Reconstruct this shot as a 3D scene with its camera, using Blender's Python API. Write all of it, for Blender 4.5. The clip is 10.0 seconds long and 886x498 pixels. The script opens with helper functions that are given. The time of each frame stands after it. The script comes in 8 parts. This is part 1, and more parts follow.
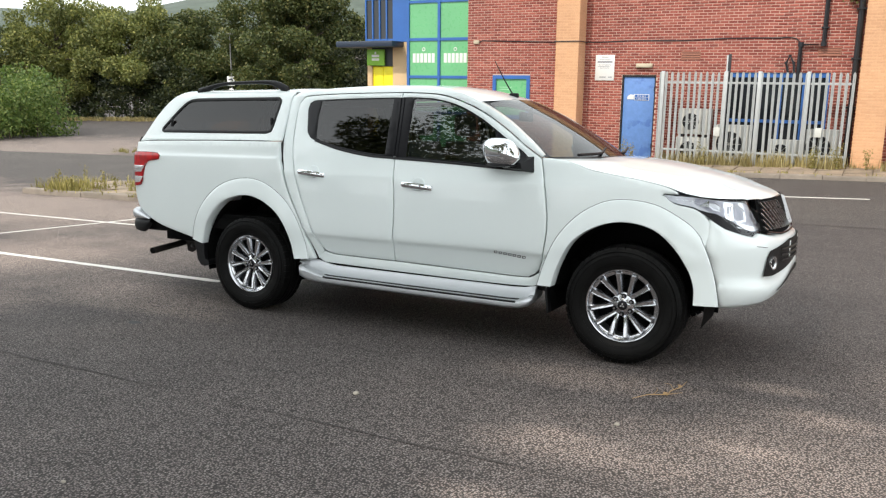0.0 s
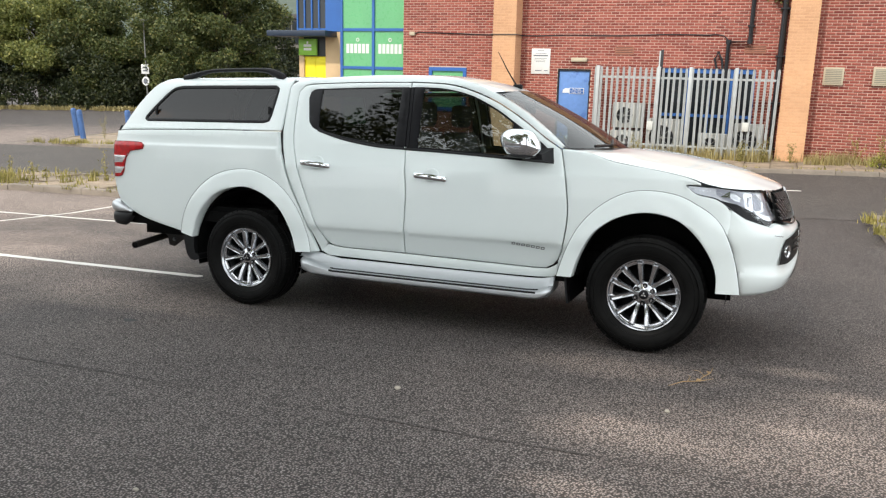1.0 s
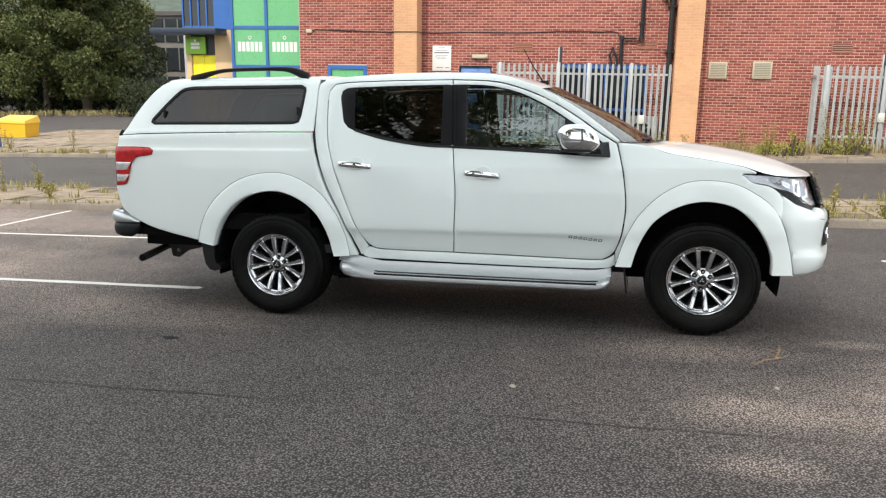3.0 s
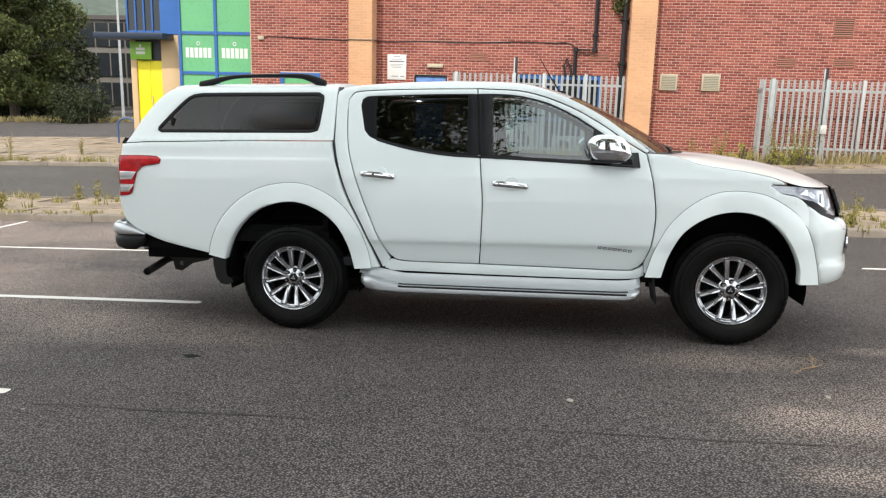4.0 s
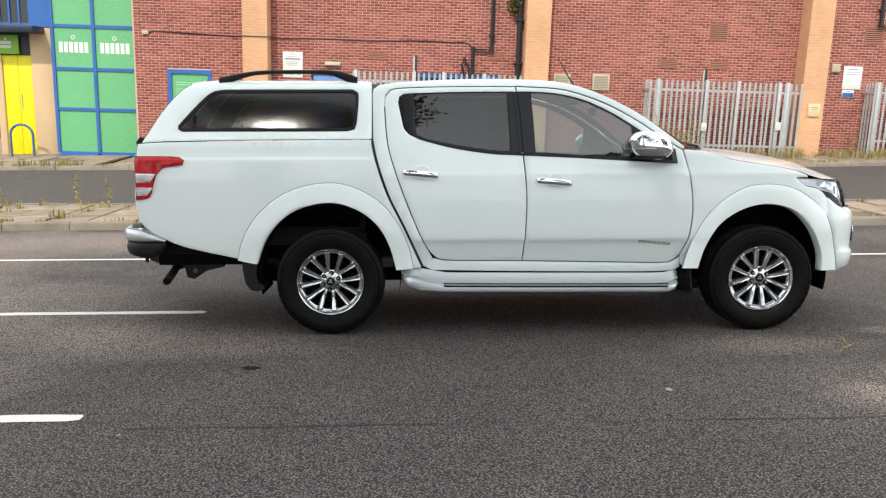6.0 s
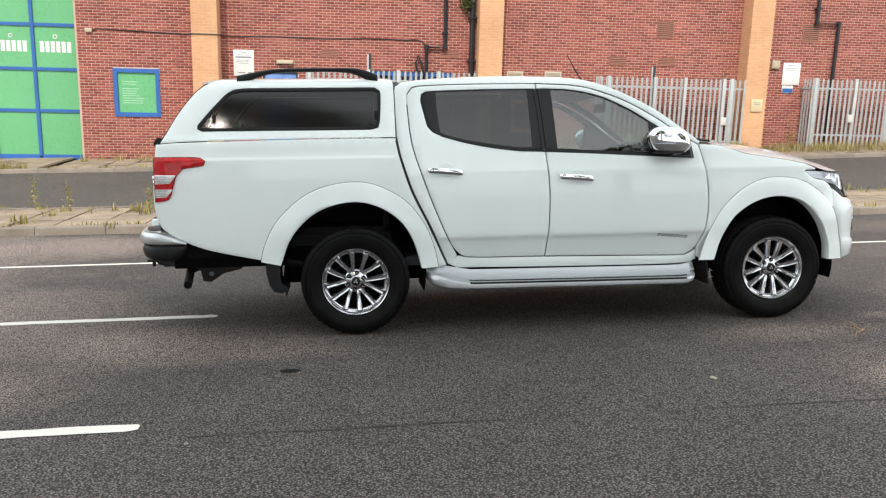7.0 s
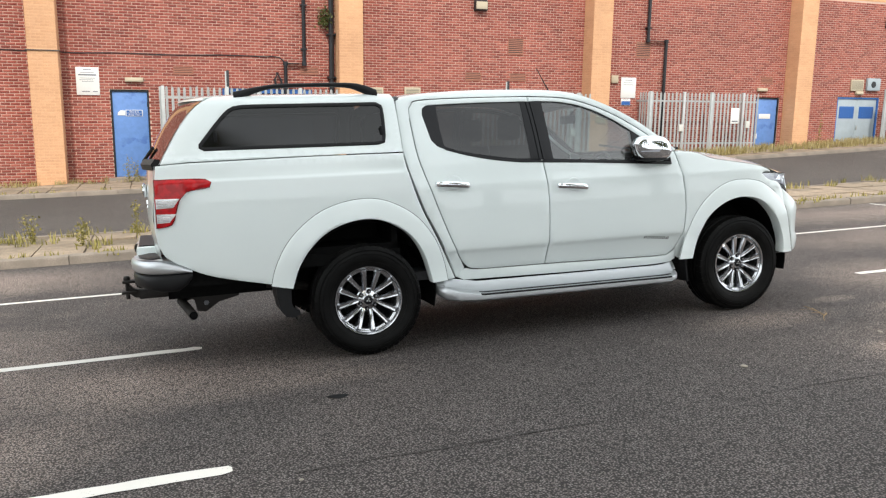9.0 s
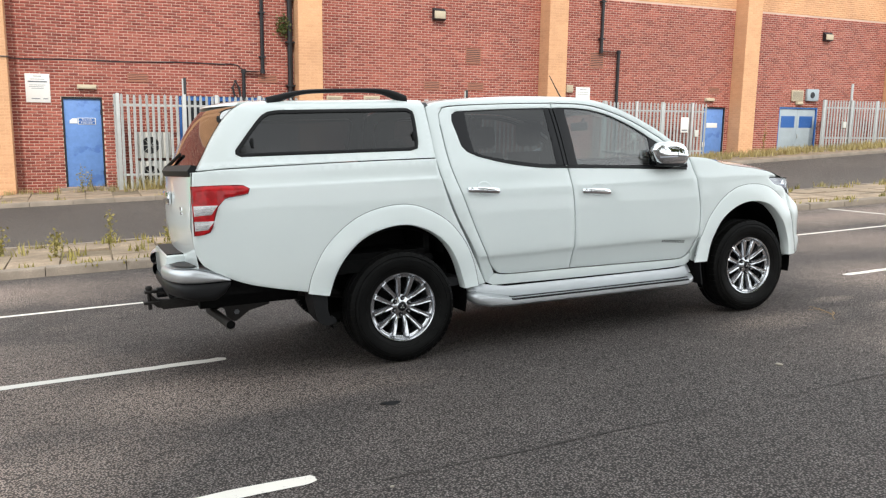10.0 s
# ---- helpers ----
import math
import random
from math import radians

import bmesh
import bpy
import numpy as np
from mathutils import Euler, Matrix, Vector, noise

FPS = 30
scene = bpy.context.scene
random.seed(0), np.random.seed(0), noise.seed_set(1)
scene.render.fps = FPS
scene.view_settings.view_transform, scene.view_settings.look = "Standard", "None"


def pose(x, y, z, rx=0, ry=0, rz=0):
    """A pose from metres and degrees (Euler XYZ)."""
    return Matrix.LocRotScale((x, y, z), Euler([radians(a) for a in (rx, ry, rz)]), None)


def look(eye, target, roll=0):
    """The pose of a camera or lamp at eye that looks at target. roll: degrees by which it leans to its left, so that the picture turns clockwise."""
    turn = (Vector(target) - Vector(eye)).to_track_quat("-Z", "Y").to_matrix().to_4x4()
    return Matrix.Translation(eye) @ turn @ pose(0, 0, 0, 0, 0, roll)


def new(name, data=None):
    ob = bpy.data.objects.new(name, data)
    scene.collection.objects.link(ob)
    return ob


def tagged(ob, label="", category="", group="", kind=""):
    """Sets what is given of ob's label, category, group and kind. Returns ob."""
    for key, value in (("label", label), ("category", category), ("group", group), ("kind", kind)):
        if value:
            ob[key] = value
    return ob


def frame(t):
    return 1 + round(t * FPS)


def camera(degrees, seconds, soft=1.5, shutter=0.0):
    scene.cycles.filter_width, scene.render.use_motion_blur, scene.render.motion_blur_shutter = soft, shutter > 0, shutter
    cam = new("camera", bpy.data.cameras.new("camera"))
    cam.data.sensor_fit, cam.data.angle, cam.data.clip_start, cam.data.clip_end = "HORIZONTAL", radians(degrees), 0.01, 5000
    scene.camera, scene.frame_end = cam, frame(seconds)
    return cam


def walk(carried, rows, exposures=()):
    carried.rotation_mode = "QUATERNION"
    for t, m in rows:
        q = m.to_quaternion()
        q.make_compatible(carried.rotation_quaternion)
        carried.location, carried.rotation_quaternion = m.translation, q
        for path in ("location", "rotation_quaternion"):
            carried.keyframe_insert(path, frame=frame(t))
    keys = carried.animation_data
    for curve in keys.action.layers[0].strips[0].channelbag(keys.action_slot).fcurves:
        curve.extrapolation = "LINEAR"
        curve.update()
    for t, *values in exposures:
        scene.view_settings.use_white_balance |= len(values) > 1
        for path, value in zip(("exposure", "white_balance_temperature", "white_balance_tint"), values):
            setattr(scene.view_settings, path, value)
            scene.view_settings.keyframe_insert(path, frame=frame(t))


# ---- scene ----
cam = camera(58.0, 10.0, soft=1.25)

# The car park is a tilted plane: poses are kept square to it and turned upright here.
PIVOT = Vector((1.5, 5.0, 0.0))
UP = Vector((math.tan(radians(1.65)), math.tan(radians(-4.0)), 1.0)).normalized()
SLOPE = Matrix.Translation(PIVOT) @ UP.rotation_difference(Vector((0, 0, 1))).to_matrix().to_4x4() @ Matrix.Translation(-PIVOT)
PATH = [
    (0, (4.315, 0.175, 1.383), (3.378, 1.921, 1.108), 0.9),
    (0.5, (4.002, 0.011, 1.371), (3.181, 1.813, 1.09), 0.9),
    (1, (3.685, -0.074, 1.36), (2.94, 1.76, 1.07), 1.3),
    (1.5, (3.376, -0.177, 1.36), (2.706, 1.686, 1.079), 0.8),
    (2, (3.059, -0.294, 1.36), (2.472, 1.596, 1.069), 0.0),
    (3.5, (2.143, -0.444, 1.343), (1.792, 1.505, 1.06), 0.3),
    (4, (1.813, -0.435, 1.349), (1.546, 1.529, 1.079), 0.3),
    (4.5, (1.483, -0.464, 1.349), (1.327, 1.511, 1.077), -0.3),
    (5, (1.184, -0.419, 1.348), (1.106, 1.56, 1.075), -0.2),
    (5.5, (0.872, -0.448, 1.344), (0.876, 1.532, 1.063), -0.1),
    (6, (0.551, -0.452, 1.34), (0.632, 1.528, 1.068), -0.1),
    (7.5, (-0.351, -0.366, 1.338), (-0.012, 1.585, 1.058), -1.2),
    (8, (-0.659, -0.316, 1.335), (-0.2, 1.612, 1.063), -1.7),
    (8.5, (-0.98, -0.248, 1.348), (-0.408, 1.65, 1.086), -2.0),
    (9, (-1.259, -0.121, 1.353), (-0.6, 1.751, 1.104), -2.2),
    (9.5, (-1.58, -0.043, 1.36), (-0.84, 1.798, 1.112), -2.4),
    (10, (-1.838, 0.101, 1.354), (-1.039, 1.919, 1.122), -2.3),
]
walk(cam, [(t, SLOPE @ look(eye, target, roll)) for t, eye, target, roll in PATH])

# ---- light ----
SUN_EL, SUN_AZ = radians(48), radians(17)  # behind the camera, a little to its left
sun_way = Vector((math.sin(SUN_AZ) * math.cos(SUN_EL), math.cos(SUN_AZ) * math.cos(SUN_EL), -math.sin(SUN_EL)))
sun = new("sun", bpy.data.lights.new("sun", "SUN"))
sun.data.energy, sun.data.angle, sun.data.color = 3.0, radians(2.4), (1.0, 0.92, 0.82)
sun.rotation_euler = sun_way.to_track_quat("-Z", "Y").to_euler()
world = bpy.data.worlds.new("sky")
scene.world = world
world.use_nodes = True
wn = world.node_tree
wn.nodes.clear()
sky = wn.nodes.new("ShaderNodeTexSky")
sky.sky_type, sky.sun_disc = "NISHITA", False
sky.sun_elevation, sky.sun_rotation = SUN_EL, math.pi + SUN_AZ
sky.air_density, sky.dust_density, sky.ozone_density = 1.0, 4.0, 1.0
# thin cloud cover over the blue, bright low down and greyer overhead
cl_map = wn.nodes.new("ShaderNodeTexCoord")
cl = wn.nodes.new("ShaderNodeTexNoise")
cl.inputs["Scale"].default_value, cl.inputs["Detail"].default_value = 2.6, 6.0
cl_ramp = wn.nodes.new("ShaderNodeValToRGB")
cl_ramp.color_ramp.elements[0].position, cl_ramp.color_ramp.elements[1].position = 0.10, 0.44
cl_mix = wn.nodes.new("ShaderNodeMix")
cl_mix.data_type = "RGBA"
cl_mix.inputs[7].default_value = (13.2, 13.9, 14.2, 1)
bg = wn.nodes.new("ShaderNodeBackground")
bg.inputs[1].default_value = 0.15
wo = wn.nodes.new("ShaderNodeOutputWorld")
wn.links.new(cl_map.outputs["Generated"], cl.inputs["Vector"])
wn.links.new(cl.outputs["Fac"], cl_ramp.inputs["Fac"])
wn.links.new(cl_ramp.outputs["Color"], cl_mix.inputs[0])
wn.links.new(sky.outputs["Color"], cl_mix.inputs[6])
cl_sep = wn.nodes.new("ShaderNodeSeparateXYZ")
cl_high = wn.nodes.new("ShaderNodeMapRange")
cl_high.inputs["From Min"].default_value, cl_high.inputs["From Max"].default_value = 0.45, 1.0
cl_high.inputs["To Min"].default_value, cl_high.inputs["To Max"].default_value = 1.0, 0.5
cl_grey = wn.nodes.new("ShaderNodeVectorMath")
cl_grey.operation = "SCALE"
wn.links.new(cl_map.outputs["Generated"], cl_sep.inputs[0])
wn.links.new(cl_sep.outputs["Z"], cl_high.inputs["Value"])
wn.links.new(cl_mix.outputs[2], cl_grey.inputs[0])
wn.links.new(cl_high.outputs[0], cl_grey.inputs["Scale"])
wn.links.new(cl_grey.outputs[0], bg.inputs[0])
wn.links.new(bg.outputs[0], wo.inputs[0])
scene.view_settings.exposure = 0.04

# ---- mesh tools ----
class Mesh:
    """Gathers vertices and faces of one part."""

    def __init__(self):
        self.v, self.f = [], []

    def add(self, verts, faces):
        n = len(self.v)
        self.v += [tuple(p) for p in verts]
        self.f += [tuple(i + n for i in q) for q in faces]
        return self

    def box(self, x0, y0, z0, x1, y1, z1, c=0.0):
        """A box, with edges cut by c."""
        if c <= 0:
            p = [(x, y, z) for z in (z0, z1) for y in (y0, y1) for x in (x0, x1)]
            return self.add(p, [(0, 2, 3, 1), (4, 5, 7, 6), (0, 1, 5, 4), (2, 6, 7, 3), (0, 4, 6, 2), (1, 3, 7, 5)])
        bm = bmesh.new()
        bmesh.ops.create_cube(bm, size=1)
        for q in bm.verts:
            q.co = ((x0 + x1) / 2 + q.co.x * (x1 - x0), (y0 + y1) / 2 + q.co.y * (y1 - y0), (z0 + z1) / 2 + q.co.z * (z1 - z0))
        bmesh.ops.bevel(bm, geom=bm.edges[:], offset=c, segments=2, profile=0.5, affect="EDGES")
        return self.take(bm)

    def take(self, bm):
        bm.verts.index_update()
        self.add([q.co[:] for q in bm.verts], [[q.index for q in f.verts] for f in bm.faces])
        bm.free()
        return self

    def tube(self, pts, r, n=10, caps=True, squash=1.0):
        """A round bar along pts; r is one radius or one for each point."""
        pts = [Vector(p) for p in pts]
        rr = r if isinstance(r, (list, tuple)) else [r] * len(pts)
        rings, side = [], None
        for i, p in enumerate(pts):
            way = (pts[min(i + 1, len(pts) - 1)] - pts[max(i - 1, 0)]).normalized()
            if side is None:
                side = way.orthogonal().normalized()
            side = (side - way * side.dot(way)).normalized()
            other = way.cross(side)
            rings.append([p + rr[i] * (math.cos(a) * side + squash * math.sin(a) * other) for a in [2 * math.pi * k / n for k in range(n)]])
        return self.rings(rings, caps)

    def rings(self, rings, caps=True, closed=True):
        """Skins rings of equal length."""
        n, m = len(rings[0]), len(rings)
        verts = [p for ring in rings for p in ring]
        faces = [(i * n + k, i * n + (k + 1) % n, (i + 1) * n + (k + 1) % n, (i + 1) * n + k) for i in range(m - 1) for k in range(n if closed else n - 1)]
        if caps and closed:
            faces += [tuple(range(n))[::-1], tuple(range((m - 1) * n, m * n))]
        return self.add(verts, faces)

    def lathe(self, profile, centre, axis="y", n=48, closed=False):
        """Turns (radius, along) pairs round an axis through centre."""
        rings = []
        c = Vector(centre)
        for k in range(n):
            a = 2 * math.pi * k / n
            ca, sa = math.cos(a), math.sin(a)
            rings.append([c + (Vector((r * ca, h, r * sa)) if axis == "y" else Vector((r * ca, r * sa, h))) for r, h in profile])
        rings.append(rings[0])
        m = len(profile)
        base = len(self.v)
        self.v += [tuple(p) for ring in rings[:-1] for p in ring]
        for k in range(n):
            for j in range(m if closed else m - 1):
                a, b = k * m + j, k * m + (j + 1) % m
                c2, d = ((k + 1) % n) * m + (j + 1) % m, ((k + 1) % n) * m + j
                self.f.append((base + a, base + b, base + c2, base + d))
        return self

    def grid(self, rows):
        """A sheet over rows of points."""
        return self.rings(rows, caps=False, closed=False)

    def prism(self, outline, lo, hi, axis="y"):
        """A flat outline pulled from lo to hi along an axis."""
        def at(a, b, h):
            return (a, h, b) if axis == "y" else ((h, a, b) if axis == "x" else (a, b, h))
        n = len(outline)
        verts = [at(a, b, lo) for a, b in outline] + [at(a, b, hi) for a, b in outline]
        faces = [(i, (i + 1) % n, n + (i + 1) % n, n + i) for i in range(n)] + [tuple(range(n))[::-1], tuple(range(n, 2 * n))]
        return self.add(verts, faces)

    def mesh(self, name, angle=35, weld=False):
        me = bpy.data.meshes.new(name)
        me.from_pydata(self.v, [], self.f)
        bm = bmesh.new()
        bm.from_mesh(me)
        if weld:
            bmesh.ops.remove_doubles(bm, verts=bm.verts, dist=1e-4)
        bmesh.ops.recalc_face_normals(bm, faces=bm.faces)
        bm.to_mesh(me)
        bm.free()
        if angle:
            me.shade_smooth()
            me.set_sharp_from_angle(angle=radians(angle))
        return me


def raw_mesh(name, verts, quads, smooth=False):
    """A mesh of many quads from arrays."""
    me = bpy.data.meshes.new(name)
    verts, quads = np.asarray(verts, dtype=np.float32), np.asarray(quads, dtype=np.int32)
    me.vertices.add(len(verts))
    me.vertices.foreach_set("co", verts.ravel())
    k = quads.shape[1]
    me.loops.add(quads.size)
    me.loops.foreach_set("vertex_index", quads.ravel())
    me.polygons.add(len(quads))
    me.polygons.foreach_set("loop_start", np.arange(0, quads.size, k, dtype=np.int32))
    me.update(calc_edges=True)
    me.validate()
    if smooth:
        me.shade_smooth()
    return me


def part(name, mb, material, parent, label="", angle=35, weld=False):
    """Links one mesh as a part under a thing or a part."""
    me = mb.mesh(name, angle, weld) if isinstance(mb, Mesh) else mb
    ob = new(name, me)
    if material and not me.materials:
        me.materials.append(material)
    ob.parent = parent
    if label:
        ob["label"] = label
    return ob


def thing(name, at, label, category, group="", kind=""):
    ob = new(name)
    ob.empty_display_size = 0.2
    ob.matrix_basis = at if isinstance(at, Matrix) else Matrix.Translation(at)
    return tagged(ob, label, category, group, kind)


def solo(name, mb, material, label, category="", group="", kind="", at=None, angle=35):
    """A thing or a piece of the setting that is one mesh."""
    me = mb.mesh(name, angle) if isinstance(mb, Mesh) else mb
    if material and not me.materials:
        me.materials.append(material)
    ob = new(name, me)
    if at is not None:
        ob.matrix_basis = at if isinstance(at, Matrix) else Matrix.Translation(at)
    return tagged(ob, label, category, group, kind)


def writing(name, text, size, material, parent, m, label=""):
    """Raised letters as a mesh, centred on the pose m."""
    cu = bpy.data.curves.new(name, "FONT")
    cu.body, cu.size, cu.extrude, cu.align_x, cu.align_y = text, size, 0.001, "CENTER", "CENTER"
    tmp = new(name, cu)
    me = bpy.data.meshes.new_from_object(tmp.evaluated_get(bpy.context.evaluated_depsgraph_get()))
    bpy.data.objects.remove(tmp)
    me.transform(m)
    me.materials.clear()
    return part(name, me, material, parent, label)


# ---- materials ----
def nodes(name):
    m = bpy.data.materials.new(name)
    m.use_nodes = True
    t = m.node_tree
    return m, t, t.nodes["Principled BSDF"]


def put(t, kind, **values):
    n = t.nodes.new(kind)
    for k, v in values.items():
        if k in n.inputs:
            n.inputs[k].default_value = v
    return n


def noise_node(t, vec, scale, detail=4.0, rough=0.55):
    n = t.nodes.new("ShaderNodeTexNoise")
    n.inputs["Scale"].default_value, n.inputs["Detail"].default_value, n.inputs["Roughness"].default_value = scale, detail, rough
    t.links.new(vec, n.inputs["Vector"])
    return n.outputs["Fac"]


def ramp(t, fac, lo, hi, c0=(0, 0, 0, 1), c1=(1, 1, 1, 1)):
    r = t.nodes.new("ShaderNodeValToRGB")
    e = r.color_ramp.elements
    e[0].position, e[1].position, e[0].color, e[1].color = lo, hi, c0, c1
    t.links.new(fac, r.inputs["Fac"])
    return r.outputs["Color"]


def mix(t, fac, a, b, how="MIX"):
    n = t.nodes.new("ShaderNodeMix")
    n.data_type, n.blend_type = "RGBA", how
    for sock, v in ((0, fac), (6, a), (7, b)):
        if isinstance(v, bpy.types.NodeSocket):
            t.links.new(v, n.inputs[sock])
        elif sock == 0:
            n.inputs[0].default_value = v
        else:
            n.inputs[sock].default_value = (*v[:3], 1)
    return n.outputs[2]


def bumped(t, b, height, strength=0.3, dist=0.01):
    n = t.nodes.new("ShaderNodeBump")
    n.inputs["Strength"].default_value, n.inputs["Distance"].default_value = strength, dist
    t.links.new(height, n.inputs["Height"])
    t.links.new(n.outputs["Normal"], b.inputs["Normal"])


def shade(c, k):
    return tuple(min(1.0, x * k) for x in c[:3])


def plain(name, colour, rough=0.5, metal=0.0, var=0.15, big=1.5, fine=40.0, bump=0.1, coat=0.0, spec=0.5, island=0.0, each=0.0):
    """A surface with two scales of variation. island, each: variation from piece to piece."""
    m, t, b = nodes(name)
    co = t.nodes.new("ShaderNodeTexCoord").outputs["Object"]
    n1, n2 = noise_node(t, co, big), noise_node(t, co, fine, 3.0)
    c = mix(t, ramp(t, n1, 0.3, 0.7), shade(colour, 1 - var), shade(colour, 1 + var * 0.6))
    c = mix(t, ramp(t, n2, 0.35, 0.75), c, shade(colour, 1 - var * 0.9))
    if island or each:
        if island:
            rnd, k = t.nodes.new("ShaderNodeNewGeometry").outputs["Random Per Island"], island
        else:
            rnd, k = t.nodes.new("ShaderNodeObjectInfo").outputs["Random"], each
        c = mix(t, 1.0, c, ramp(t, rnd, 0.0, 1.0, (1 - k, 1 - k, 1 - k, 1), (1 + k * 0.5, 1 + k * 0.4, 1 + k * 0.4, 1)), "MULTIPLY")
    t.links.new(c, b.inputs["Base Color"])
    r = mix(t, n2, (rough * 0.85,) * 3, (min(1, rough * 1.15),) * 3)
    t.links.new(r, b.inputs["Roughness"])
    b.inputs["Metallic"].default_value = metal
    b.inputs["Coat Weight"].default_value = coat
    b.inputs["Coat Roughness"].default_value = 0.04
    b.inputs["Specular IOR Level"].default_value = spec
    if bump:
        bumped(t, b, n2, bump, 0.004)
    return m


def glass(name, tint, rough=0.0, gloss=1.0):
    """Tinted glazing: part clear, part gloss by Fresnel."""
    m, t, b = nodes(name)
    t.nodes.remove(b)
    tr = put(t, "ShaderNodeBsdfTransparent", Color=(*tint, 1))
    gl = put(t, "ShaderNodeBsdfGlossy", Color=(1, 1, 1, 1), Roughness=rough)
    lw = put(t, "ShaderNodeLayerWeight", Blend=0.5)
    p5 = t.nodes.new("ShaderNodeMath")
    p5.operation = "POWER"
    p5.inputs[1].default_value = 4.0
    fr = t.nodes.new("ShaderNodeMath")
    fr.operation = "MULTIPLY_ADD"
    fr.inputs[1].default_value, fr.inputs[2].default_value = 0.88 * gloss, 0.10 * gloss
    t.links.new(lw.outputs["Facing"], p5.inputs[0])
    t.links.new(p5.outputs[0], fr.inputs[0])
    mx = t.nodes.new("ShaderNodeMixShader")
    t.links.new(fr.outputs[0], mx.inputs[0])
    t.links.new(tr.outputs[0], mx.inputs[1])
    t.links.new(gl.outputs[0], mx.inputs[2])
    t.links.new(mx.outputs[0], t.nodes["Material Output"].inputs["Surface"])
    return m

# ---- surfaces of the place ----
def asphalt(name, dark, light, stone, patch=0.25, sun_or_dust=()):
    m, t, b = nodes(name)
    co = t.nodes.new("ShaderNodeTexCoord").outputs["Object"]
    big, mid = noise_node(t, co, 0.35, 5.0, 0.6), noise_node(t, co, 2.2, 5.0, 0.65)
    grit = t.nodes.new("ShaderNodeTexVoronoi")
    grit.inputs["Scale"].default_value = 100.0
    t.links.new(co, grit.inputs["Vector"])
    fine = noise_node(t, co, 160.0, 2.0)
    c = mix(t, ramp(t, big, 0.40, 0.64), dark, light)
    c = mix(t, ramp(t, mid, 0.45, 0.75, (0, 0, 0, 1), (patch, patch, patch, 1)), c, shade(light, 1.5))
    # sunlit areas painted as paler sandy asphalt: x, y, half widths, share
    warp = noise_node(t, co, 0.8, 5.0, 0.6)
    for x, y, rx, ry, share in sun_or_dust:
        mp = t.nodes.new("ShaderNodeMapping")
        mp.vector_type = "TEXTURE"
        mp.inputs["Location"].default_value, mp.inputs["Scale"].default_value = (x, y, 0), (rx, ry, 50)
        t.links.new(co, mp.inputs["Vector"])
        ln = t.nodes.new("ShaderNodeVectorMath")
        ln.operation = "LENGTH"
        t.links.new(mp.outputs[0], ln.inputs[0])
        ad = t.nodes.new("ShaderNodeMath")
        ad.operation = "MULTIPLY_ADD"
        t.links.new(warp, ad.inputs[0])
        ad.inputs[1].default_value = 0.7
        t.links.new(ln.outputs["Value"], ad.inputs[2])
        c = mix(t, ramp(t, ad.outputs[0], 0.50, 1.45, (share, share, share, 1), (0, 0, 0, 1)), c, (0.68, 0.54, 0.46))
    sp = ramp(t, grit.outputs["Color"], 0.50, 0.98, (0, 0, 0, 1), (0.60, 0.60, 0.60, 1))
    c = mix(t, sp, c, stone)
    hole = ramp(t, grit.outputs["Distance"], 0.20, 0.58, (1.22, 1.22, 1.24, 1), (0.16, 0.16, 0.16, 1))
    c = mix(t, 1.0, c, hole, "MULTIPLY")
    t.links.new(c, b.inputs["Base Color"])
    b.inputs["Roughness"].default_value = 0.85
    b.inputs["Specular IOR Level"].default_value = 0.3
    h = mix(t, 0.4, hole, fine)
    bumped(t, b, h, 0.9, 0.008)
    return m


# sunlight and tree dapples on the ground, put into the asphalt colour
SUN_PATCHES = [(-0.9, 4.9, 1.7, 0.9, 0.45), (-3.5, 9.9, 6.0, 1.5, 0.6), (10.0, 9.9, 6.5, 1.5, 0.6), (-9.5, 9.4, 11.5, 6.8, 0.95), (-22.0, 10.0, 16.0, 8.0, 0.85), (-26.0, 22.0, 20.0, 16.0, 0.75), (14.0, 10.2, 10.0, 2.6, 0.5), (-3.8, 5.8, 3.9, 2.8, 0.95), (-2.7, 4.0, 2.2, 1.2, 0.8), (-1.7, 4.9, 1.5, 1.2, 0.6), (3.7, 3.6, 1.6, 1.1, 0.25), (4.6, 3.9, 1.9, 1.5, 0.4), (5.6, 5.4, 2.4, 1.8, 0.6), (3.2, 3.5, 1.0, 0.35, 0.4), (3.05, 2.85, 0.45, 0.22, 0.45), (3.06, 3.66, 0.35, 0.16, 0.45), (3.92, 3.9, 0.45, 0.22, 0.5), (3.95, 4.95, 0.5, 0.22, 0.4), (4.2, 4.5, 0.5, 0.3, 0.45), (2.9, 4.6, 1.2, 0.4, 0.35), (-0.4, 4.6, 1.1, 0.35, 0.3), (7.8, 7.6, 3.6, 2.2, 0.5)]
M_ASPHALT = asphalt("car park asphalt", (0.148, 0.126, 0.119), (0.186, 0.158, 0.147), (0.40, 0.37, 0.345), 0.4, SUN_PATCHES)
M_ROAD = asphalt("road asphalt", (0.185, 0.163, 0.150), (0.225, 0.198, 0.180), (0.34, 0.305, 0.275), 0.25)
M_KERB = plain("kerb concrete", (0.27, 0.230, 0.188), 0.9, var=0.3, big=3, fine=60, bump=0.4, each=0.15)
M_SLAB = plain("paving concrete", (0.36, 0.285, 0.205), 0.95, var=0.45, big=2.5, fine=35, bump=0.4, each=0.2)
M_SOIL = plain("gritty soil", (0.20, 0.16, 0.11), 1.0, var=0.4, big=4, fine=50, bump=0.6)


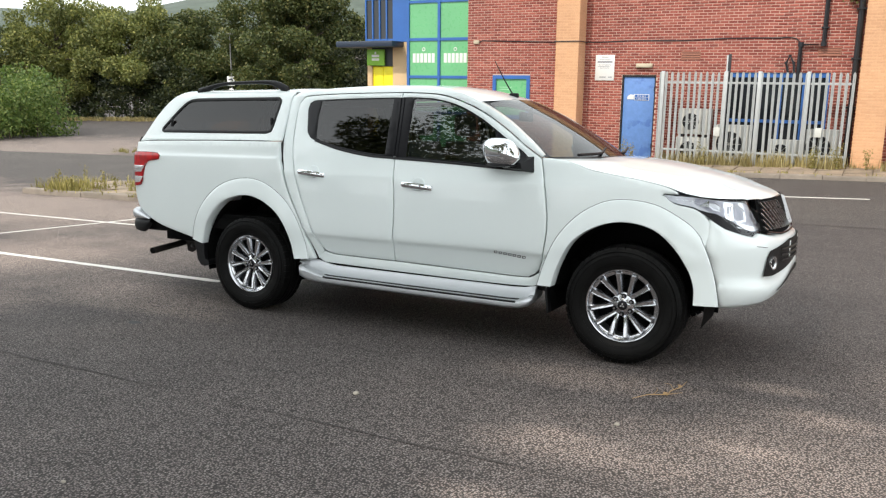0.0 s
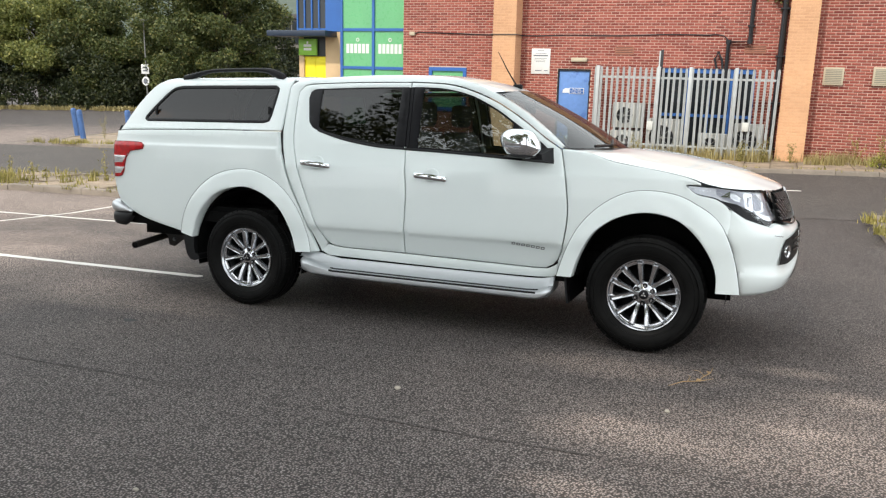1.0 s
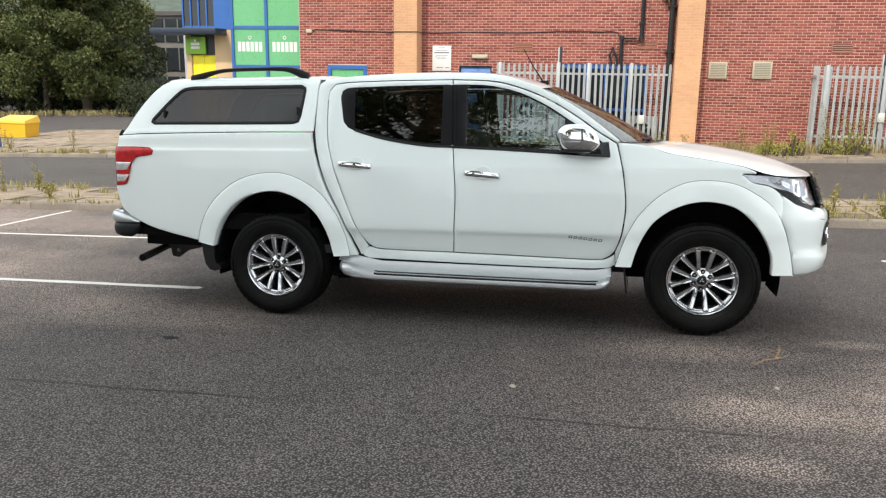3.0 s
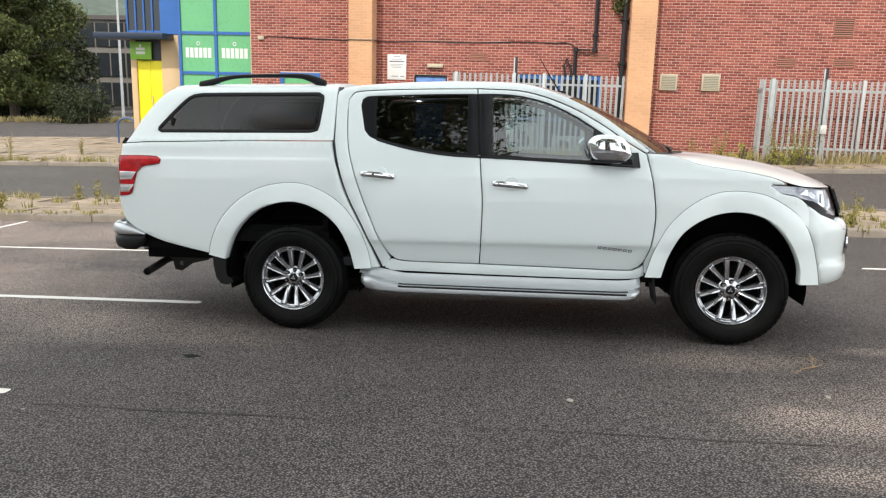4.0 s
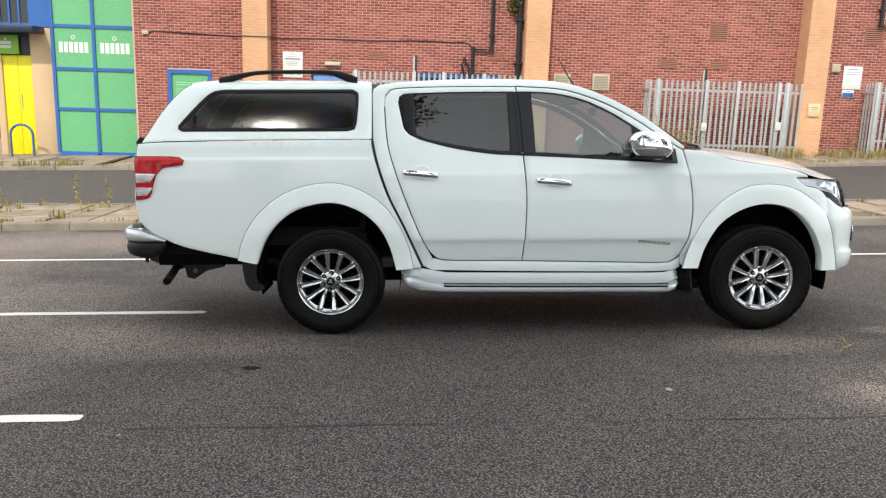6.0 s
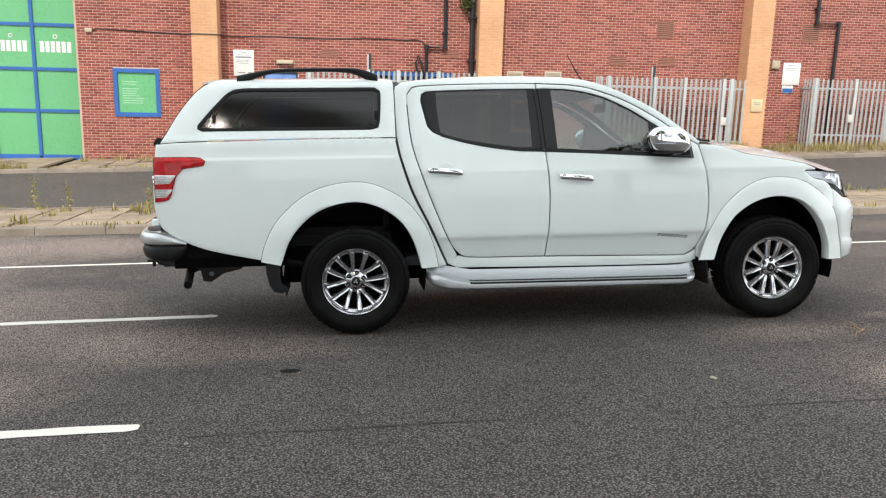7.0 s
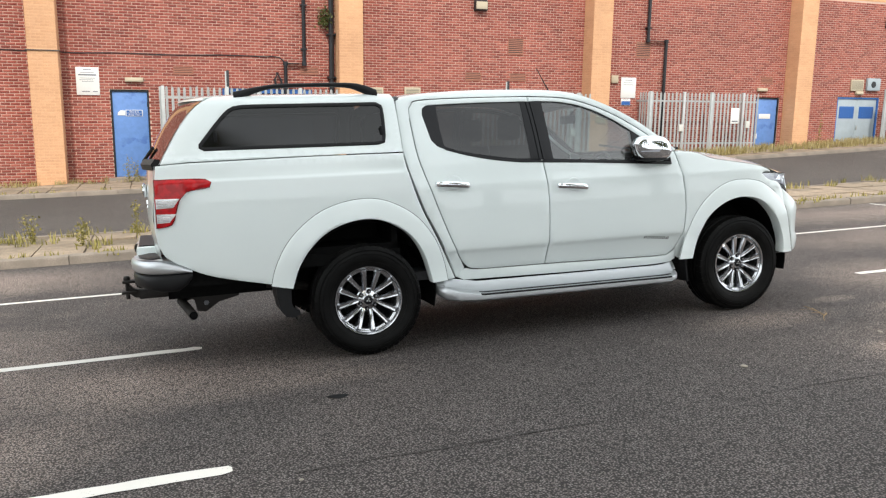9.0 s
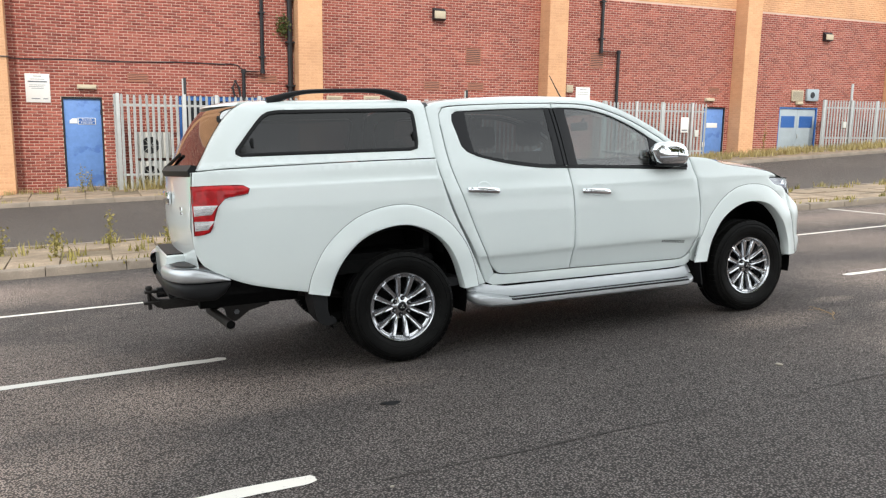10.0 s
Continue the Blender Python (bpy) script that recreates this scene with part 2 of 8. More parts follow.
def paint_line(name, colour, worn):
    m, t, b = nodes(name)
    co = t.nodes.new("ShaderNodeTexCoord").outputs["Object"]
    w = mix(t, 0.5, noise_node(t, co, 6.0, 5.0, 0.7), noise_node(t, co, 90.0, 2.0))
    c = mix(t, ramp(t, w, worn, worn + 0.09), (0.10, 0.095, 0.09), colour)
    t.links.new(c, b.inputs["Base Color"])
    b.inputs["Roughness"].default_value = 0.75
    bumped(t, b, noise_node(t, co, 120.0, 2.0), 0.4, 0.004)
    return m


M_LINE = paint_line("worn white line paint", (0.74, 0.71, 0.66), 0.31)

STEEP, FLAT_FROM, WALL_Y = -0.07, 9.0, 23.3


def ground_z(x, y):
    """Height of the ground: the car park falls towards the road, which runs level before the building."""
    x = max(-70.0, min(60.0, x))
    near = 0.0288 * (x - 1.5) + STEEP * (max(-14.0, min(y, FLAT_FROM)) - 5)
    far = -0.515 + 0.028 * (x - 2) + 0.0005 * max(x - 2, 0) ** 2
    if x > 40:
        far = -0.515 + 0.028 * 38 + 0.0005 * 38 ** 2 + 0.04 * (x - 40)
    if y <= FLAT_FROM:
        return near
    k = min(1.0, (y - FLAT_FROM) / 11.6)
    k = 1 - (1 - k) ** 1.6
    return near * (1 - k) + far * k


def sheet(xs, ys, lift=0.0):
    m = Mesh()
    return m.grid([[(x, y, ground_z(x, y) + lift) for x in xs] for y in ys])


def spread(lo, hi, step, far):
    """Steps that are even between lo and hi and grow towards far on both sides."""
    mid = list(np.arange(lo, hi + 1e-6, step))
    out, d, p = [], step, hi
    while p < far:
        d *= 1.35
        p += d
        out.append(p)
    inn, d, p = [], step, lo
    while p > -far:
        d *= 1.35
        p -= d
        inn.append(p)
    return inn[::-1] + mid + out


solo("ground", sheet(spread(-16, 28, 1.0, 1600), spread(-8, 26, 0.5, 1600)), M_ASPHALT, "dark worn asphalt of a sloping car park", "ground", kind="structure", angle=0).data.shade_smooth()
solo("road", sheet(np.arange(-60, 60.1, 1.5), list(np.arange(13.35, 20.61, 0.45)), 0.005), M_ROAD, "grey asphalt access road along the building", "road", kind="structure", angle=0).data.shade_smooth()


def stripe(x0, y0, x1, y1, width, label, ragged=0.02, lift=0.004):
    """A painted line on the ground, with uneven edges."""
    rng = random.Random(int(x0 * 31 + y0 * 7))
    a, b = Vector((x0, y0, 0)), Vector((x1, y1, 0))
    n = max(2, int((b - a).length / 0.12))
    run = (b - a).length
    cap = width / 2 / run
    steps = [0, cap * 0.3, cap] + [i / n for i in range(1, n) if cap * 1.2 < i / n < 1 - cap * 1.2] + [1 - cap, 1 - cap * 0.3, 1]
    side = (b - a).normalized().cross(Vector((0, 0, 1)))
    rows = []
    for i, f in enumerate(steps):
        p = a.lerp(b, f)
        last = len(steps) - 1
        e = ragged if 0 < i < last else 0
        narrow = 0.45 if i in (0, last) else 0.82 if i in (1, last - 1) else 1.0
        row = []
        for s in (-1, -0.33, 0.33, 1):
            q = p + side * (s * narrow * width / 2 + rng.uniform(-1, 1) * e * (abs(s) > 0.5) * 0.35)
            row.append((q.x, q.y, ground_z(q.x, q.y) + lift))
        rows.append(row)
    return solo("parking_line", Mesh().grid(rows), M_LINE, label, "road marking", "painted lines of the car park", "structure", angle=0)


BAY = "worn white painted bay line on the asphalt"
for x0, x1 in ((-11.0, -1.05), (5.04, 11.0)):
    stripe(x0, 5.745, x1, 5.745, 0.10, BAY)
    stripe(x0, 3.35, x1, 3.35, 0.10, BAY)
    stripe(x0 if x0 < 0 else x0 + 0.1, 8.58, x1 if x1 < 0 else 13.5, 8.60, 0.085, BAY, 0.012)
    stripe(x0, 0.95, x1, 0.95, 0.10, BAY)
stripe(-6.0, 0.95, -6.2, 10.85, 0.07, "thin white line across the heads of the bays", 0.012)
stripe(10.95, 5.75, 10.78, 10.85, 0.07, "thin white line across the heads of the bays", 0.012)
stripe(2.1, 16.92, 4.27, 17.19, 0.12, "white dash in the middle of the road", 0.012, 0.010)


# ---- kerbed strips ----
def kerb_run(pts, parent, w=0.13, h=0.11, stone=0.91):
    """Kerb stones along pts, each a piece of its own."""
    rng = random.Random(len(pts) + int(pts[0][0] * 10))
    for (x0, y0), (x1, y1) in zip(pts, pts[1:]):
        length = math.hypot(x1 - x0, y1 - y0)
        n = max(1, round(length / stone))
        ux, uy = (x1 - x0) / length, (y1 - y0) / length
        for i in range(n):
            a, b = i / n * length + 0.005, (i + 1) / n * length - 0.005
            ring = []
            jz = rng.uniform(-0.008, 0.008)
            jy = rng.uniform(-0.008, 0.008)
            rings = []
            for s in (a, b):
                px, py = x0 + ux * s - uy * jy, y0 + uy * s + ux * jy
                z = ground_z(px, py) + jz
                prof = [(0, -0.15), (0, h - 0.035), (0.012, h - 0.012), (0.035, h), (w, h), (w, -0.15)]
                rings.append([(px - uy * q, py + ux * q, z + e) for q, e in prof])
            part("kerb_stone", Mesh().rings(rings), M_KERB, parent, angle=30)


def slabs(x0, x1, y0, y1, parent, lift, sx=0.62, sy=0.62, limit=300, gap=0.012, seed=3):
    """Paving slabs, uneven and cracked; the first ones are pieces."""
    rng = random.Random(seed)
    nx, ny = max(1, round((x1 - x0) / sx)), max(1, round((y1 - y0) / sy))
    rest, count = Mesh(), 0
    for i in range(nx):
        for j in range(ny):
            ax, bx = x0 + (x1 - x0) * i / nx + gap, x0 + (x1 - x0) * (i + 1) / nx - gap
            ay, by = y0 + (y1 - y0) * j / ny + gap, y0 + (y1 - y0) * (j + 1) / ny - gap
            dz = rng.uniform(-0.012, 0.006)
            tilt = rng.uniform(-0.006, 0.006)
            top = [(px, py, ground_z(px, py) + lift + dz + tilt * s) for px, py, s in ((ax, ay, 1), (bx, ay, -1), (bx, by, -1), (ax, by, 1))]
            low = [(px, py, pz - 0.05) for px, py, pz in top]
            quads = [(3, 2, 1, 0), (0, 1, 5, 4), (1, 2, 6, 5), (2, 3, 7, 6), (3, 0, 4, 7)]
            if rng.random() < 0.06:
                continue
            if count < limit:
                part("paving_slab", Mesh().add(top + low, quads), M_SLAB, parent, angle=0)
                count += 1
            else:
                rest.add(top + low, quads)
    if rest.v:
        tagged(part("paving", rest, M_SLAB, parent, angle=0), kind="stuff")


def strip(name, x0, x1, y0, y1, label, lift=0.10, ends=(True, True), back=True, limit=260, seed=3, round_l=0.0):
    root = thing(name, (x0, y0, 0), label, "pavement", kind="structure")
    root.matrix_basis = Matrix.Identity(4)
    bed = Mesh().grid([[(x, y, ground_z(x, y) + lift - 0.03) for x in np.linspace(x0 + 0.1, x1 - 0.1, 40)] for y in np.linspace(y0 + 0.1, y1 - 0.1, 4)])
    part("soil_bed", bed, M_SOIL, root, angle=0)
    kerb_run([(x0, y0), (x1, y0)], root)
    if back:
        kerb_run([(x1, y1), (x0, y1)], root)
    if ends[0]:
        kerb_run([(x0, y1), (x0, y0)], root)
    if ends[1]:
        kerb_run([(x1, y0), (x1, y1)], root)
    slabs(x0 + 0.15, x1 - 0.15, y0 + 0.15, y1 - 0.15, root, lift, limit=limit, seed=seed)
    return root


strip("pavement_1", -11.7, 0.4, 10.95, 13.3, "kerbed strip of cracked paving slabs with weeds", seed=1)
strip("pavement_2", 5.1, 22.0, 10.95, 13.3, "kerbed strip of cracked paving slabs with weeds", seed=2)
front = strip("pavement_3", -18.0, -7.6, 20.55, 24.0, "broad kerbed pavement in front of the entrance", ends=(False, False), back=False, seed=5)
# its rounded corner
CORNER = [(-21.5, 24.0), (-21.4, 23.2), (-20.6, 21.9), (-19.5, 21.0), (-18.0, 20.55)]
kerb_run(CORNER, front, stone=0.5)
part("corner_paving", Mesh().add([(x, y, ground_z(x, y) + 0.085) for x, y in CORNER + [(-18.0, 24.0)]], [tuple(range(6))]), M_SLAB, front, angle=0)
strip("pavement_4", -7.6, 34.0, 20.55, 23.25, "kerbed pavement along the brick wall", ends=(False, True), back=False, limit=120, seed=6)
strip("pavement_5", -21.5, -9.9, 24.0, 31.0, "paved forecourt beside the entrance", ends=(True, False), limit=0, seed=8)

# ---- brick building ----
def brick_paint(name, a, b2, c2, rough=0.85, each=False):
    m, t, b = nodes(name)
    co = t.nodes.new("ShaderNodeTexCoord").outputs["Object"]
    rnd = t.nodes.new("ShaderNodeObjectInfo").outputs["Random"] if each else t.nodes.new("ShaderNodeNewGeometry").outputs["Random Per Island"]
    r = t.nodes.new("ShaderNodeValToRGB")
    e = r.color_ramp.elements
    e[0].color, e[1].color = (*a, 1), (*c2, 1)
    mid = r.color_ramp.elements.new(0.55)
    mid.color = (*b2, 1)
    t.links.new(rnd, r.inputs["Fac"])
    fine, big = noise_node(t, co, 70.0, 3.0), noise_node(t, co, 0.8, 4.0)
    c = mix(t, 1.0, r.outputs["Color"], ramp(t, fine, 0.3, 0.8, (1.08, 1.08, 1.08, 1), (0.78, 0.76, 0.74, 1)), "MULTIPLY")
    c = mix(t, 1.0, c, ramp(t, big, 0.3, 0.7, (0.86, 0.84, 0.84, 1), (1.1, 1.08, 1.06, 1)), "MULTIPLY")
    t.links.new(c, b.inputs["Base Color"])
    b.inputs["Roughness"].default_value = rough
    bumped(t, b, fine, 0.4, 0.004)
    return m


M_BRICK = brick_paint("red brick", (0.215, 0.052, 0.041), (0.318, 0.085, 0.063), (0.38, 0.120, 0.090))
M_BUFF = brick_paint("buff brick", (0.65, 0.37, 0.205), (0.68, 0.395, 0.222), (0.70, 0.41, 0.235))
M_MORTAR = plain("mortar", (0.62, 0.44, 0.36), 0.95, var=0.15, big=1.0, fine=60, bump=0.2)
M_BUFF_MORTAR = plain("buff mortar", (0.69, 0.41, 0.235), 0.95, var=0.12, big=1.0, fine=60, bump=0.2)


def door_paint(name, base, worn, amount):
    m, t, b = nodes(name)
    co = t.nodes.new("ShaderNodeTexCoord").outputs["Object"]
    w = ramp(t, noise_node(t, co, 2.6, 6.0, 0.6), amount, amount + 0.06)
    c = mix(t, w, base, worn)
    c = mix(t, ramp(t, noise_node(t, co, 9.0, 4.0), 0.3, 0.8), c, shade(base, 0.8))
    t.links.new(c, b.inputs["Base Color"])
    b.inputs["Roughness"].default_value = 0.45
    bumped(t, b, noise_node(t, co, 30.0), 0.1, 0.003)
    return m


M_BLUE_DOOR = door_paint("patchy blue door paint", (0.135, 0.27, 0.60), (0.075, 0.17, 0.47), 0.56)
M_BLUE = plain("blue frame paint", (0.035, 0.135, 0.42), 0.4, var=0.12, big=2, fine=40, bump=0.05)
M_GREEN = plain("green window film", (0.155, 0.47, 0.215), 0.28, var=0.10, big=0.7, fine=8, bump=0.03)
M_LIME = plain("lime sign face", (0.25, 0.52, 0.06), 0.4, var=0.08)
M_YELLOW = plain("bright yellow paint", (0.86, 0.72, 0.004), 0.5, var=0.05, big=2, fine=30, bump=0.05)
M_CREAM = plain("cream render", (0.66, 0.47, 0.27), 0.85, var=0.12, big=1.0, fine=40, bump=0.2)
M_WHITE = plain("white plastic", (0.78, 0.78, 0.76), 0.4, var=0.06, big=4, fine=40, bump=0.03)
M_DARK = plain("dark paint", (0.016, 0.018, 0.022), 0.45, var=0.2, big=3, fine=50, bump=0.05)
M_DARKBLUE = plain("dark canopy sheet", (0.018, 0.030, 0.055), 0.4, var=0.15)
M_GALV = plain("galvanised steel", (0.50, 0.52, 0.52), 0.5, metal=0.35, var=0.14, big=5, fine=40, bump=0.08, each=0.10)
M_VENT = plain("terracotta vent", (0.36, 0.155, 0.105), 0.8, var=0.15)
M_BEIGE = plain("beige plastic", (0.52, 0.45, 0.33), 0.6, var=0.1)
M_GREYDOOR = plain("grey door paint", (0.36, 0.42, 0.46), 0.5, var=0.12, big=3, fine=30, bump=0.05)
M_ACWHITE = plain("off-white metal casing", (0.62, 0.62, 0.58), 0.5, var=0.12)
M_BLACKGLASS = plain("dark window glass", (0.02, 0.024, 0.028), 0.06, var=0.1, bump=0.0)

TOP = 7.4
# openings in the front wall: x0, x1, z0, z1
HOLES = [(-6.41, -5.17, 0.52, 1.84), (-2.34, -1.37, -0.47, 1.87), (0.55, 3.05, -0.9, 1.95), (18.80, 19.82, -0.05, 1.96), (22.50, 24.52, -0.02, 2.02)]
W0, W1 = -7.30, 34.0
BAND = 5.46  # above this the wall is buff


def wall_boxes(m, x0, x1, z0, z1, holes, y0, y1):
    """A wall made of blocks round its openings."""
    cuts = sorted({x0, x1, *[h[0] for h in holes], *[h[1] for h in holes]})
    for a, b in zip(cuts, cuts[1:]):
        inside = [h for h in holes if h[0] <= a + 1e-6 and h[1] >= b - 1e-6]
        if inside:
            h = inside[0]
            if h[2] > z0:
                m.box(a, y0, z0, b, y1, h[2])
            m.box(a, y0, h[3], b, y1, z1)
        else:
            m.box(a, y0, z0, b, y1, z1)


def brick_quads(spots, out):
    """Blocks with a front and four sides, from (centre, right, up, depth, half length, half height)."""
    verts, faces = [], []
    for c, r, u, n, hl, hh, d in spots:
        k = len(verts)
        e = 0.004
        for dep, q in ((0.0, 1.0), (d, None)):
            for sx, sz in ((-1, -1), (1, -1), (1, 1), (-1, 1)):
                s = (hl - (e if q is None else 0)), (hh - (e if q is None else 0))
                verts.append((c[0] + r[0] * sx * s[0] + n[0] * dep, c[1] + r[1] * sx * s[0] + n[1] * dep, c[2] + sz * s[1]))
        faces += [(k + 4, k + 5, k + 6, k + 7)] + [(k + i, k + (i + 1) % 4, k + 4 + (i + 1) % 4, k + 4 + i) for i in range(4)]
    return raw_mesh(out, verts, faces)


def course_spots(p0, right, normal, length, z0, z1, holes, rng, depth=0.007):
    """Places of the bricks of one wall face in stretcher bond."""
    spots = []
    pitch, rise = 0.225, 0.075
    rows = int((z1 - z0) / rise)
    for j in range(rows):
        z = z0 + (j + 0.5) * rise
        s = -0.1125 if j % 2 else 0.0
        while s < length - 0.02:
            a, b = max(s + 0.0065, 0.0), min(s + pitch - 0.0065, length)
            s += pitch
            if b - a < 0.03:
                continue
            pieces = [(a, b)]
            for h in holes:
                if h[2] - 0.03 < z < h[3] + 0.02:
                    nxt = []
                    for q in pieces:
                        if q[1] <= h[0] or q[0] >= h[1]:
                            nxt.append(q)
                        else:
                            if h[0] - q[0] > 0.03:
                                nxt.append((q[0], h[0]))
                            if q[1] - h[1] > 0.03:
                                nxt.append((h[1], q[1]))
                    pieces = nxt
            for a2, b2 in pieces:
                m2 = (a2 + b2) / 2
                spots.append(((p0[0] + right[0] * m2, p0[1] + right[1] * m2, z), right, (0, 0, 1), normal, (b2 - a2) / 2, 0.0312, depth * (1 + rng.uniform(-0.3, 0.3))))
    return spots


rng_b = random.Random(11)
wall_mesh = Mesh()
wall_boxes(wall_mesh, W0, W1, -1.6, BAND, HOLES, WALL_Y, WALL_Y + 0.32)
wall_north = solo("wall_north", wall_mesh, M_MORTAR, "long red brick wall with buff piers", "wall", kind="structure", angle=0)
upper = Mesh().box(W0, WALL_Y, BAND, W1, WALL_Y + 0.32, TOP)
part("upper_wall", upper, M_BUFF_MORTAR, wall_north, "buff brick band above the red brick", angle=0)
holes_local = [(h[0] - W0, h[1] - W0, h[2], h[3]) for h in HOLES]
spots = course_spots((W0, WALL_Y), (1, 0), (0, -1), W1 - W0, -1.2, BAND - 0.01, holes_local, rng_b)
near_spots = [q for q in spots if -1.3 < q[0][0] < 1.6 and 2.0 < q[0][2] < 3.6]
near_spots = near_spots[:300]
near_set = {id(q) for q in near_spots}
tagged(part("brickwork", brick_quads([q for q in spots if id(q) not in near_set], "brickwork"), M_BRICK, wall_north), kind="stuff")
spots_u = course_spots((W0, WALL_Y), (1, 0), (0, -1), W1 - W0, BAND + 0.01, TOP, [], rng_b)
tagged(part("buff_brickwork", brick_quads(spots_u, "buff_brickwork"), M_BUFF, wall_north), kind="stuff")
# the returns of the building, which close it off
side_wall = Mesh().box(W0, WALL_Y + 0.32, -1.6, W0 + 0.3, WALL_Y + 14, TOP).box(W1 - 0.3, WALL_Y + 0.32, -1.6, W1, WALL_Y + 14, TOP).box(W0, WALL_Y + 14, -1.6, W1, WALL_Y + 14.3, TOP)
solo("wall_south", side_wall, M_MORTAR, "plain brick side and back walls", "wall", kind="structure", angle=0)
solo("roof", Mesh().box(W0 - 0.1, WALL_Y - 0.05, TOP, W1 + 0.1, WALL_Y + 14.4, TOP + 0.25), M_DARK, "flat roof with dark edge", "roof", kind="structure")

PIERS = [-4.17, 3.72, 11.80, 19.98, 28.1]
PIER_W, PIER_D = 0.70, 0.60
for x0 in PIERS:
    root = solo("pier", Mesh().box(x0 + 0.008, WALL_Y - PIER_D + 0.008, -1.6, x0 + PIER_W - 0.008, WALL_Y, TOP), M_BUFF_MORTAR, "tall buff brick pier standing out of the red wall", "pier", "piers of the wall", "structure", angle=0)
    sp = course_spots((x0, WALL_Y - PIER_D + 0.008), (1, 0), (0, -1), PIER_W, -1.2, TOP, [], rng_b, 0.0015)
    sp += course_spots((x0 + 0.008, WALL_Y), (0, -1), (-1, 0), PIER_D, -1.2, TOP, [], rng_b, 0.0015)
    sp += course_spots((x0 + PIER_W - 0.008, WALL_Y - PIER_D), (0, 1), (1, 0), PIER_D, -1.2, TOP, [], rng_b, 0.0015)
    tagged(part("brickwork", brick_quads(sp, "brickwork"), M_BUFF, root), kind="stuff")


def louvre(x0, x1, z0, z1, n):
    """A slotted air brick set in the wall."""
    t = thing("wall_vent", (0, 0, 0), "terracotta slotted air vent set in the brickwork", "vent", "air vents in the wall")
    y = WALL_Y - 0.012
    part("backing", Mesh().box(x0, y, z0, x1, WALL_Y + 0.01, z1), M_DARK, t)
    f = 0.02
    part("frame", Mesh().box(x0, y - 0.012, z0, x0 + f, y, z1).box(x1 - f, y - 0.012, z0, x1, y, z1).box(x0 + f, y - 0.012, z0, x1 - f, y, z0 + f).box(x0 + f, y - 0.012, z1 - f, x1 - f, y, z1), M_VENT, t)
    for i in range(n):
        z = z0 + f + (z1 - z0 - 2 * f) * (i + 0.5) / n
        h = (z1 - z0) / n * 0.20
        part("slat", Mesh().add([(x0 + f, y - 0.016, z - h), (x1 - f, y - 0.016, z - h), (x1 - f, y - 0.002, z + h), (x0 + f, y - 0.002, z + h), (x0 + f, y - 0.008, z - h - 0.012), (x1 - f, y - 0.008, z - h - 0.012)], [(0, 1, 2, 3), (4, 5, 1, 0)]), M_VENT, t, angle=0)


for v in ((-0.72, -0.20, 2.29, 2.51, 4), (2.70, 3.24, 2.37, 2.58, 4), (7.76, 8.28, 2.30, 2.55, 4), (9.25, 9.80, 2.32, 2.55, 4), (9.16, 9.68, 3.12, 3.62, 8), (13.77, 14.32, 3.17, 3.67, 8), (18.95, 19.45, 2.44, 2.66, 4)):
    louvre(*v)


def flap_box(x0, x1, z0, z1, deep=0.06):
    t = thing("extract_grille", (0, 0, 0), "square beige plastic extract grille on the wall", "vent", "square grilles on the wall")
    y = WALL_Y - 0.01
    part("frame", Mesh().box(x0, y - deep, z0, x1, y, z1, 0.01), M_BEIGE, t)
    f = 0.045
    part("inset", Mesh().box(x0 + f, y - deep - 0.004, z0 + f, x1 - f, y - deep + 0.01, z1 - f), M_VENT_GREY, t)
    n = 8
    for i in range(n):
        z = z0 + f + (z1 - z0 - 2 * f) * (i + 0.5) / n
        part("slat", Mesh().box(x0 + f, y - deep - 0.012, z - 0.012, x1 - f, y - deep - 0.004, z + 0.008), M_BEIGE, t, angle=0)


M_VENT_GREY = plain("grey-green grille", (0.24, 0.23, 0.18), 0.6, var=0.1)
for v in ((4.67, 5.15, 1.60, 2.05), (5.81, 6.31, 1.61, 2.07), (12.87, 13.12, 2.34, 2.58), (23.02, 23.62, 2.25, 2.66)):
    flap_box(*v)


def wall_lamp(x, z, w=0.30, h=0.36):
    t = thing("floodlight", (x, WALL_Y, z), "boxy wall floodlight with beige cover", "light", "floodlights on the wall")
    part("housing", Mesh().prism([(-0.02, -h / 2), (-0.16, -h / 2 + 0.03), (-0.16, h / 2 - 0.10), (-0.05, h / 2), (-0.02, h / 2)], -w / 2, w / 2, "x"), M_DARK, t)
    part("lens", Mesh().box(-w / 2 + 0.02, -0.185, -h / 2 + 0.05, w / 2 - 0.02, -0.155, h / 2 - 0.09, 0.01), M_BEIGE, t)


wall_lamp(8.2, 4.55, 0.40, 0.36)
wall_lamp(24.62, 4.72, 0.42, 0.34)


def bulkhead(x, z, w=0.5):
    t = thing("door_light", (x, WALL_Y, z), "small beige bulkhead light over a door", "light", "lights over the doors")
    part("base", Mesh().box(-w / 2, -0.07, -0.06, w / 2, -0.01, 0.06, 0.01), M_BEIGE, t)
    part("diffuser", Mesh().box(-w / 2 + 0.02, -0.11, -0.05, w / 2 - 0.02, -0.07, 0.03, 0.012), M_BEIGE, t)


bulkhead(-1.72, 2.13, 0.46)
bulkhead(19.0, 2.22, 0.42)
bulkhead(23.45, 2.18, 0.35)
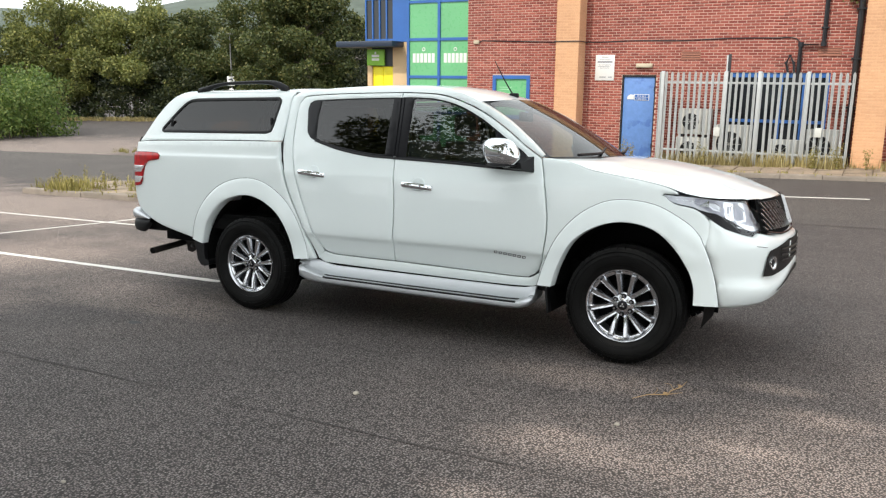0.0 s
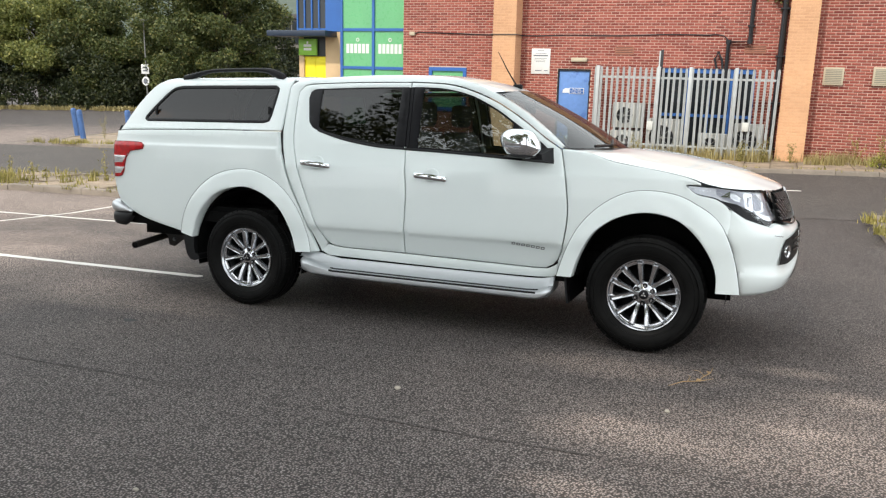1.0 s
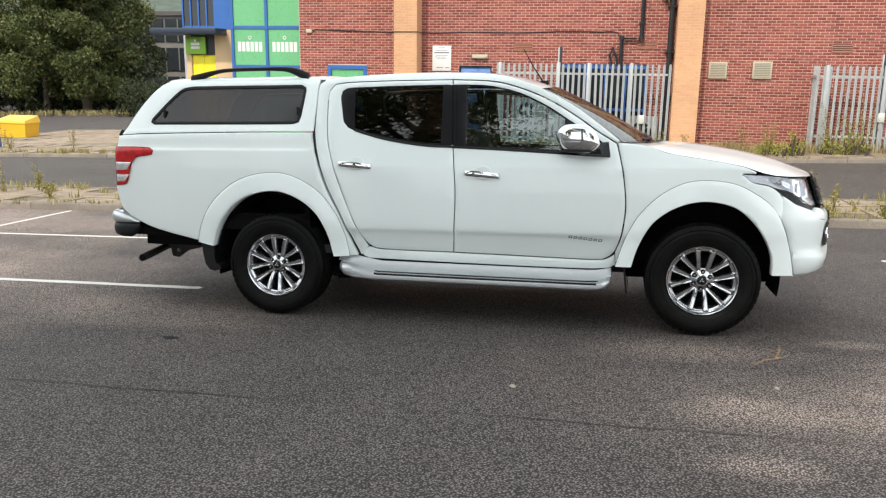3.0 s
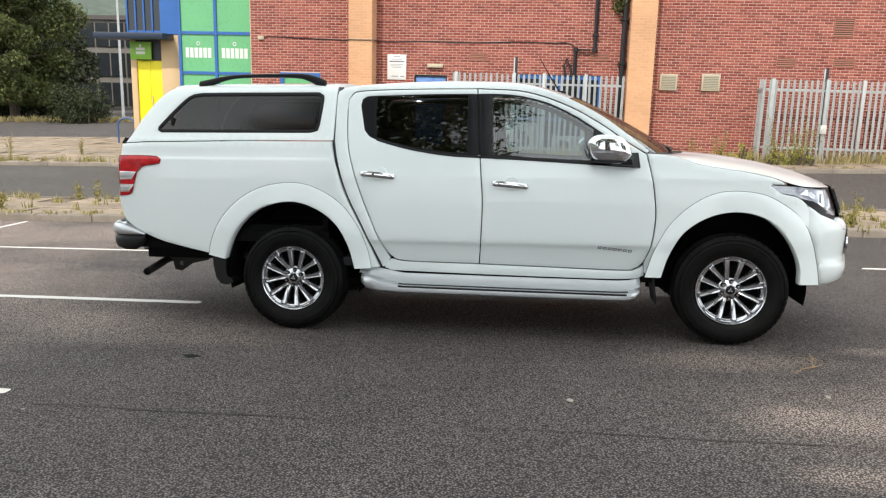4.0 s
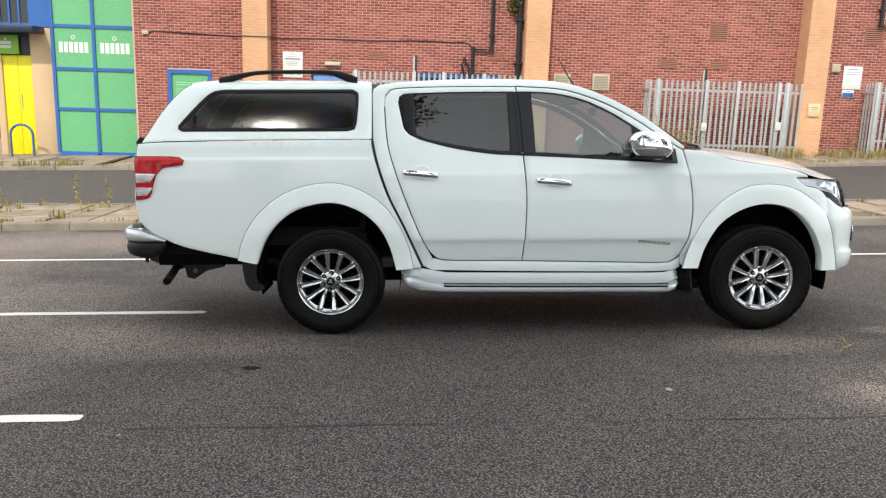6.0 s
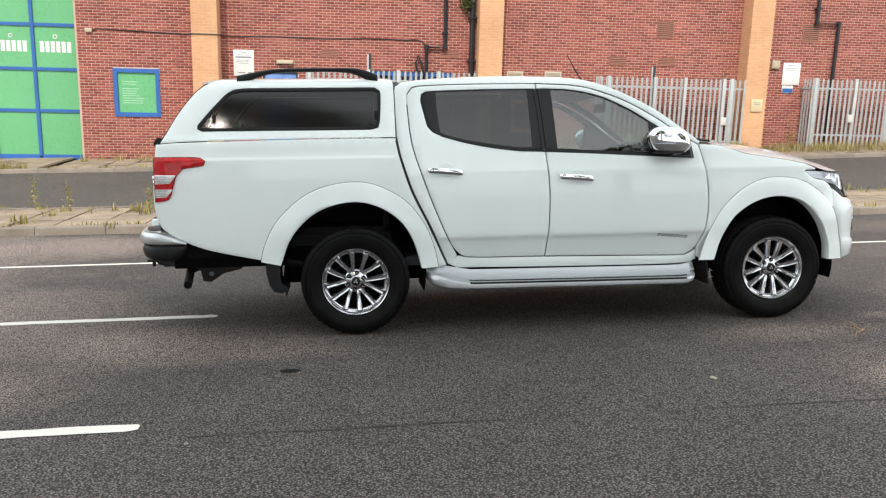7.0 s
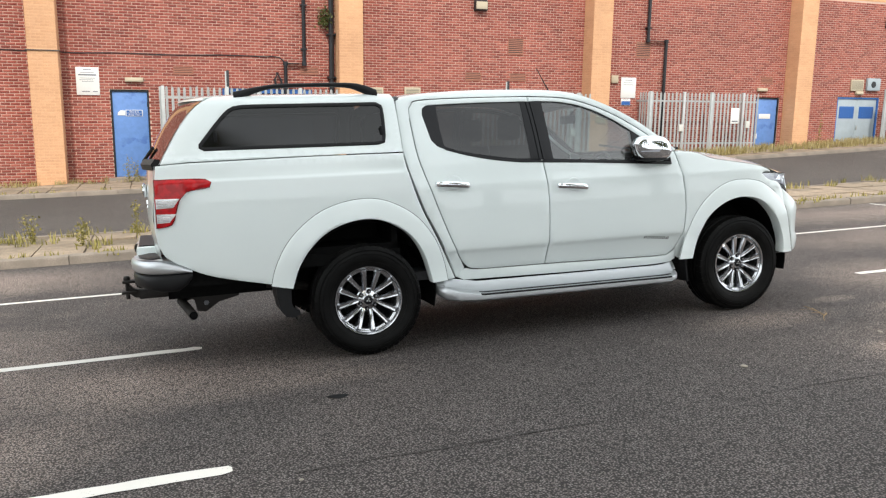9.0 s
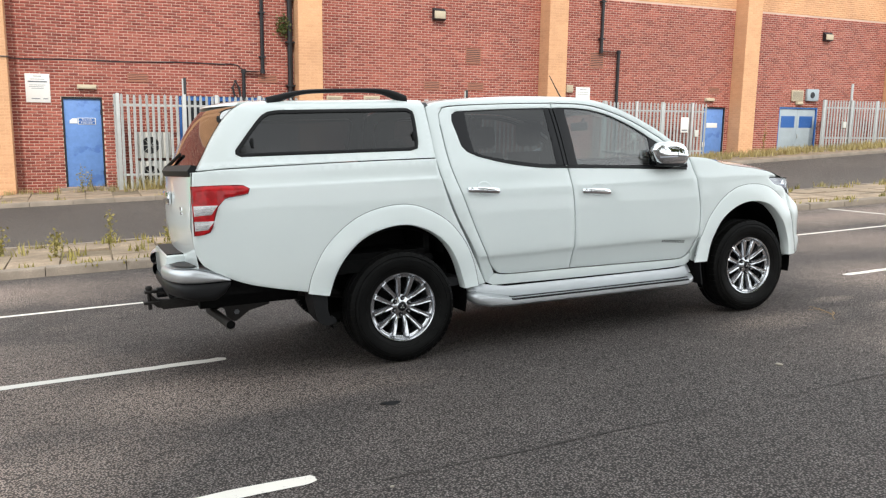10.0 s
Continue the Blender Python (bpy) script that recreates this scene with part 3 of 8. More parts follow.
# alarm box and its cable
t = thing("alarm_box", (-6.98, WALL_Y, 2.83), "small beige junction box on the brick wall", "box")
part("case", Mesh().box(-0.09, -0.07, -0.05, 0.09, -0.01, 0.06, 0.008), M_BEIGE, t)
pts = [(-6.88, WALL_Y - 0.02, 2.83), (-6.78, WALL_Y - 0.02, 2.88), (-6.6, WALL_Y - 0.02, 2.87), (-4.20, WALL_Y - 0.02, 2.80), (-4.20, WALL_Y - PIER_D - 0.015, 2.80), (-3.44, WALL_Y - PIER_D - 0.015, 2.80), (-3.44, WALL_Y - 0.02, 2.79)]
pts += [(x, WALL_Y - 0.02, 2.79 + 0.012 * math.sin(x * 2.3) + 0.010 * (x + 3.4)) for x in np.arange(-3.0, 1.9, 0.4)]
pts += [(1.95, WALL_Y - 0.02, 2.85), (2.15, WALL_Y - 0.02, 2.82), (2.26, WALL_Y - 0.02, 2.72), (2.27, WALL_Y - 0.02, 2.60)]
solo("cable", Mesh().tube(pts, 0.014, 6), M_DARK, "thin dark cable sagging along the brick wall", "cable")


def drain(pts, r, name="drainpipe", label="black drainpipe fixed to the brick wall"):
    t = thing(name, (0, 0, 0), label, "pipe", "pipes on the wall")
    part("pipe", Mesh().tube(pts, r, 10), M_DARK, t)
    for i in range(len(pts)):
        x, y, z = pts[i]
        if 0 < i < len(pts) - 1:
            part("elbow", Mesh().tube([(x, y, z - r), (x, y, z + r)], r * 1.3, 10), M_DARK, t)
    (x, y, z0), z1 = pts[0], pts[1][2]
    for z in np.arange(min(z0, z1) + 0.4, max(z0, z1), 1.2):
        part("bracket", Mesh().box(x - r * 1.6, y - r * 1.2, z - 0.02, x + r * 1.6, WALL_Y, z + 0.02), M_DARK, t)


Y1 = WALL_Y - 0.10
drain([(2.82, Y1, TOP), (2.82, Y1, 2.67), (2.29, Y1, 2.66), (2.29, Y1, 1.6)], 0.055)
drain([(3.60, WALL_Y - 0.12, TOP), (3.60, WALL_Y - 0.12, -0.5)], 0.075)
drain([(14.15, Y1, TOP), (14.15, Y1, 3.72), (14.86, Y1, 3.72), (14.86, Y1, 0.1)], 0.055)
drain([(2.06, Y1, 1.9), (1.98, Y1, 2.2), (2.06, Y1, 2.38), (2.16, Y1, 2.2), (2.20, Y1, 1.9)], 0.03, "hose", "coiled dark hose hanging on the wall")


# ---- doors, windows and notices ----
def blue_door(i, x0, x1, z0, z1):
    d = thing("door_%d" % i, (x0, WALL_Y, z0), "patchy blue metal fire exit door in a dark frame", "door", kind="structure")
    w, h = x1 - x0, z1 - z0
    part("door_frame", Mesh().box(0, 0.02, 0, 0.04, 0.14, h).box(w - 0.04, 0.02, 0, w, 0.14, h).box(0.04, 0.02, h - 0.05, w - 0.04, 0.14, h), M_DARK, d)
    part("leaf", Mesh().box(0.045, 0.06, 0.01, w - 0.045, 0.11, h - 0.055, 0.004), M_BLUE_DOOR, d)
    part("hinge", Mesh().box(w - 0.06, 0.045, 0.3, w - 0.045, 0.06, 0.42).box(w - 0.06, 0.045, h - 0.45, w - 0.045, 0.06, h - 0.33), M_DARK, d)
    part("step", Mesh().box(-0.15, -0.25, -0.35, w + 0.2, 0.02, -0.005, 0.01), M_KERB, d, "worn concrete door step")
    return d, w, h


d1, w, h = blue_door(1, -2.34, -1.37, -0.47, 1.87)
sx, sz = 0.46, h - 0.62
part("sign_plate", Mesh().box(sx - 0.10, 0.050, sz - 0.085, sx + 0.33, 0.058, sz + 0.085, 0.003), M_WHITE, d1, "white fire exit sign with blue panels")
part("sign_panel", Mesh().box(sx - 0.08, 0.046, sz + 0.005, sx + 0.31, 0.050, sz + 0.072).box(sx - 0.08, 0.046, sz - 0.072, sx + 0.31, 0.050, sz - 0.005), M_BLUE, d1)
part("pictogram", Mesh().prism([(sx - 0.30, sz - 0.06), (sx - 0.11, sz - 0.06), (sx - 0.11, sz + 0.07), (sx - 0.22, sz + 0.075), (sx - 0.29, sz + 0.02)], 0.050, 0.058), M_WHITE, d1)
writing("lettering", "Fire exit", 0.072, M_WHITE, d1, Matrix.Translation((sx + 0.115, 0.045, sz + 0.038)) @ pose(0, 0, 0, 90))
writing("lettering", "Keep clear", 0.066, M_WHITE, d1, Matrix.Translation((sx + 0.115, 0.045, sz - 0.040)) @ pose(0, 0, 0, 90))
d2, w, h = blue_door(2, 18.80, 19.82, -0.05, 1.96)
part("sign_plate", Mesh().box(0.22, 0.050, h - 0.75, 0.72, 0.058, h - 0.58, 0.003), M_WHITE, d2, "white safety sign")
part("notice", Mesh().box(0.08, 0.050, h - 1.45, 0.20, 0.058, h - 1.28, 0.003), M_WHITE, d2)

d3 = thing("door_3", (22.50, WALL_Y, -0.02), "grey double plant room door with blue louvre panels", "door", kind="structure")
w, h = 2.02, 2.04
part("door_frame", Mesh().box(0, 0.02, 0, 0.06, 0.14, h).box(w - 0.06, 0.02, 0, w, 0.14, h).box(0.06, 0.02, h - 0.06, w - 0.06, 0.14, h), M_BLUE, d3)
for a, b in ((0.065, w / 2 - 0.004), (w / 2 + 0.004, w - 0.065)):
    leaf = part("leaf", Mesh().box(a, 0.06, 0.01, b, 0.11, h - 0.065, 0.004), M_GREYDOOR, d3)
    part("louvre_panel", Mesh().box(a + 0.12, 0.052, h - 0.78, b - 0.12, 0.060, h - 0.34), M_BLUE, leaf)
    for i in range(7):
        z = h - 0.74 + i * 0.057
        part("slat", Mesh().box(a + 0.13, 0.040, z, b - 0.13, 0.053, z + 0.028), M_BLUE, leaf, angle=0)
part("handle", Mesh().box(w / 2 + 0.05, 0.02, 0.85, w / 2 + 0.09, 0.06, 1.0, 0.004), M_GALV, d3)

win = thing("window_1", (-6.41, WALL_Y, 0.52), "blue framed window filled with green film notices", "window", kind="structure")
w, h = 1.24, 1.32
part("window_frame", Mesh().box(0, -0.03, 0, 0.11, 0.1, h).box(w - 0.11, -0.03, 0, w, 0.1, h).box(0.11, -0.03, 0, w - 0.11, 0.1, 0.12).box(0.11, -0.03, h - 0.11, w - 0.11, 0.1, h), M_BLUE, win)
part("pane", Mesh().box(0.11, 0.02, 0.12, w - 0.11, 0.04, h - 0.11), M_GREEN, win)
rng_w = random.Random(4)
M_PALEPRINT = plain("pale green print", (0.42, 0.68, 0.46), 0.4, var=0.05)
for i in range(9):
    z = 0.95 - i * 0.065 - (0.06 if i > 1 else 0)
    L = rng_w.uniform(0.35, 0.6)
    part("print_line", Mesh().box(0.22, 0.014, z, 0.22 + L, 0.02, z + 0.018), M_PALEPRINT, win)


def notice(x0, x1, z0, z1, lines, name="notice_board", label="white metal notice with small dark print", foot=None, plate=None):
    t = thing(name, (x0, WALL_Y, z0), label, "sign")
    w, h = x1 - x0, z1 - z0
    part("plate", Mesh().box(0, -0.03, 0, w, -0.012, h, 0.004), plate or M_WHITE, t)
    for cx, z, L, th in lines:
        part("print_line", Mesh().box(w * cx - L * w / 2, -0.033, h * z, w * cx + L * w / 2, -0.030, h * z + th), M_PRINT, t)
    if foot:
        part("foot_panel", Mesh().box(0.01, -0.036, 0.012, w - 0.01, -0.031, h * foot), M_BLUE, t)
    return t


M_PRINT = plain("grey print", (0.16, 0.17, 0.20), 0.5, var=0.1)
notice(-3.14, -2.58, 1.71, 2.43, [(0.5, 0.90, 0.35, 0.018), (0.5, 0.80, 0.6, 0.012), (0.5, 0.70, 0.78, 0.034), (0.5, 0.60, 0.65, 0.01), (0.45, 0.54, 0.6, 0.01), (0.5, 0.48, 0.5, 0.01), (0.4, 0.12, 0.35, 0.02), (0.8, 0.12, 0.2, 0.02)])
notice(13.26, 13.82, 1.86, 2.52, [(0.5, 0.86, 0.5, 0.02), (0.5, 0.74, 0.7, 0.012), (0.5, 0.64, 0.7, 0.012)], label="white notice above a small blue sign")
notice(13.29, 13.64, 1.62, 1.84, [(0.5, 0.80, 0.6, 0.012)], foot=0.62, label="small white and blue sign under a notice")
t = notice(12.02, 12.38, 1.05, 1.42, [(0.5, 0.7, 0.6, 0.012), (0.5, 0.55, 0.5, 0.012)], label="small yellowed notice on the pier", plate=plain("yellowed plastic", (0.68, 0.55, 0.34), 0.5, var=0.1))
t.location.y = WALL_Y - PIER_D - 0.004

# ---- entrance: green glazing, blue frame, yellow doors ----
GY = 24.0
GZ = [-0.68, 0.61, 1.77, 2.98, 4.18, 5.38, 6.6]
GX = [-9.86, -8.69, -7.50]
gw = thing("window_2", (0, 0, 0), "tall blue framed glazing filled with pale green film", "window", kind="structure")
for x in GX:
    part("mullion", Mesh().box(x - 0.045, GY - 0.06, GZ[0], x + 0.045, GY + 0.06, GZ[-1]), M_BLUE, gw)
for z in GZ:
    for a, b in zip(GX, GX[1:]):
        part("transom", Mesh().box(a + 0.045, GY - 0.05, z - 0.045, b - 0.045, GY + 0.05, z + 0.045), M_BLUE, gw)
for a, b in zip(GX, GX[1:]):
    for k, (c, d) in enumerate(zip(GZ, GZ[1:])):
        part("pane", Mesh().box(a + 0.045, GY - 0.012, c + 0.045, b - 0.045, GY + 0.012, d - 0.045), M_GREEN, gw)
        if k == 2:
            # plain white shapes in place of the operator's mark
            m = Mesh()
            cx, z0 = (a + b) / 2, c + 0.46
            for i in range(6):
                xx = cx - 0.42 + i * 0.145
                m.box(xx, GY - 0.018, z0, xx + 0.108, GY - 0.012, z0 + 0.30)
            m.tube([(cx + 0.05 * math.cos(q), GY - 0.015, z0 + 0.43 + 0.05 * math.sin(q)) for q in np.linspace(0, 2 * math.pi, 17)], 0.014, 6)
            part("emblem", m, M_WHITE, gw, "white film emblem of plain bars")
part("window_sill", Mesh().box(GX[0] - 0.06, GY - 0.14, GZ[0] - 0.14, GX[-1] + 0.1, GY + 0.06, GZ[0] - 0.045), M_BLUE, gw)
solo("wall_east", Mesh().box(-7.46, GY - 0.35, -1.6, W0, GY + 0.5, TOP), M_MORTAR, "brick return beside the glazing", "wall", kind="structure")

EY = 24.2
ent = thing("entrance_block", (0, 0, 0), "cream entrance bay with blue cladding and yellow doors", "entrance", kind="structure")
part("pillar", Mesh().box(-10.62, EY, -1.6, -9.93, EY + 0.7, 2.92, 0.01), M_CREAM, ent, "cream rendered pillar")
part("pillar", Mesh().box(-11.66, EY, -1.6, -11.47, EY + 0.7, 2.92, 0.01), M_CREAM, ent)
part("lintel", Mesh().box(-11.47, EY + 0.02, 2.12, -10.62, EY + 0.6, 2.92), M_DARK, ent)
for a, b in ((-11.46, -11.045), (-11.035, -10.63)):
    part("door_leaf", Mesh().box(a, EY + 0.06, -0.95, b, EY + 0.12, 2.11, 0.004), M_YELLOW, ent, "bright yellow painted door leaf")
part("door_handle", Mesh().tube([(-10.98, EY + 0.03, 0.55), (-10.98, EY + 0.03, 1.0)], 0.012, 8), M_GALV, ent)
part("fascia_sign", Mesh().box(-11.62, EY - 0.08, 2.14, -10.92, EY - 0.01, 2.68, 0.006), M_LIME, ent, "lime green sign with pale bars")
part("print_lines", Mesh().box(-11.42, EY - 0.09, 2.30, -11.12, EY - 0.08, 2.38).box(-11.42, EY - 0.09, 2.42, -11.12, EY - 0.08, 2.50).box(-11.30, EY - 0.09, 2.52, -11.24, EY - 0.08, 2.60), M_WHITE, ent)
part("canopy", Mesh().box(-12.45, EY - 0.75, 2.74, -10.18, EY + 0.3, 2.93, 0.02), M_DARKBLUE, ent, "dark flat entrance canopy")
part("cladding", Mesh().box(-10.60, EY - 0.02, 2.93, -9.92, EY + 0.5, TOP), M_BLUE, ent, "bright blue cladding panel")
for i in range(4):
    a = -11.72 + i * 0.28
    part("mullion", Mesh().box(a - 0.025, EY + 0.02, 2.95, a + 0.025, EY + 0.12, TOP), M_BLUE, ent)
for z in (3.0, 4.35, 5.7, 7.0):
    part("transom", Mesh().box(-11.72, EY + 0.03, z - 0.03, -10.60, EY + 0.11, z + 0.03), M_BLUE, ent)
part("pane", Mesh().box(-11.72, EY + 0.06, 2.95, -10.60, EY + 0.08, TOP), M_BLACKGLASS, ent)
solo("wall_west", Mesh().box(-11.70, EY + 0.15, -1.6, -9.9, EY + 13, TOP), M_CREAM, "cream side wall of the entrance block", "wall", kind="structure")

# ---- the pickup truck ----
from mathutils import geometry


def car_paint():
    m, t, b = nodes("white car paint")
    co = t.nodes.new("ShaderNodeTexCoord").outputs["Object"]
    c = mix(t, ramp(t, noise_node(t, co, 1.2, 3.0), 0.35, 0.7), (0.785, 0.850, 0.842), (0.812, 0.872, 0.862))
    # thin dust film on the paint
    sun_or_dust = ramp(t, noise_node(t, co, 18.0, 6.0, 0.7), 0.62, 0.85, (0, 0, 0, 1), (0.12, 0.12, 0.12, 1))
    c = mix(t, sun_or_dust, c, (0.55, 0.52, 0.46))
    t.links.new(c, b.inputs["Base Color"])
    b.inputs["Roughness"].default_value = 0.42
    b.inputs["Coat Weight"].default_value = 0.9
    b.inputs["Coat Roughness"].default_value = 0.03
    return m


M_PAINT = car_paint()
M_TRIM = plain("black plastic trim", (0.010, 0.010, 0.011), 0.5, var=0.2, big=4, fine=90, bump=0.12, spec=0.22)
M_GAP = plain("grey rubber seal", (0.07, 0.072, 0.074), 0.7, var=0.15)
M_GLOSSBLACK = plain("gloss black panel", (0.010, 0.010, 0.012), 0.22, var=0.1, bump=0.0, spec=0.25)
M_CHROME = plain("chrome", (0.85, 0.86, 0.88), 0.06, metal=1.0, var=0.03, bump=0.0)
M_ALLOY = plain("silver alloy", (0.60, 0.61, 0.635), 0.16, metal=0.97, var=0.06, bump=0.02)
M_ALLOY_DARK = plain("grey alloy", (0.16, 0.165, 0.175), 0.35, metal=0.7, var=0.12, bump=0.02)
M_STEP = plain("brushed silver step", (0.60, 0.62, 0.64), 0.36, metal=0.75, var=0.04, big=6, fine=60, bump=0.0)
M_UNDER = plain("black underbody", (0.006, 0.006, 0.006), 0.9, var=0.3, bump=0.2, spec=0.1)
M_STEEL = plain("rusty black steel", (0.016, 0.012, 0.010), 0.7, metal=0.1, var=0.4, big=8, fine=60, bump=0.2)
M_SEAT = plain("dark seat cloth", (0.030, 0.030, 0.033), 0.9, var=0.2, bump=0.2)
M_LINER = plain("grey head lining", (0.30, 0.29, 0.27), 0.9, var=0.1)
M_DASH = plain("dark grey dashboard", (0.035, 0.036, 0.038), 0.6, var=0.15)
M_LETTER = plain("grey lettering", (0.15, 0.155, 0.16), 0.4, metal=0.3, var=0.1)
M_CLEAR = glass("cabin glass", (0.52, 0.62, 0.63), gloss=1.1)
M_SCREEN = glass("windscreen glass", (0.36, 0.40, 0.39), gloss=0.5)
M_PRIVACY = glass("privacy glass", (0.10, 0.105, 0.11), rough=0.02, gloss=0.60)
M_SMOKED = glass("smoked hardtop glass", (0.10, 0.10, 0.115), rough=0.11, gloss=0.50)
M_HATCH = glass("brown hatch glass", (0.16, 0.10, 0.08))
M_LAMPSILVER = plain("lamp reflector silver", (0.84, 0.86, 0.91), 0.22, metal=0.55, var=0.12, big=14, fine=60, bump=0.15)
M_GRILLE = plain("satin grille silver", (0.55, 0.55, 0.56), 0.28, metal=0.85, var=0.08, bump=0.0)
M_LAMPGREY = plain("grey projector glass", (0.34, 0.35, 0.40), 0.12, metal=0.3, var=0.15, bump=0.0)
M_LAMPLILAC = plain("lilac-grey lamp panel", (0.40, 0.41, 0.47), 0.25, metal=0.2, var=0.12, big=20, bump=0.1)
M_CLEARRED = plain("clear lamp lens over silver", (0.90, 0.86, 0.85), 0.18, metal=0.2, var=0.25, big=30, bump=0.1, coat=1.0)
M_LENS = glass("clear lamp lens", (0.96, 0.97, 0.98), gloss=0.35)


def rubber():
    m, t, b = nodes("tyre rubber")
    co = t.nodes.new("ShaderNodeTexCoord").outputs["Object"]
    c = mix(t, ramp(t, noise_node(t, co, 9.0, 5.0, 0.65), 0.35, 0.75), (0.0045, 0.0045, 0.0045), (0.010, 0.0098, 0.0095))
    t.links.new(c, b.inputs["Base Color"])
    b.inputs["Roughness"].default_value = 0.45
    b.inputs["Specular IOR Level"].default_value = 0.09
    bumped(t, b, noise_node(t, co, 90.0), 0.15, 0.003)
    return m


M_TYRE = rubber()


def lamp_red():
    m, t, b = nodes("red lamp lens")
    co = t.nodes.new("ShaderNodeTexCoord").outputs["Object"]
    c = mix(t, ramp(t, noise_node(t, co, 30.0, 2.0), 0.4, 0.6), (0.38, 0.001, 0.004), (0.54, 0.003, 0.007))
    t.links.new(c, b.inputs["Base Color"])
    b.inputs["Roughness"].default_value = 0.3
    b.inputs["Specular IOR Level"].default_value = 0.3
    b.inputs["Coat Weight"].default_value = 0.35
    return m


M_RED = lamp_red()
M_DARKRED = plain("dark red lamp body", (0.14, 0.003, 0.005), 0.25, var=0.2, big=20, bump=0.0, coat=0.6)

truck = thing("pickup_truck", SLOPE @ Matrix.Translation((0, 5.84, 0)), "white double cab pickup truck with a white hardtop canopy", "pickup truck")


def table(pairs, v):
    return float(np.interp(v, [p[0] for p in pairs], [p[1] for p in pairs]))


CAB_W = [(0.30, 0.80), (0.42, 0.810), (0.50, 0.818), (0.58, 0.844), (0.634, 0.862), (0.654, 0.878), (0.70, 0.883), (0.85, 0.882), (1.00, 0.880), (1.095, 0.876), (1.150, 0.859), (1.24, 0.836), (1.34, 0.804), (1.50, 0.747), (1.66, 0.688), (1.70, 0.668), (1.73, 0.640), (1.755, 0.600)]
BED_W = [(0.40, 0.835), (0.55, 0.852), (0.70, 0.868), (0.90, 0.877), (1.10, 0.878), (1.208, 0.8765), (1.222, 0.8645), (1.34, 0.846)]
TOP_W = [(1.30, 0.850), (1.345, 0.834), (1.40, 0.796), (1.50, 0.752), (1.66, 0.688), (1.70, 0.664), (1.725, 0.632), (1.745, 0.580)]


def soft(pairs, v, r=0.007):
    return (table(pairs, v - r) + 2 * table(pairs, v) + table(pairs, v + r)) / 4


def cab_w(x, z):
    w = soft(CAB_W, z) if z < 1.25 or z > 1.655 else 0.836 - 0.31 * (z - 1.24) - 0.10 * (z - 1.24) ** 2
    if x > 3.0:
        k = max(0.0, min(1.0, (z - 0.62) / 0.32))
        w -= (0.35 + 0.65 * k * k * (3 - 2 * k)) * 0.13 * ((x - 3.0) / 0.56) ** 3
    return w


def bed_w(x, z):
    w = soft(BED_W, z)
    if x < -0.95:
        w -= 0.035 * ((-0.95 - x) / 0.35) ** 2
    return w


def top_w(x, z):
    w = soft(TOP_W, z) if z < 1.352 or z > 1.655 else 0.826 - 0.36 * (z - 1.345) - 0.25 * (z - 1.345) ** 2
    if x < -0.8:
        w -= 0.02 * ((-0.8 - x) / 0.4) ** 2
    return w


def curve(pts, step=0.03):
    """A smooth line through pts (Catmull-Rom), with points about a step apart."""
    p = [np.array(q, float) for q in pts]
    p = [2 * p[0] - p[1]] + p + [2 * p[-1] - p[-2]]
    out = []
    for i in range(1, len(p) - 2):
        a, b, c, d = p[i - 1], p[i], p[i + 1], p[i + 2]
        n = max(1, int(np.linalg.norm(c - b) / step))
        for k in range(n):
            s = k / n
            out.append(0.5 * ((2 * b) + (c - a) * s + (2 * a - 5 * b + 4 * c - d) * s * s + (-a + 3 * b - 3 * c + d) * s ** 3))
    out.append(p[-2])
    return [tuple(q) for q in out]


def loop(*runs):
    """One closed outline of several smooth runs."""
    out = []
    for run in runs:
        for q in run:
            if not out or math.dist(out[-1], q) > 0.004:
                out.append(tuple(q))
    if math.dist(out[0], out[-1]) < 0.004:
        out.pop()
    # straight gaps between runs are filled in
    full = []
    for a, b in zip(out, out[1:] + out[:1]):
        n = max(1, int(math.dist(a, b) / 0.035))
        full += [(a[0] + (b[0] - a[0]) * k / n, a[1] + (b[1] - a[1]) * k / n) for k in range(n)]
    return full


def inside(pts, poly):
    x, y = pts[:, 0], pts[:, 1]
    r = np.zeros(len(pts), bool)
    for (x0, y0), (x1, y1) in zip(poly, poly[1:] + poly[:1]):
        if y0 != y1:
            r ^= ((y0 > y) != (y1 > y)) & (x < (x1 - x0) * (y - y0) / (y1 - y0) + x0)
    return r


def inset(poly, d):
    """Points a little inside an outline."""
    area = sum(a[0] * b[1] - b[0] * a[1] for a, b in zip(poly, poly[1:] + poly[:1]))
    s, out = (1 if area > 0 else -1), []
    n = len(poly)
    for i in range(n):
        a, b = np.array(poly[i - 1]), np.array(poly[(i + 1) % n])
        t = b - a
        k = np.linalg.norm(t)
        if k > 1e-6:
            out.append((poly[i][0] - s * t[1] / k * d, poly[i][1] + s * t[0] / k * d))
    return out


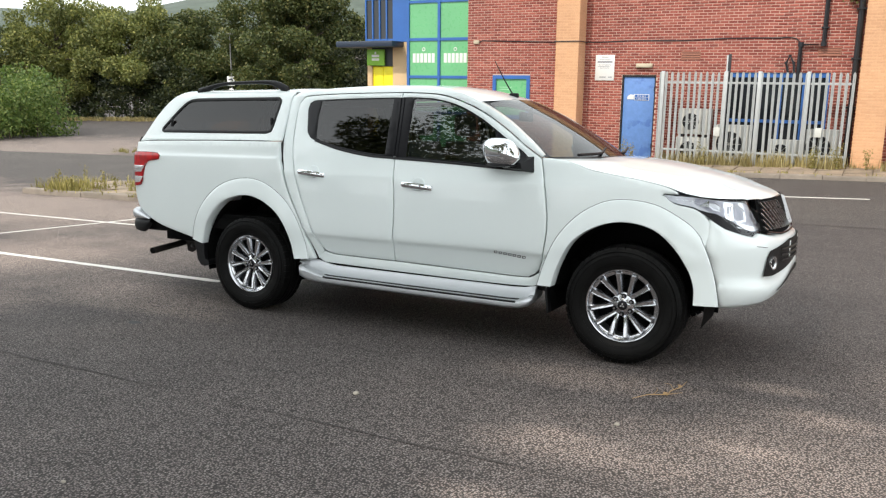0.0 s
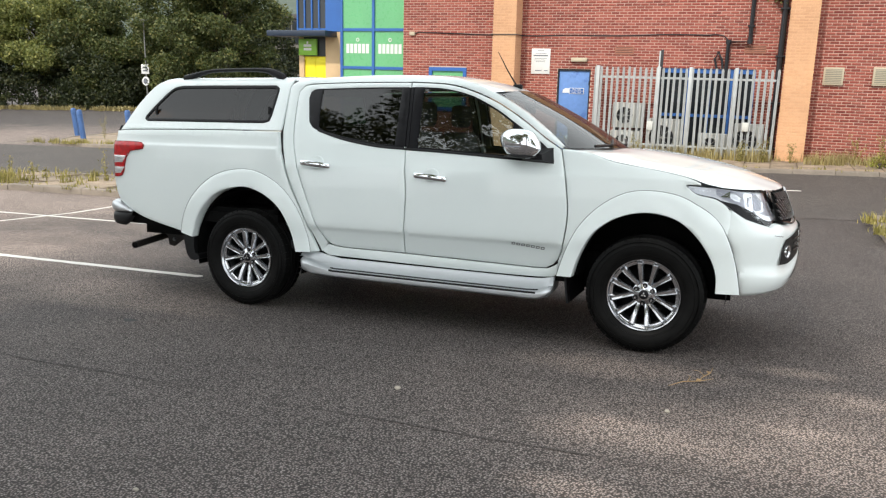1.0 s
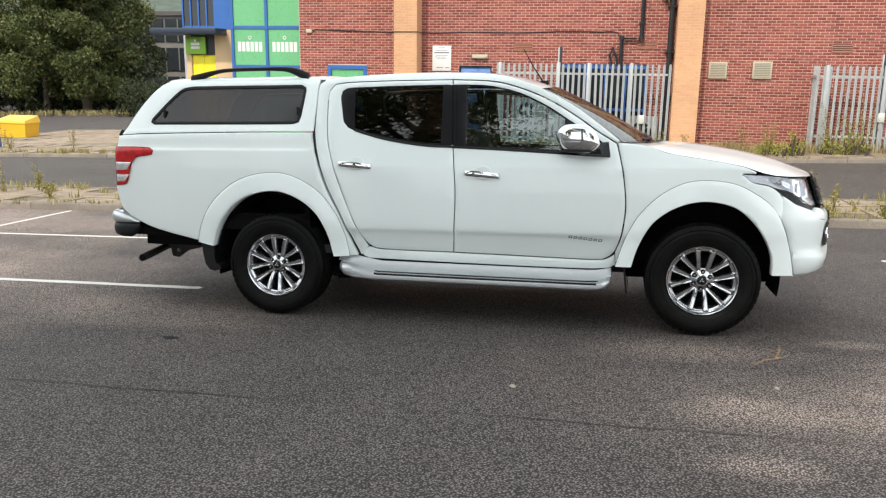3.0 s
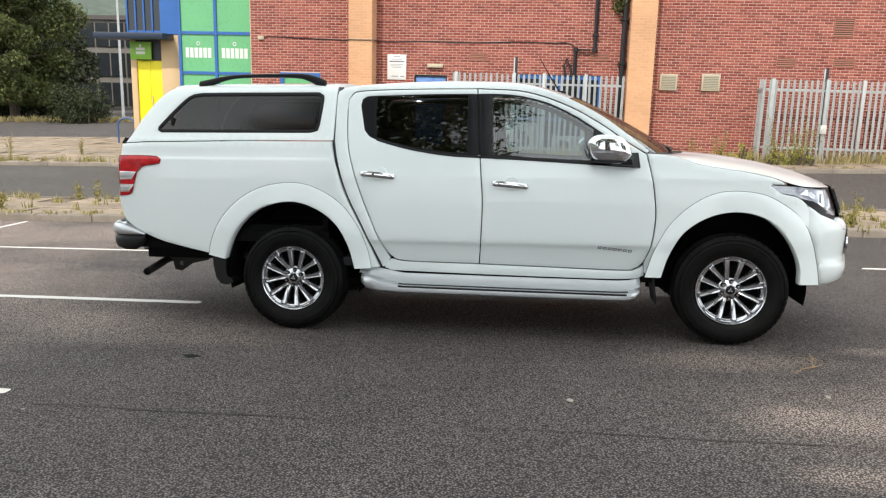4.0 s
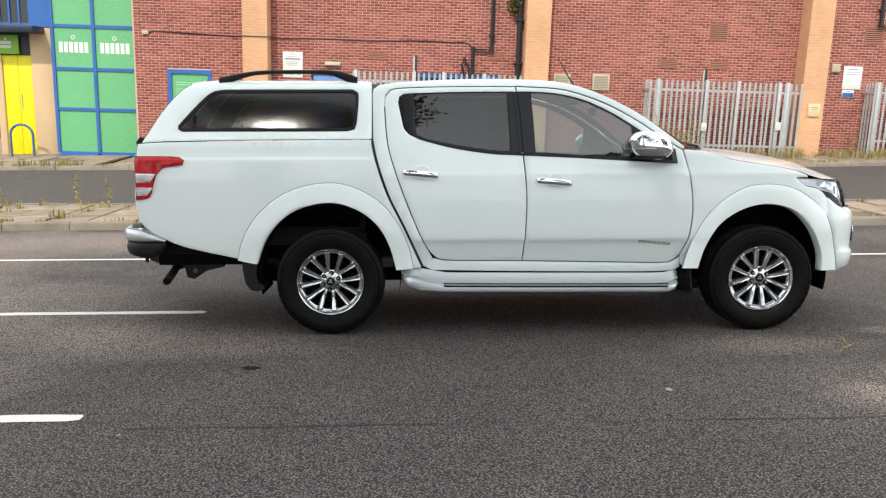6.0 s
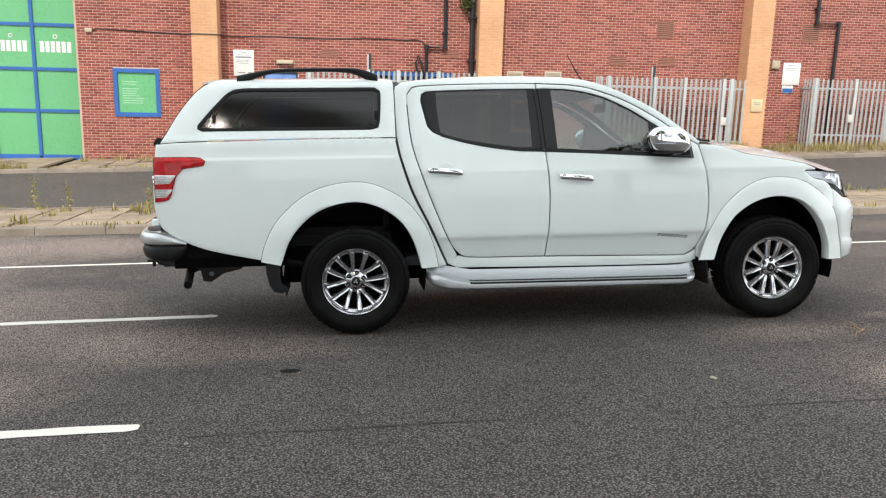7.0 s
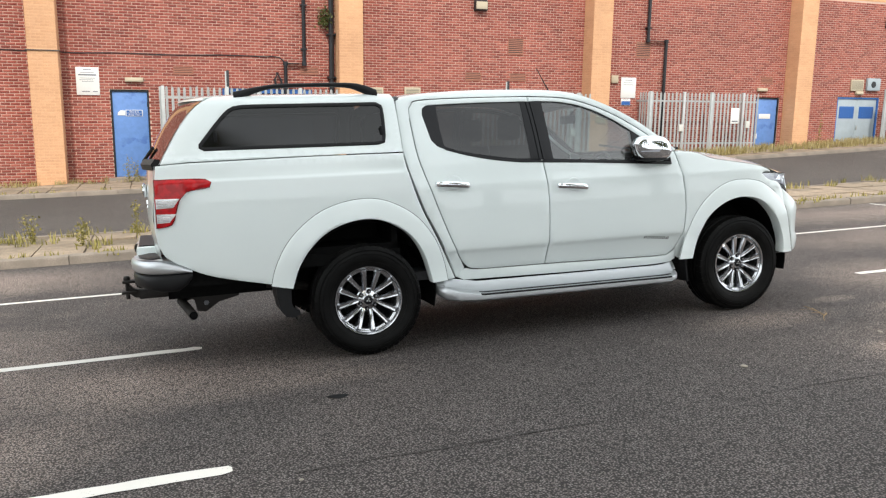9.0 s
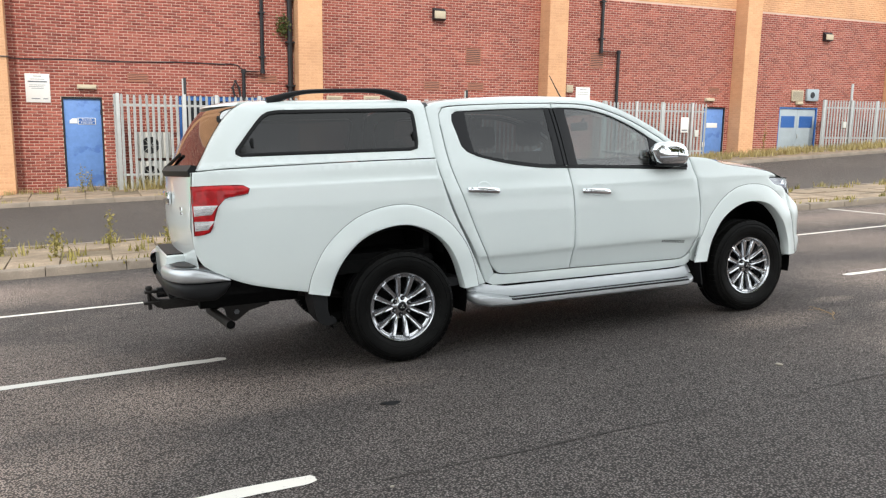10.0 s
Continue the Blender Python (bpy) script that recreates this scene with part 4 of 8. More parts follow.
def skin(outline, holes, surf, side, step=0.045, lip=0.004, rim=0.03, lift=0.0):
    """A pressed panel: an outline in side view laid on the surface surf(x, z), with rolled edges."""
    loops = [outline] + list(holes)
    verts, edges = [], []
    for lp in loops:
        k = len(verts)
        verts += lp
        edges += [(k + i, k + (i + 1) % len(lp)) for i in range(len(lp))]
    rings = inset(outline, 0.009)
    for h in holes:
        rings += inset(h, -0.009)
    xs, zs = [q[0] for q in outline], [q[1] for q in outline]
    flat_z = FLAT_Z if step < 0.06 else []
    cols = np.arange(min(xs), max(xs), step)
    g = [(x, z) for x in cols for z in np.arange(min(zs), max(zs), step * 0.8) if all(abs(z - f) > 0.014 for f in flat_z)]
    g += [(x, z) for x in cols for z in flat_z if min(zs) < z < max(zs)]
    pool = np.array(rings + g)
    keep = inside(pool, outline)
    for h in holes:
        keep &= ~inside(pool, h)
    pool = pool[keep]
    bnd = np.array(verts)
    far = np.array([np.min(np.hypot(bnd[:, 0] - q[0], bnd[:, 1] - q[1])) > (0.006 if i < 1e9 else 0) for i, q in enumerate(pool)])
    pool = pool[far] if len(pool) else pool
    allv = [Vector(q) for q in verts] + [Vector(q) for q in pool]
    v2, _, f2, *_ = geometry.delaunay_2d_cdt(allv, edges, [], 0, 1e-6)
    pts = np.array([tuple(q) for q in v2])
    cen = np.array([pts[list(f)].mean(axis=0) for f in f2])
    ok = inside(cen, outline)
    for h in holes:
        ok &= ~inside(cen, h)
    faces = [tuple(f) for f, o in zip(f2, ok) if o]
    count = {}
    for f in faces:
        for a, b in zip(f, f[1:] + f[:1]):
            count[(min(a, b), max(a, b))] = count.get((min(a, b), max(a, b)), 0) + 1
    border = [e for e, c in count.items() if c == 1]
    on = {i for e in border for i in e}
    m = Mesh()
    top = [(float(x), side * (surf(x, z) + lift - (lip if i in on else 0)), float(z)) for i, (x, z) in enumerate(pts)]
    m.add(top, faces)
    low = {}
    for i in on:
        low[i] = len(m.v)
        x, y, z = m.v[i]
        m.v.append((x, y - side * rim, z))
    m.f += [(a, b, low[b], low[a]) for a, b in border]
    return m


# outlines in side view (x forward from the rear axle, z up)
GAP_LINE = curve([(0.643, 0.464), (0.522, 0.736), (0.410, 0.967), (0.334, 1.195), (0.303, 1.346)])
ROOF_LINE = curve([(0.303, 1.346), (0.299, 1.60), (0.305, 1.685), (0.344, 1.712), (0.558, 1.738), (0.948, 1.756), (1.288, 1.755), (1.572, 1.739), (1.766, 1.692), (1.957, 1.613), (2.146, 1.509), (2.295, 1.401), (2.442, 1.286)])
RD_TOP = curve([(0.384, 1.560), (0.386, 1.630), (0.422, 1.674), (0.558, 1.690), (0.90, 1.698), (1.284, 1.699)])
SPLIT = curve([(1.284, 1.699), (1.303, 1.497), (1.318, 1.250), (1.341, 0.966), (1.337, 0.735), (1.321, 0.505)])
RD_LOW = curve([(1.321, 0.505), (1.05, 0.508), (0.80, 0.514), (0.713, 0.545), (0.636, 0.659), (0.524, 0.929), (0.433, 1.195), (0.400, 1.346), (0.384, 1.560)])
FD_LOW = curve([(1.329, 0.505), (1.913, 0.492), (2.30, 0.485), (2.370, 0.496), (2.426, 0.540), (2.468, 0.655), (2.491, 0.848), (2.474, 1.040), (2.452, 1.153), (2.425, 1.262)])
FD_TOP = curve([(2.425, 1.262), (2.29, 1.345), (2.145, 1.447), (1.955, 1.557), (1.765, 1.635), (1.572, 1.683), (1.292, 1.699)])


def shifted(run, dx, dz=0.0):
    return [(x + dx, z + dz) for x, z in run]


REAR_DOOR = loop(RD_TOP, SPLIT, RD_LOW)
FRONT_DOOR = loop(FD_LOW, FD_TOP, shifted(SPLIT, 0.008))
RD_HOLE = loop(curve([(0.491, 1.499), (0.472, 1.590), (0.480, 1.632), (0.510, 1.650), (0.60, 1.656), (0.90, 1.665), (1.270, 1.668)]), curve([(1.276, 1.66), (1.294, 1.497), (1.309, 1.247)]), curve([(1.283, 1.245), (1.099, 1.252), (0.831, 1.292), (0.639, 1.336), (0.545, 1.372), (0.512, 1.410), (0.491, 1.499)]))
FD_HOLE = loop(curve([(1.328, 1.238), (1.71, 1.218), (2.016, 1.203), (2.345, 1.182)]), curve([(2.352, 1.20), (2.345, 1.262)]), curve([(2.29, 1.307), (2.103, 1.425), (1.953, 1.520), (1.763, 1.608), (1.570, 1.655), (1.400, 1.667), (1.298, 1.668)]), curve([(1.303, 1.64), (1.317, 1.45), (1.328, 1.245)]))
RD_GLASS = loop(curve([(0.600, 1.370), (0.585, 1.50), (0.582, 1.646)]), curve([(0.60, 1.648), (0.90, 1.657), (1.222, 1.660)]), curve([(1.224, 1.65), (1.235, 1.265)]), curve([(1.225, 1.262), (1.099, 1.268), (0.831, 1.308), (0.66, 1.345)]))
FD_GLASS = loop(curve([(1.412, 1.252), (1.71, 1.234), (2.06, 1.219)]), curve([(2.075, 1.24), (2.080, 1.425)]), curve([(1.953, 1.507), (1.763, 1.596), (1.570, 1.645), (1.398, 1.657)]), curve([(1.392, 1.64), (1.402, 1.45), (1.408, 1.28)]))
CAB_SIDE = loop(GAP_LINE, ROOF_LINE, shifted(FD_TOP, 0.004, 0.008), shifted(RD_TOP[::-1], -0.003, 0.007), shifted(RD_LOW[::-1], -0.008)[: len(RD_LOW) - 22], [(0.700, 0.530), (0.66, 0.470)])
SILL = loop(curve([(0.655, 0.462), (0.700, 0.522), (0.79, 0.506), (1.05, 0.500), (1.32, 0.497), (1.913, 0.484), (2.30, 0.477), (2.380, 0.488), (2.432, 0.520)]), curve([(2.440, 0.450), (2.30, 0.420), (1.50, 0.425), (0.70, 0.440)]))
ARCH_R = curve([(-0.494, 0.500), (-0.443, 0.641), (-0.362, 0.758), (-0.243, 0.854), (-0.089, 0.907), (0.064, 0.911), (0.216, 0.853), (0.330, 0.756), (0.405, 0.620), (0.452, 0.452)])
ARCH_R_OUT = curve([(-0.628, 0.525), (-0.597, 0.642), (-0.514, 0.796), (-0.375, 0.931), (-0.219, 1.014), (-0.028, 1.050), (0.143, 1.030), (0.333, 0.929), (0.465, 0.775), (0.540, 0.601), (0.569, 0.458)])
ARCH_F = curve([(2.542, 0.452), (2.586, 0.596), (2.676, 0.752), (2.825, 0.855), (2.996, 0.894), (3.170, 0.862), (3.291, 0.770), (3.375, 0.653), (3.421, 0.536), (3.425, 0.425)])
ARCH_F_OUT = curve([(2.437, 0.448), (2.489, 0.616), (2.578, 0.790), (2.707, 0.925), (2.856, 1.009), (3.008, 1.031), (3.181, 1.008), (3.319, 0.938), (3.398, 0.878), (3.460, 0.795), (3.510, 0.672), (3.540, 0.560), (3.560, 0.450), (3.564, 0.420)])


def resample(run, n):
    p = np.array(run)
    d = np.r_[0, np.cumsum(np.hypot(*np.diff(p, axis=0).T))]
    s = np.linspace(0, d[-1], n)
    return list(zip(np.interp(s, d, p[:, 0]), np.interp(s, d, p[:, 1])))


def between(a, b, k, n=40):
    return [(p[0] + (q[0] - p[0]) * k, p[1] + (q[1] - p[1]) * k) for p, q in zip(resample(a, n), resample(b, n))]


FLAT_Z = [0.50, 0.56, 0.60, 0.622, 0.634, 0.644, 0.654, 0.668, 0.69, 1.095, 1.112, 1.128, 1.145, 1.162, 1.198, 1.206, 1.213, 1.220, 1.230, 1.255, 1.346, 1.360, 1.376, 1.392]


def flare_w(x, z):
    """The side without the tuck round the lamps, for the arch and bumper."""
    w = table([(0.30, 0.800), (0.42, 0.815), (0.50, 0.838), (0.58, 0.862), (0.65, 0.878), (0.70, 0.883), (0.85, 0.882), (1.00, 0.880), (1.10, 0.874), (1.24, 0.836)], z)
    return w - 0.057 * ((x - 3.0) / 0.56) ** 3 if x > 3.0 else w


MID_R, MID_F = between(ARCH_R, ARCH_R_OUT, 0.45), between(ARCH_F, ARCH_F_OUT, 0.45)
BED_SIDE = loop(curve([(-1.268, 1.312), (-1.284, 1.160), (-1.297, 0.971), (-1.293, 0.890), (-1.270, 0.800), (-1.208, 0.730), (-0.983, 0.622), (-0.60, 0.530)]), MID_R, shifted(GAP_LINE, -0.019, 0.0)[:-1], curve([(0.292, 1.335), (-0.206, 1.335), (-0.589, 1.331), (-1.088, 1.322), (-1.268, 1.312)]))
FENDER = loop(curve([(2.432, 1.268), (2.52, 1.262), (2.631, 1.246), (2.743, 1.205), (2.856, 1.183), (3.082, 1.148), (3.232, 1.115), (3.30, 1.085)]), curve([(3.300, 1.074), (3.225, 1.077), (3.212, 1.066)]), curve([(3.230, 1.056), (3.284, 1.016), (3.39, 0.992), (3.452, 0.950), (3.480, 0.914)]), [(3.480, 0.800), (3.440, 0.720)], MID_F[::-1][9:], [(2.470, 0.452), (2.440, 0.470), (2.436, 0.53)], curve([(2.436, 0.540), (2.477, 0.655), (2.500, 0.848), (2.482, 1.040), (2.460, 1.153), (2.434, 1.262)]))
TOP_SIDE = loop(curve([(-1.240, 1.320), (-1.190, 1.406), (-1.122, 1.521), (-1.034, 1.637), (-0.960, 1.700), (-0.89, 1.731), (-0.80, 1.740)]), curve([(-0.70, 1.741), (-0.2, 1.742), (0.168, 1.742), (0.285, 1.736)]), [(0.292, 1.70), (0.292, 1.344)], curve([(0.28, 1.343), (-0.206, 1.342), (-0.589, 1.338), (-1.088, 1.330)]))
TOP_HOLE = loop(curve([(-1.005, 1.436), (-1.006, 1.410), (-0.977, 1.394), (-0.862, 1.394), (0.0, 1.394), (0.138, 1.396), (0.180, 1.408), (0.192, 1.45), (0.203, 1.60), (0.198, 1.660), (0.165, 1.680), (0.0, 1.681), (-0.60, 1.680), (-0.735, 1.676), (-0.810, 1.652), (-0.90, 1.560), (-1.005, 1.436)]))
TAIL = loop(curve([(-1.286, 1.232), (-1.10, 1.232), (-0.985, 1.226), (-0.950, 1.205), (-0.962, 1.172), (-1.040, 1.160), (-1.100, 1.148), (-1.140, 1.105), (-1.165, 1.03), (-1.195, 0.955), (-1.288, 0.938)]))


def scaled(poly, d):
    return inset(poly, d)


def flare(inner, outer, surf, side, base, low=0.55, n=56):
    """A moulded wheel arch: bulges from the body to the lip, then turns in."""
    a, b = resample(inner, n), resample(outer, n)
    rows = []
    for (xi, zi), (xo, zo) in zip(a, b):
        row = []
        for k, off in ((0.0, -0.006), (0.020, 0.002), (0.08, 0.006), (0.25, 0.012), (0.55, 0.020), (0.85, 0.027), (0.97, 0.027), (1.0, 0.022)):
            x, z = xo + (xi - xo) * k, zo + (zi - zo) * k
            hi = max(0.0, min(1.0, (zo - 0.80) / 0.12)) * (1 - min(1.0, k * 2.5))
            row.append((x, side * (surf(x, max(z, low)) * hi + (1 - hi) * base(x, max(z, low)) + off), z))
        x, z = xi, zi
        row.append((x, side * (base(x, max(z, low)) - 0.06), z))
        rows.append(row)
    return Mesh().grid(rows)


def liner(cx, side):
    """The dark inside of a wheel arch."""
    m = Mesh()
    for i in range(1):
        rows = []
        for k in range(25):
            a = math.pi * (-0.08 + 1.16 * k / 24)
            r = 0.475
            rows.append([(cx + r * math.cos(a) * 1.02, side * y, 0.40 + r * math.sin(a) * 1.03) for y in (0.832, 0.66, 0.40)])
        m.grid(rows)
        m.add([(cx - 0.5, side * 0.40, 0.30), (cx + 0.5, side * 0.40, 0.30), (cx + 0.5, side * 0.40, 0.95), (cx - 0.5, side * 0.40, 0.95)], [(0, 1, 2, 3)])
    return m


def strip_along(run, surf, side, half, lift, rim=0.01):
    """A thin moulding along a line on the side."""
    rows = []
    for i, (x, z) in enumerate(run):
        rows.append([(x, side * (surf(x, z + e * half) + o), z + e * half) for e, o in ((-1, -0.004), (-0.7, lift), (0.7, lift), (1, -0.004))])
    return Mesh().grid(rows)


for side, word in ((-1, "near"), (1, "far")):
    part("bed_side", skin(BED_SIDE, [], bed_w, side), M_PAINT, truck, angle=40)
    part("cab_side", skin(CAB_SIDE, [], cab_w, side, rim=0.05), M_PAINT, truck, angle=40)
    part("inner_trim", skin(CAB_SIDE, [], cab_w, side, step=0.12, lift=-0.055, lip=0.0, rim=0.02), M_DASH, truck, "dark inner cab trim", angle=60)
    part("sill", skin(SILL, [], cab_w, side), M_PAINT, truck, angle=40)
    part("front_wing", skin(FENDER, [], cab_w, side), M_PAINT, truck, angle=40)
    for nm, out, hole, pane in (("rear_door", REAR_DOOR, RD_HOLE, RD_GLASS), ("front_door", FRONT_DOOR, FD_HOLE, FD_GLASS)):
        door = part(nm, skin(out, [hole], cab_w, side), M_PAINT, truck, angle=40)
        part("window_surround", skin(scaled(hole, 0.001), [pane], cab_w, side, lift=-0.006, lip=0.001), M_GLOSSBLACK, door, "gloss black window surround", angle=40)
        part("door_card", skin(scaled(out, 0.02), [scaled(pane, -0.012)], cab_w, side, step=0.12, lift=-0.045, lip=0.0, rim=0.02), M_DASH, door, "dark inner door trim", angle=60)
        g = part("pane", skin(scaled(pane, 0.001), [], cab_w, side, step=0.09, lift=-0.010, lip=0.0, rim=0.004), M_PRIVACY if nm == "rear_door" else M_CLEAR, door, "dark privacy glass" if nm == "rear_door" else "lightly tinted glass", angle=60)
    # belt mouldings
    part("belt_moulding", strip_along(curve([(0.60, 1.352), (0.831, 1.290), (1.099, 1.249), (1.30, 1.238), (1.71, 1.219), (2.30, 1.184)]), cab_w, side, 0.009, 0.004), M_TRIM, truck, angle=60)
    pil = [q for q in SPLIT if 1.245 < q[1] < 1.672]
    part("pillar_cover", Mesh().grid([[(x + dx, side * (cab_w(x, z) + o), z) for dx, o in ((-0.022, -0.008), (-0.020, 0.0015), (-0.001, 0.0015), (0.002, -0.006), (0.007, -0.006), (0.010, 0.0015), (0.026, 0.0015), (0.028, -0.008))] for x, z in pil]), M_GLOSSBLACK, truck, "gloss black door pillar cover", angle=60)
    # handles
    for x0, z0 in ((0.495, 1.112), (1.406, 1.056)):
        y = cab_w(x0 + 0.12, z0)
        hd = Mesh()
        pts = curve([(x0, 0.0, 0.004), (x0 + 0.02, 0.026, 0.005), (x0 + 0.09, 0.036, 0.002), (x0 + 0.18, 0.034, -0.006), (x0 + 0.235, 0.022, -0.013), (x0 + 0.252, 0.0, -0.016)], 0.012)
        rings = []
        for i, (px, py, pz) in enumerate(pts):
            h = 0.016 + 0.005 * math.sin(math.pi * i / (len(pts) - 1))
            rings.append([(px, side * (y + py + 0.008 * math.cos(a)), z0 + pz + h * math.sin(a)) for a in [2 * math.pi * k / 10 for k in range(10)]])
        hd.rings(rings)
        part("door_handle", hd, M_CHROME, truck, "chrome pull handle", angle=50)
        cup = Mesh()
        cup.lathe([(0.0, 0.0), (0.020, 0.0012), (0.034, 0.0042), (0.042, 0.0062), (0.047, 0.0058), (0.050, 0.0)], (0, 0, 0), "y", 20)
        cup.v = [(x0 + 0.135 + px * 1.2, side * (cab_w(x0 + 0.135 + px * 1.2, z0 + 0.010 + pz * 0.95) + 0.0016 + py), z0 + 0.010 + pz * 0.95) for px, py, pz in cup.v]
        part("handle_cup", cup, M_PAINT, truck)
    # small raised letters on the door, as plain bars
    lt = Mesh()
    for i in range(7):
        x = 2.125 + i * 0.033
        z = 0.640 - i * 0.0035
        y = cab_w(x, z)
        lt.add([(x + dx * 1.05, side * (cab_w(x, z + dz) + 0.003), z + dz) for dx, dz in ((0, -0.009), (0.024, -0.009), (0.027, 0.009), (0.003, 0.009), (0.007, -0.004), (0.019, -0.004), (0.021, 0.004), (0.009, 0.004))], [(0, 1, 5, 4), (1, 2, 6, 5), (2, 3, 7, 6), (3, 0, 4, 7)])
    part("door_badge", lt, M_LETTER, truck, "thin grey door badge as plain bars", angle=0)
    part("wheel_arch_moulding", flare(ARCH_R, ARCH_R_OUT, bed_w, side, bed_w), M_PAINT, truck, angle=50)
    part("wheel_arch_moulding", flare(ARCH_F, ARCH_F_OUT, cab_w, side, flare_w, 0.63), M_PAINT, truck, angle=50)
    for inner, outer, base, lo in ((ARCH_R, ARCH_R_OUT, bed_w, 0.55), (ARCH_F, ARCH_F_OUT, cab_w, 0.63)):
        rows = []
        for (xi, zi), (xo, zo) in zip(resample(inner, 56), resample(outer, 56)):
            d = math.hypot(xi - xo, zi - zo)
            fw = base if zo > 0.80 or outer is ARCH_R_OUT else flare_w
            rows.append([(xo - (xi - xo) / d * e, side * (fw(xo, max(zo, lo)) + 0.0016), zo - (zi - zo) / d * e) for e in (-0.0012, 0.0014)])
        part("moulding_seam", Mesh().grid(rows), M_TRIM, truck, angle=60)
    part("arch_liner", liner(0.0, side), M_UNDER, truck, angle=60)
    part("arch_liner", liner(3.0, side), M_UNDER, truck, angle=60)
    # running board
    rings = []
    for x, z0, z1, yo in ((0.485, 0.375, 0.412, 0.80), (0.50, 0.350, 0.416, 0.88), (0.54, 0.325, 0.412, 0.925), (0.62, 0.308, 0.392, 0.945), (0.76, 0.298, 0.366, 0.948), (0.80, 0.297, 0.360, 0.948), (1.5, 0.290, 0.352, 0.948), (2.25, 0.284, 0.346, 0.948), (2.33, 0.287, 0.350, 0.945), (2.38, 0.300, 0.360, 0.925), (2.41, 0.325, 0.366, 0.88), (2.415, 0.34, 0.362, 0.80)):
        c = 0.016
        rings.append([(x, side * yy, zz) for yy, zz in ((0.70, z0 + 0.02), (yo - 0.05, z0), (yo - c * 1.3, z0 + 0.004), (yo - 0.002, z0 + c), (yo, (z0 + z1) / 2), (yo - 0.002, z1 - c), (yo - c * 1.3, z1 - 0.002), (yo - 0.05, z1), (0.855, z1 + 0.010), (0.815, z1 + 0.062), (0.70, z1 + 0.064))])
    rb = part("running_board", Mesh().rings(rings), M_STEP, truck, "silver side step with a black tread strip", angle=45)
    part("tread_strip", Mesh().rings([[(x, side * yy, zz) for yy, zz in ((0.900, z), (0.924, z), (0.924, z + 0.004), (0.900, z + 0.004))] for x, z in ((0.775, 0.3635), (0.80, 0.3590), (1.5, 0.3515), (2.25, 0.3455), (2.33, 0.3495))]), M_TRIM, rb)
    part("edge_groove", Mesh().rings([[(x, side * yy, zz) for yy, zz in ((0.938, z), (0.9486, z), (0.9486, z + 0.009), (0.938, z + 0.012))] for x, z in ((0.775, 0.3455), (0.80, 0.3420), (1.5, 0.3345), (2.25, 0.3285), (2.32, 0.3290))]), M_TRIM, rb)
    for x in (0.9, 1.5, 2.1):
        part("bracket", Mesh().box(x - 0.03, min(side * 0.45, side * 0.75), 0.33, x + 0.03, max(side * 0.45, side * 0.75), 0.36), M_STEEL, rb)
    # tail lamp
    tl = part("tail_lamp", skin(TAIL, [], bed_w, side, step=0.03, lift=0.010, lip=0.006, rim=0.03), M_RED, truck, "red tail lamp with clear reversing lenses", angle=40)
    part("lamp_rim", skin(scaled(TAIL, 0.0005), [scaled(TAIL, 0.007)], bed_w, side, step=0.05, lift=0.0115, lip=0.003, rim=0.01), M_DARKRED, tl, "dark outline of the lamp", angle=40)
    for z0, z1, x1 in ((1.056, 1.120, -1.172), (0.968, 1.028, -1.196)):
        o = loop([(-1.281, z0), (x1 - 0.012, z0 + 0.004), (x1, z0 + 0.02), (x1 + 0.03, z1 - 0.006), (-1.281, z1 - 0.004)])
        part("clear_lens", skin(o, [], bed_w, side, step=0.03, lift=0.014, lip=0.003, rim=0.01), M_CLEARRED, tl, angle=40)
        for zz in np.arange(z0 + 0.012, z1 - 0.008, 0.010):
            part("lens_rib", strip_along([(-1.278, zz), (-1.24, zz), (x1 - 0.004, zz)], bed_w, side, 0.0022, 0.0175), M_ALLOY, tl)
    # hardtop side
    hs = part("hardtop_side", skin(TOP_SIDE, [TOP_HOLE], top_w, side), M_PAINT, truck, angle=40)
    part("inner_lining", skin(scaled(TOP_SIDE, 0.004), [scaled(TOP_HOLE, -0.004)], top_w, side, step=0.12, lift=-0.028, lip=0.0, rim=0.01), M_SEAT, hs, "dark hardtop lining", angle=60)
    part("window_seal", skin(scaled(TOP_HOLE, 0.001), [scaled(TOP_HOLE, 0.022)], top_w, side, lift=0.003, lip=0.003, rim=0.02), M_TRIM, hs, angle=40)
    part("pane", skin(scaled(TOP_HOLE, 0.020), [], top_w, side, step=0.09, lift=-0.006, lip=0.0, rim=0.004), M_SMOKED, hs, "dark sliding side window", angle=60)
    for x, z in ((-0.90, 1.475), (0.165, 1.49)):
        part("window_latch", Mesh().box(x - 0.009, min(side * (top_w(x, z) - 0.004), side * (top_w(x, z) + 0.012)), z - 0.03, x + 0.009, max(side * (top_w(x, z) - 0.004), side * (top_w(x, z) + 0.012)), z + 0.03, 0.003), M_TRIM, hs)
    # roof rail of the hardtop
    pts = curve([(-0.76, 0.60, 1.728), (-0.70, 0.595, 1.752), (-0.60, 0.585, 1.782), (-0.45, 0.578, 1.803), (-0.07, 0.578, 1.806), (0.06, 0.585, 1.790), (0.14, 0.595, 1.758), (0.19, 0.60, 1.730)], 0.03)
    rl = Mesh()
    rings = []
    for i, (x, y, z) in enumerate(pts):
        k = i / (len(pts) - 1)
        hgt = 0.013 + 0.026 * (abs(2 * k - 1) ** 4)
        rings.append([(x, side * (y + 0.022 * math.cos(a)), z + hgt * math.sin(a) * (1.0 if math.sin(a) > 0 else 1.2)) for a in [2 * math.pi * q / 12 for q in range(12)]])
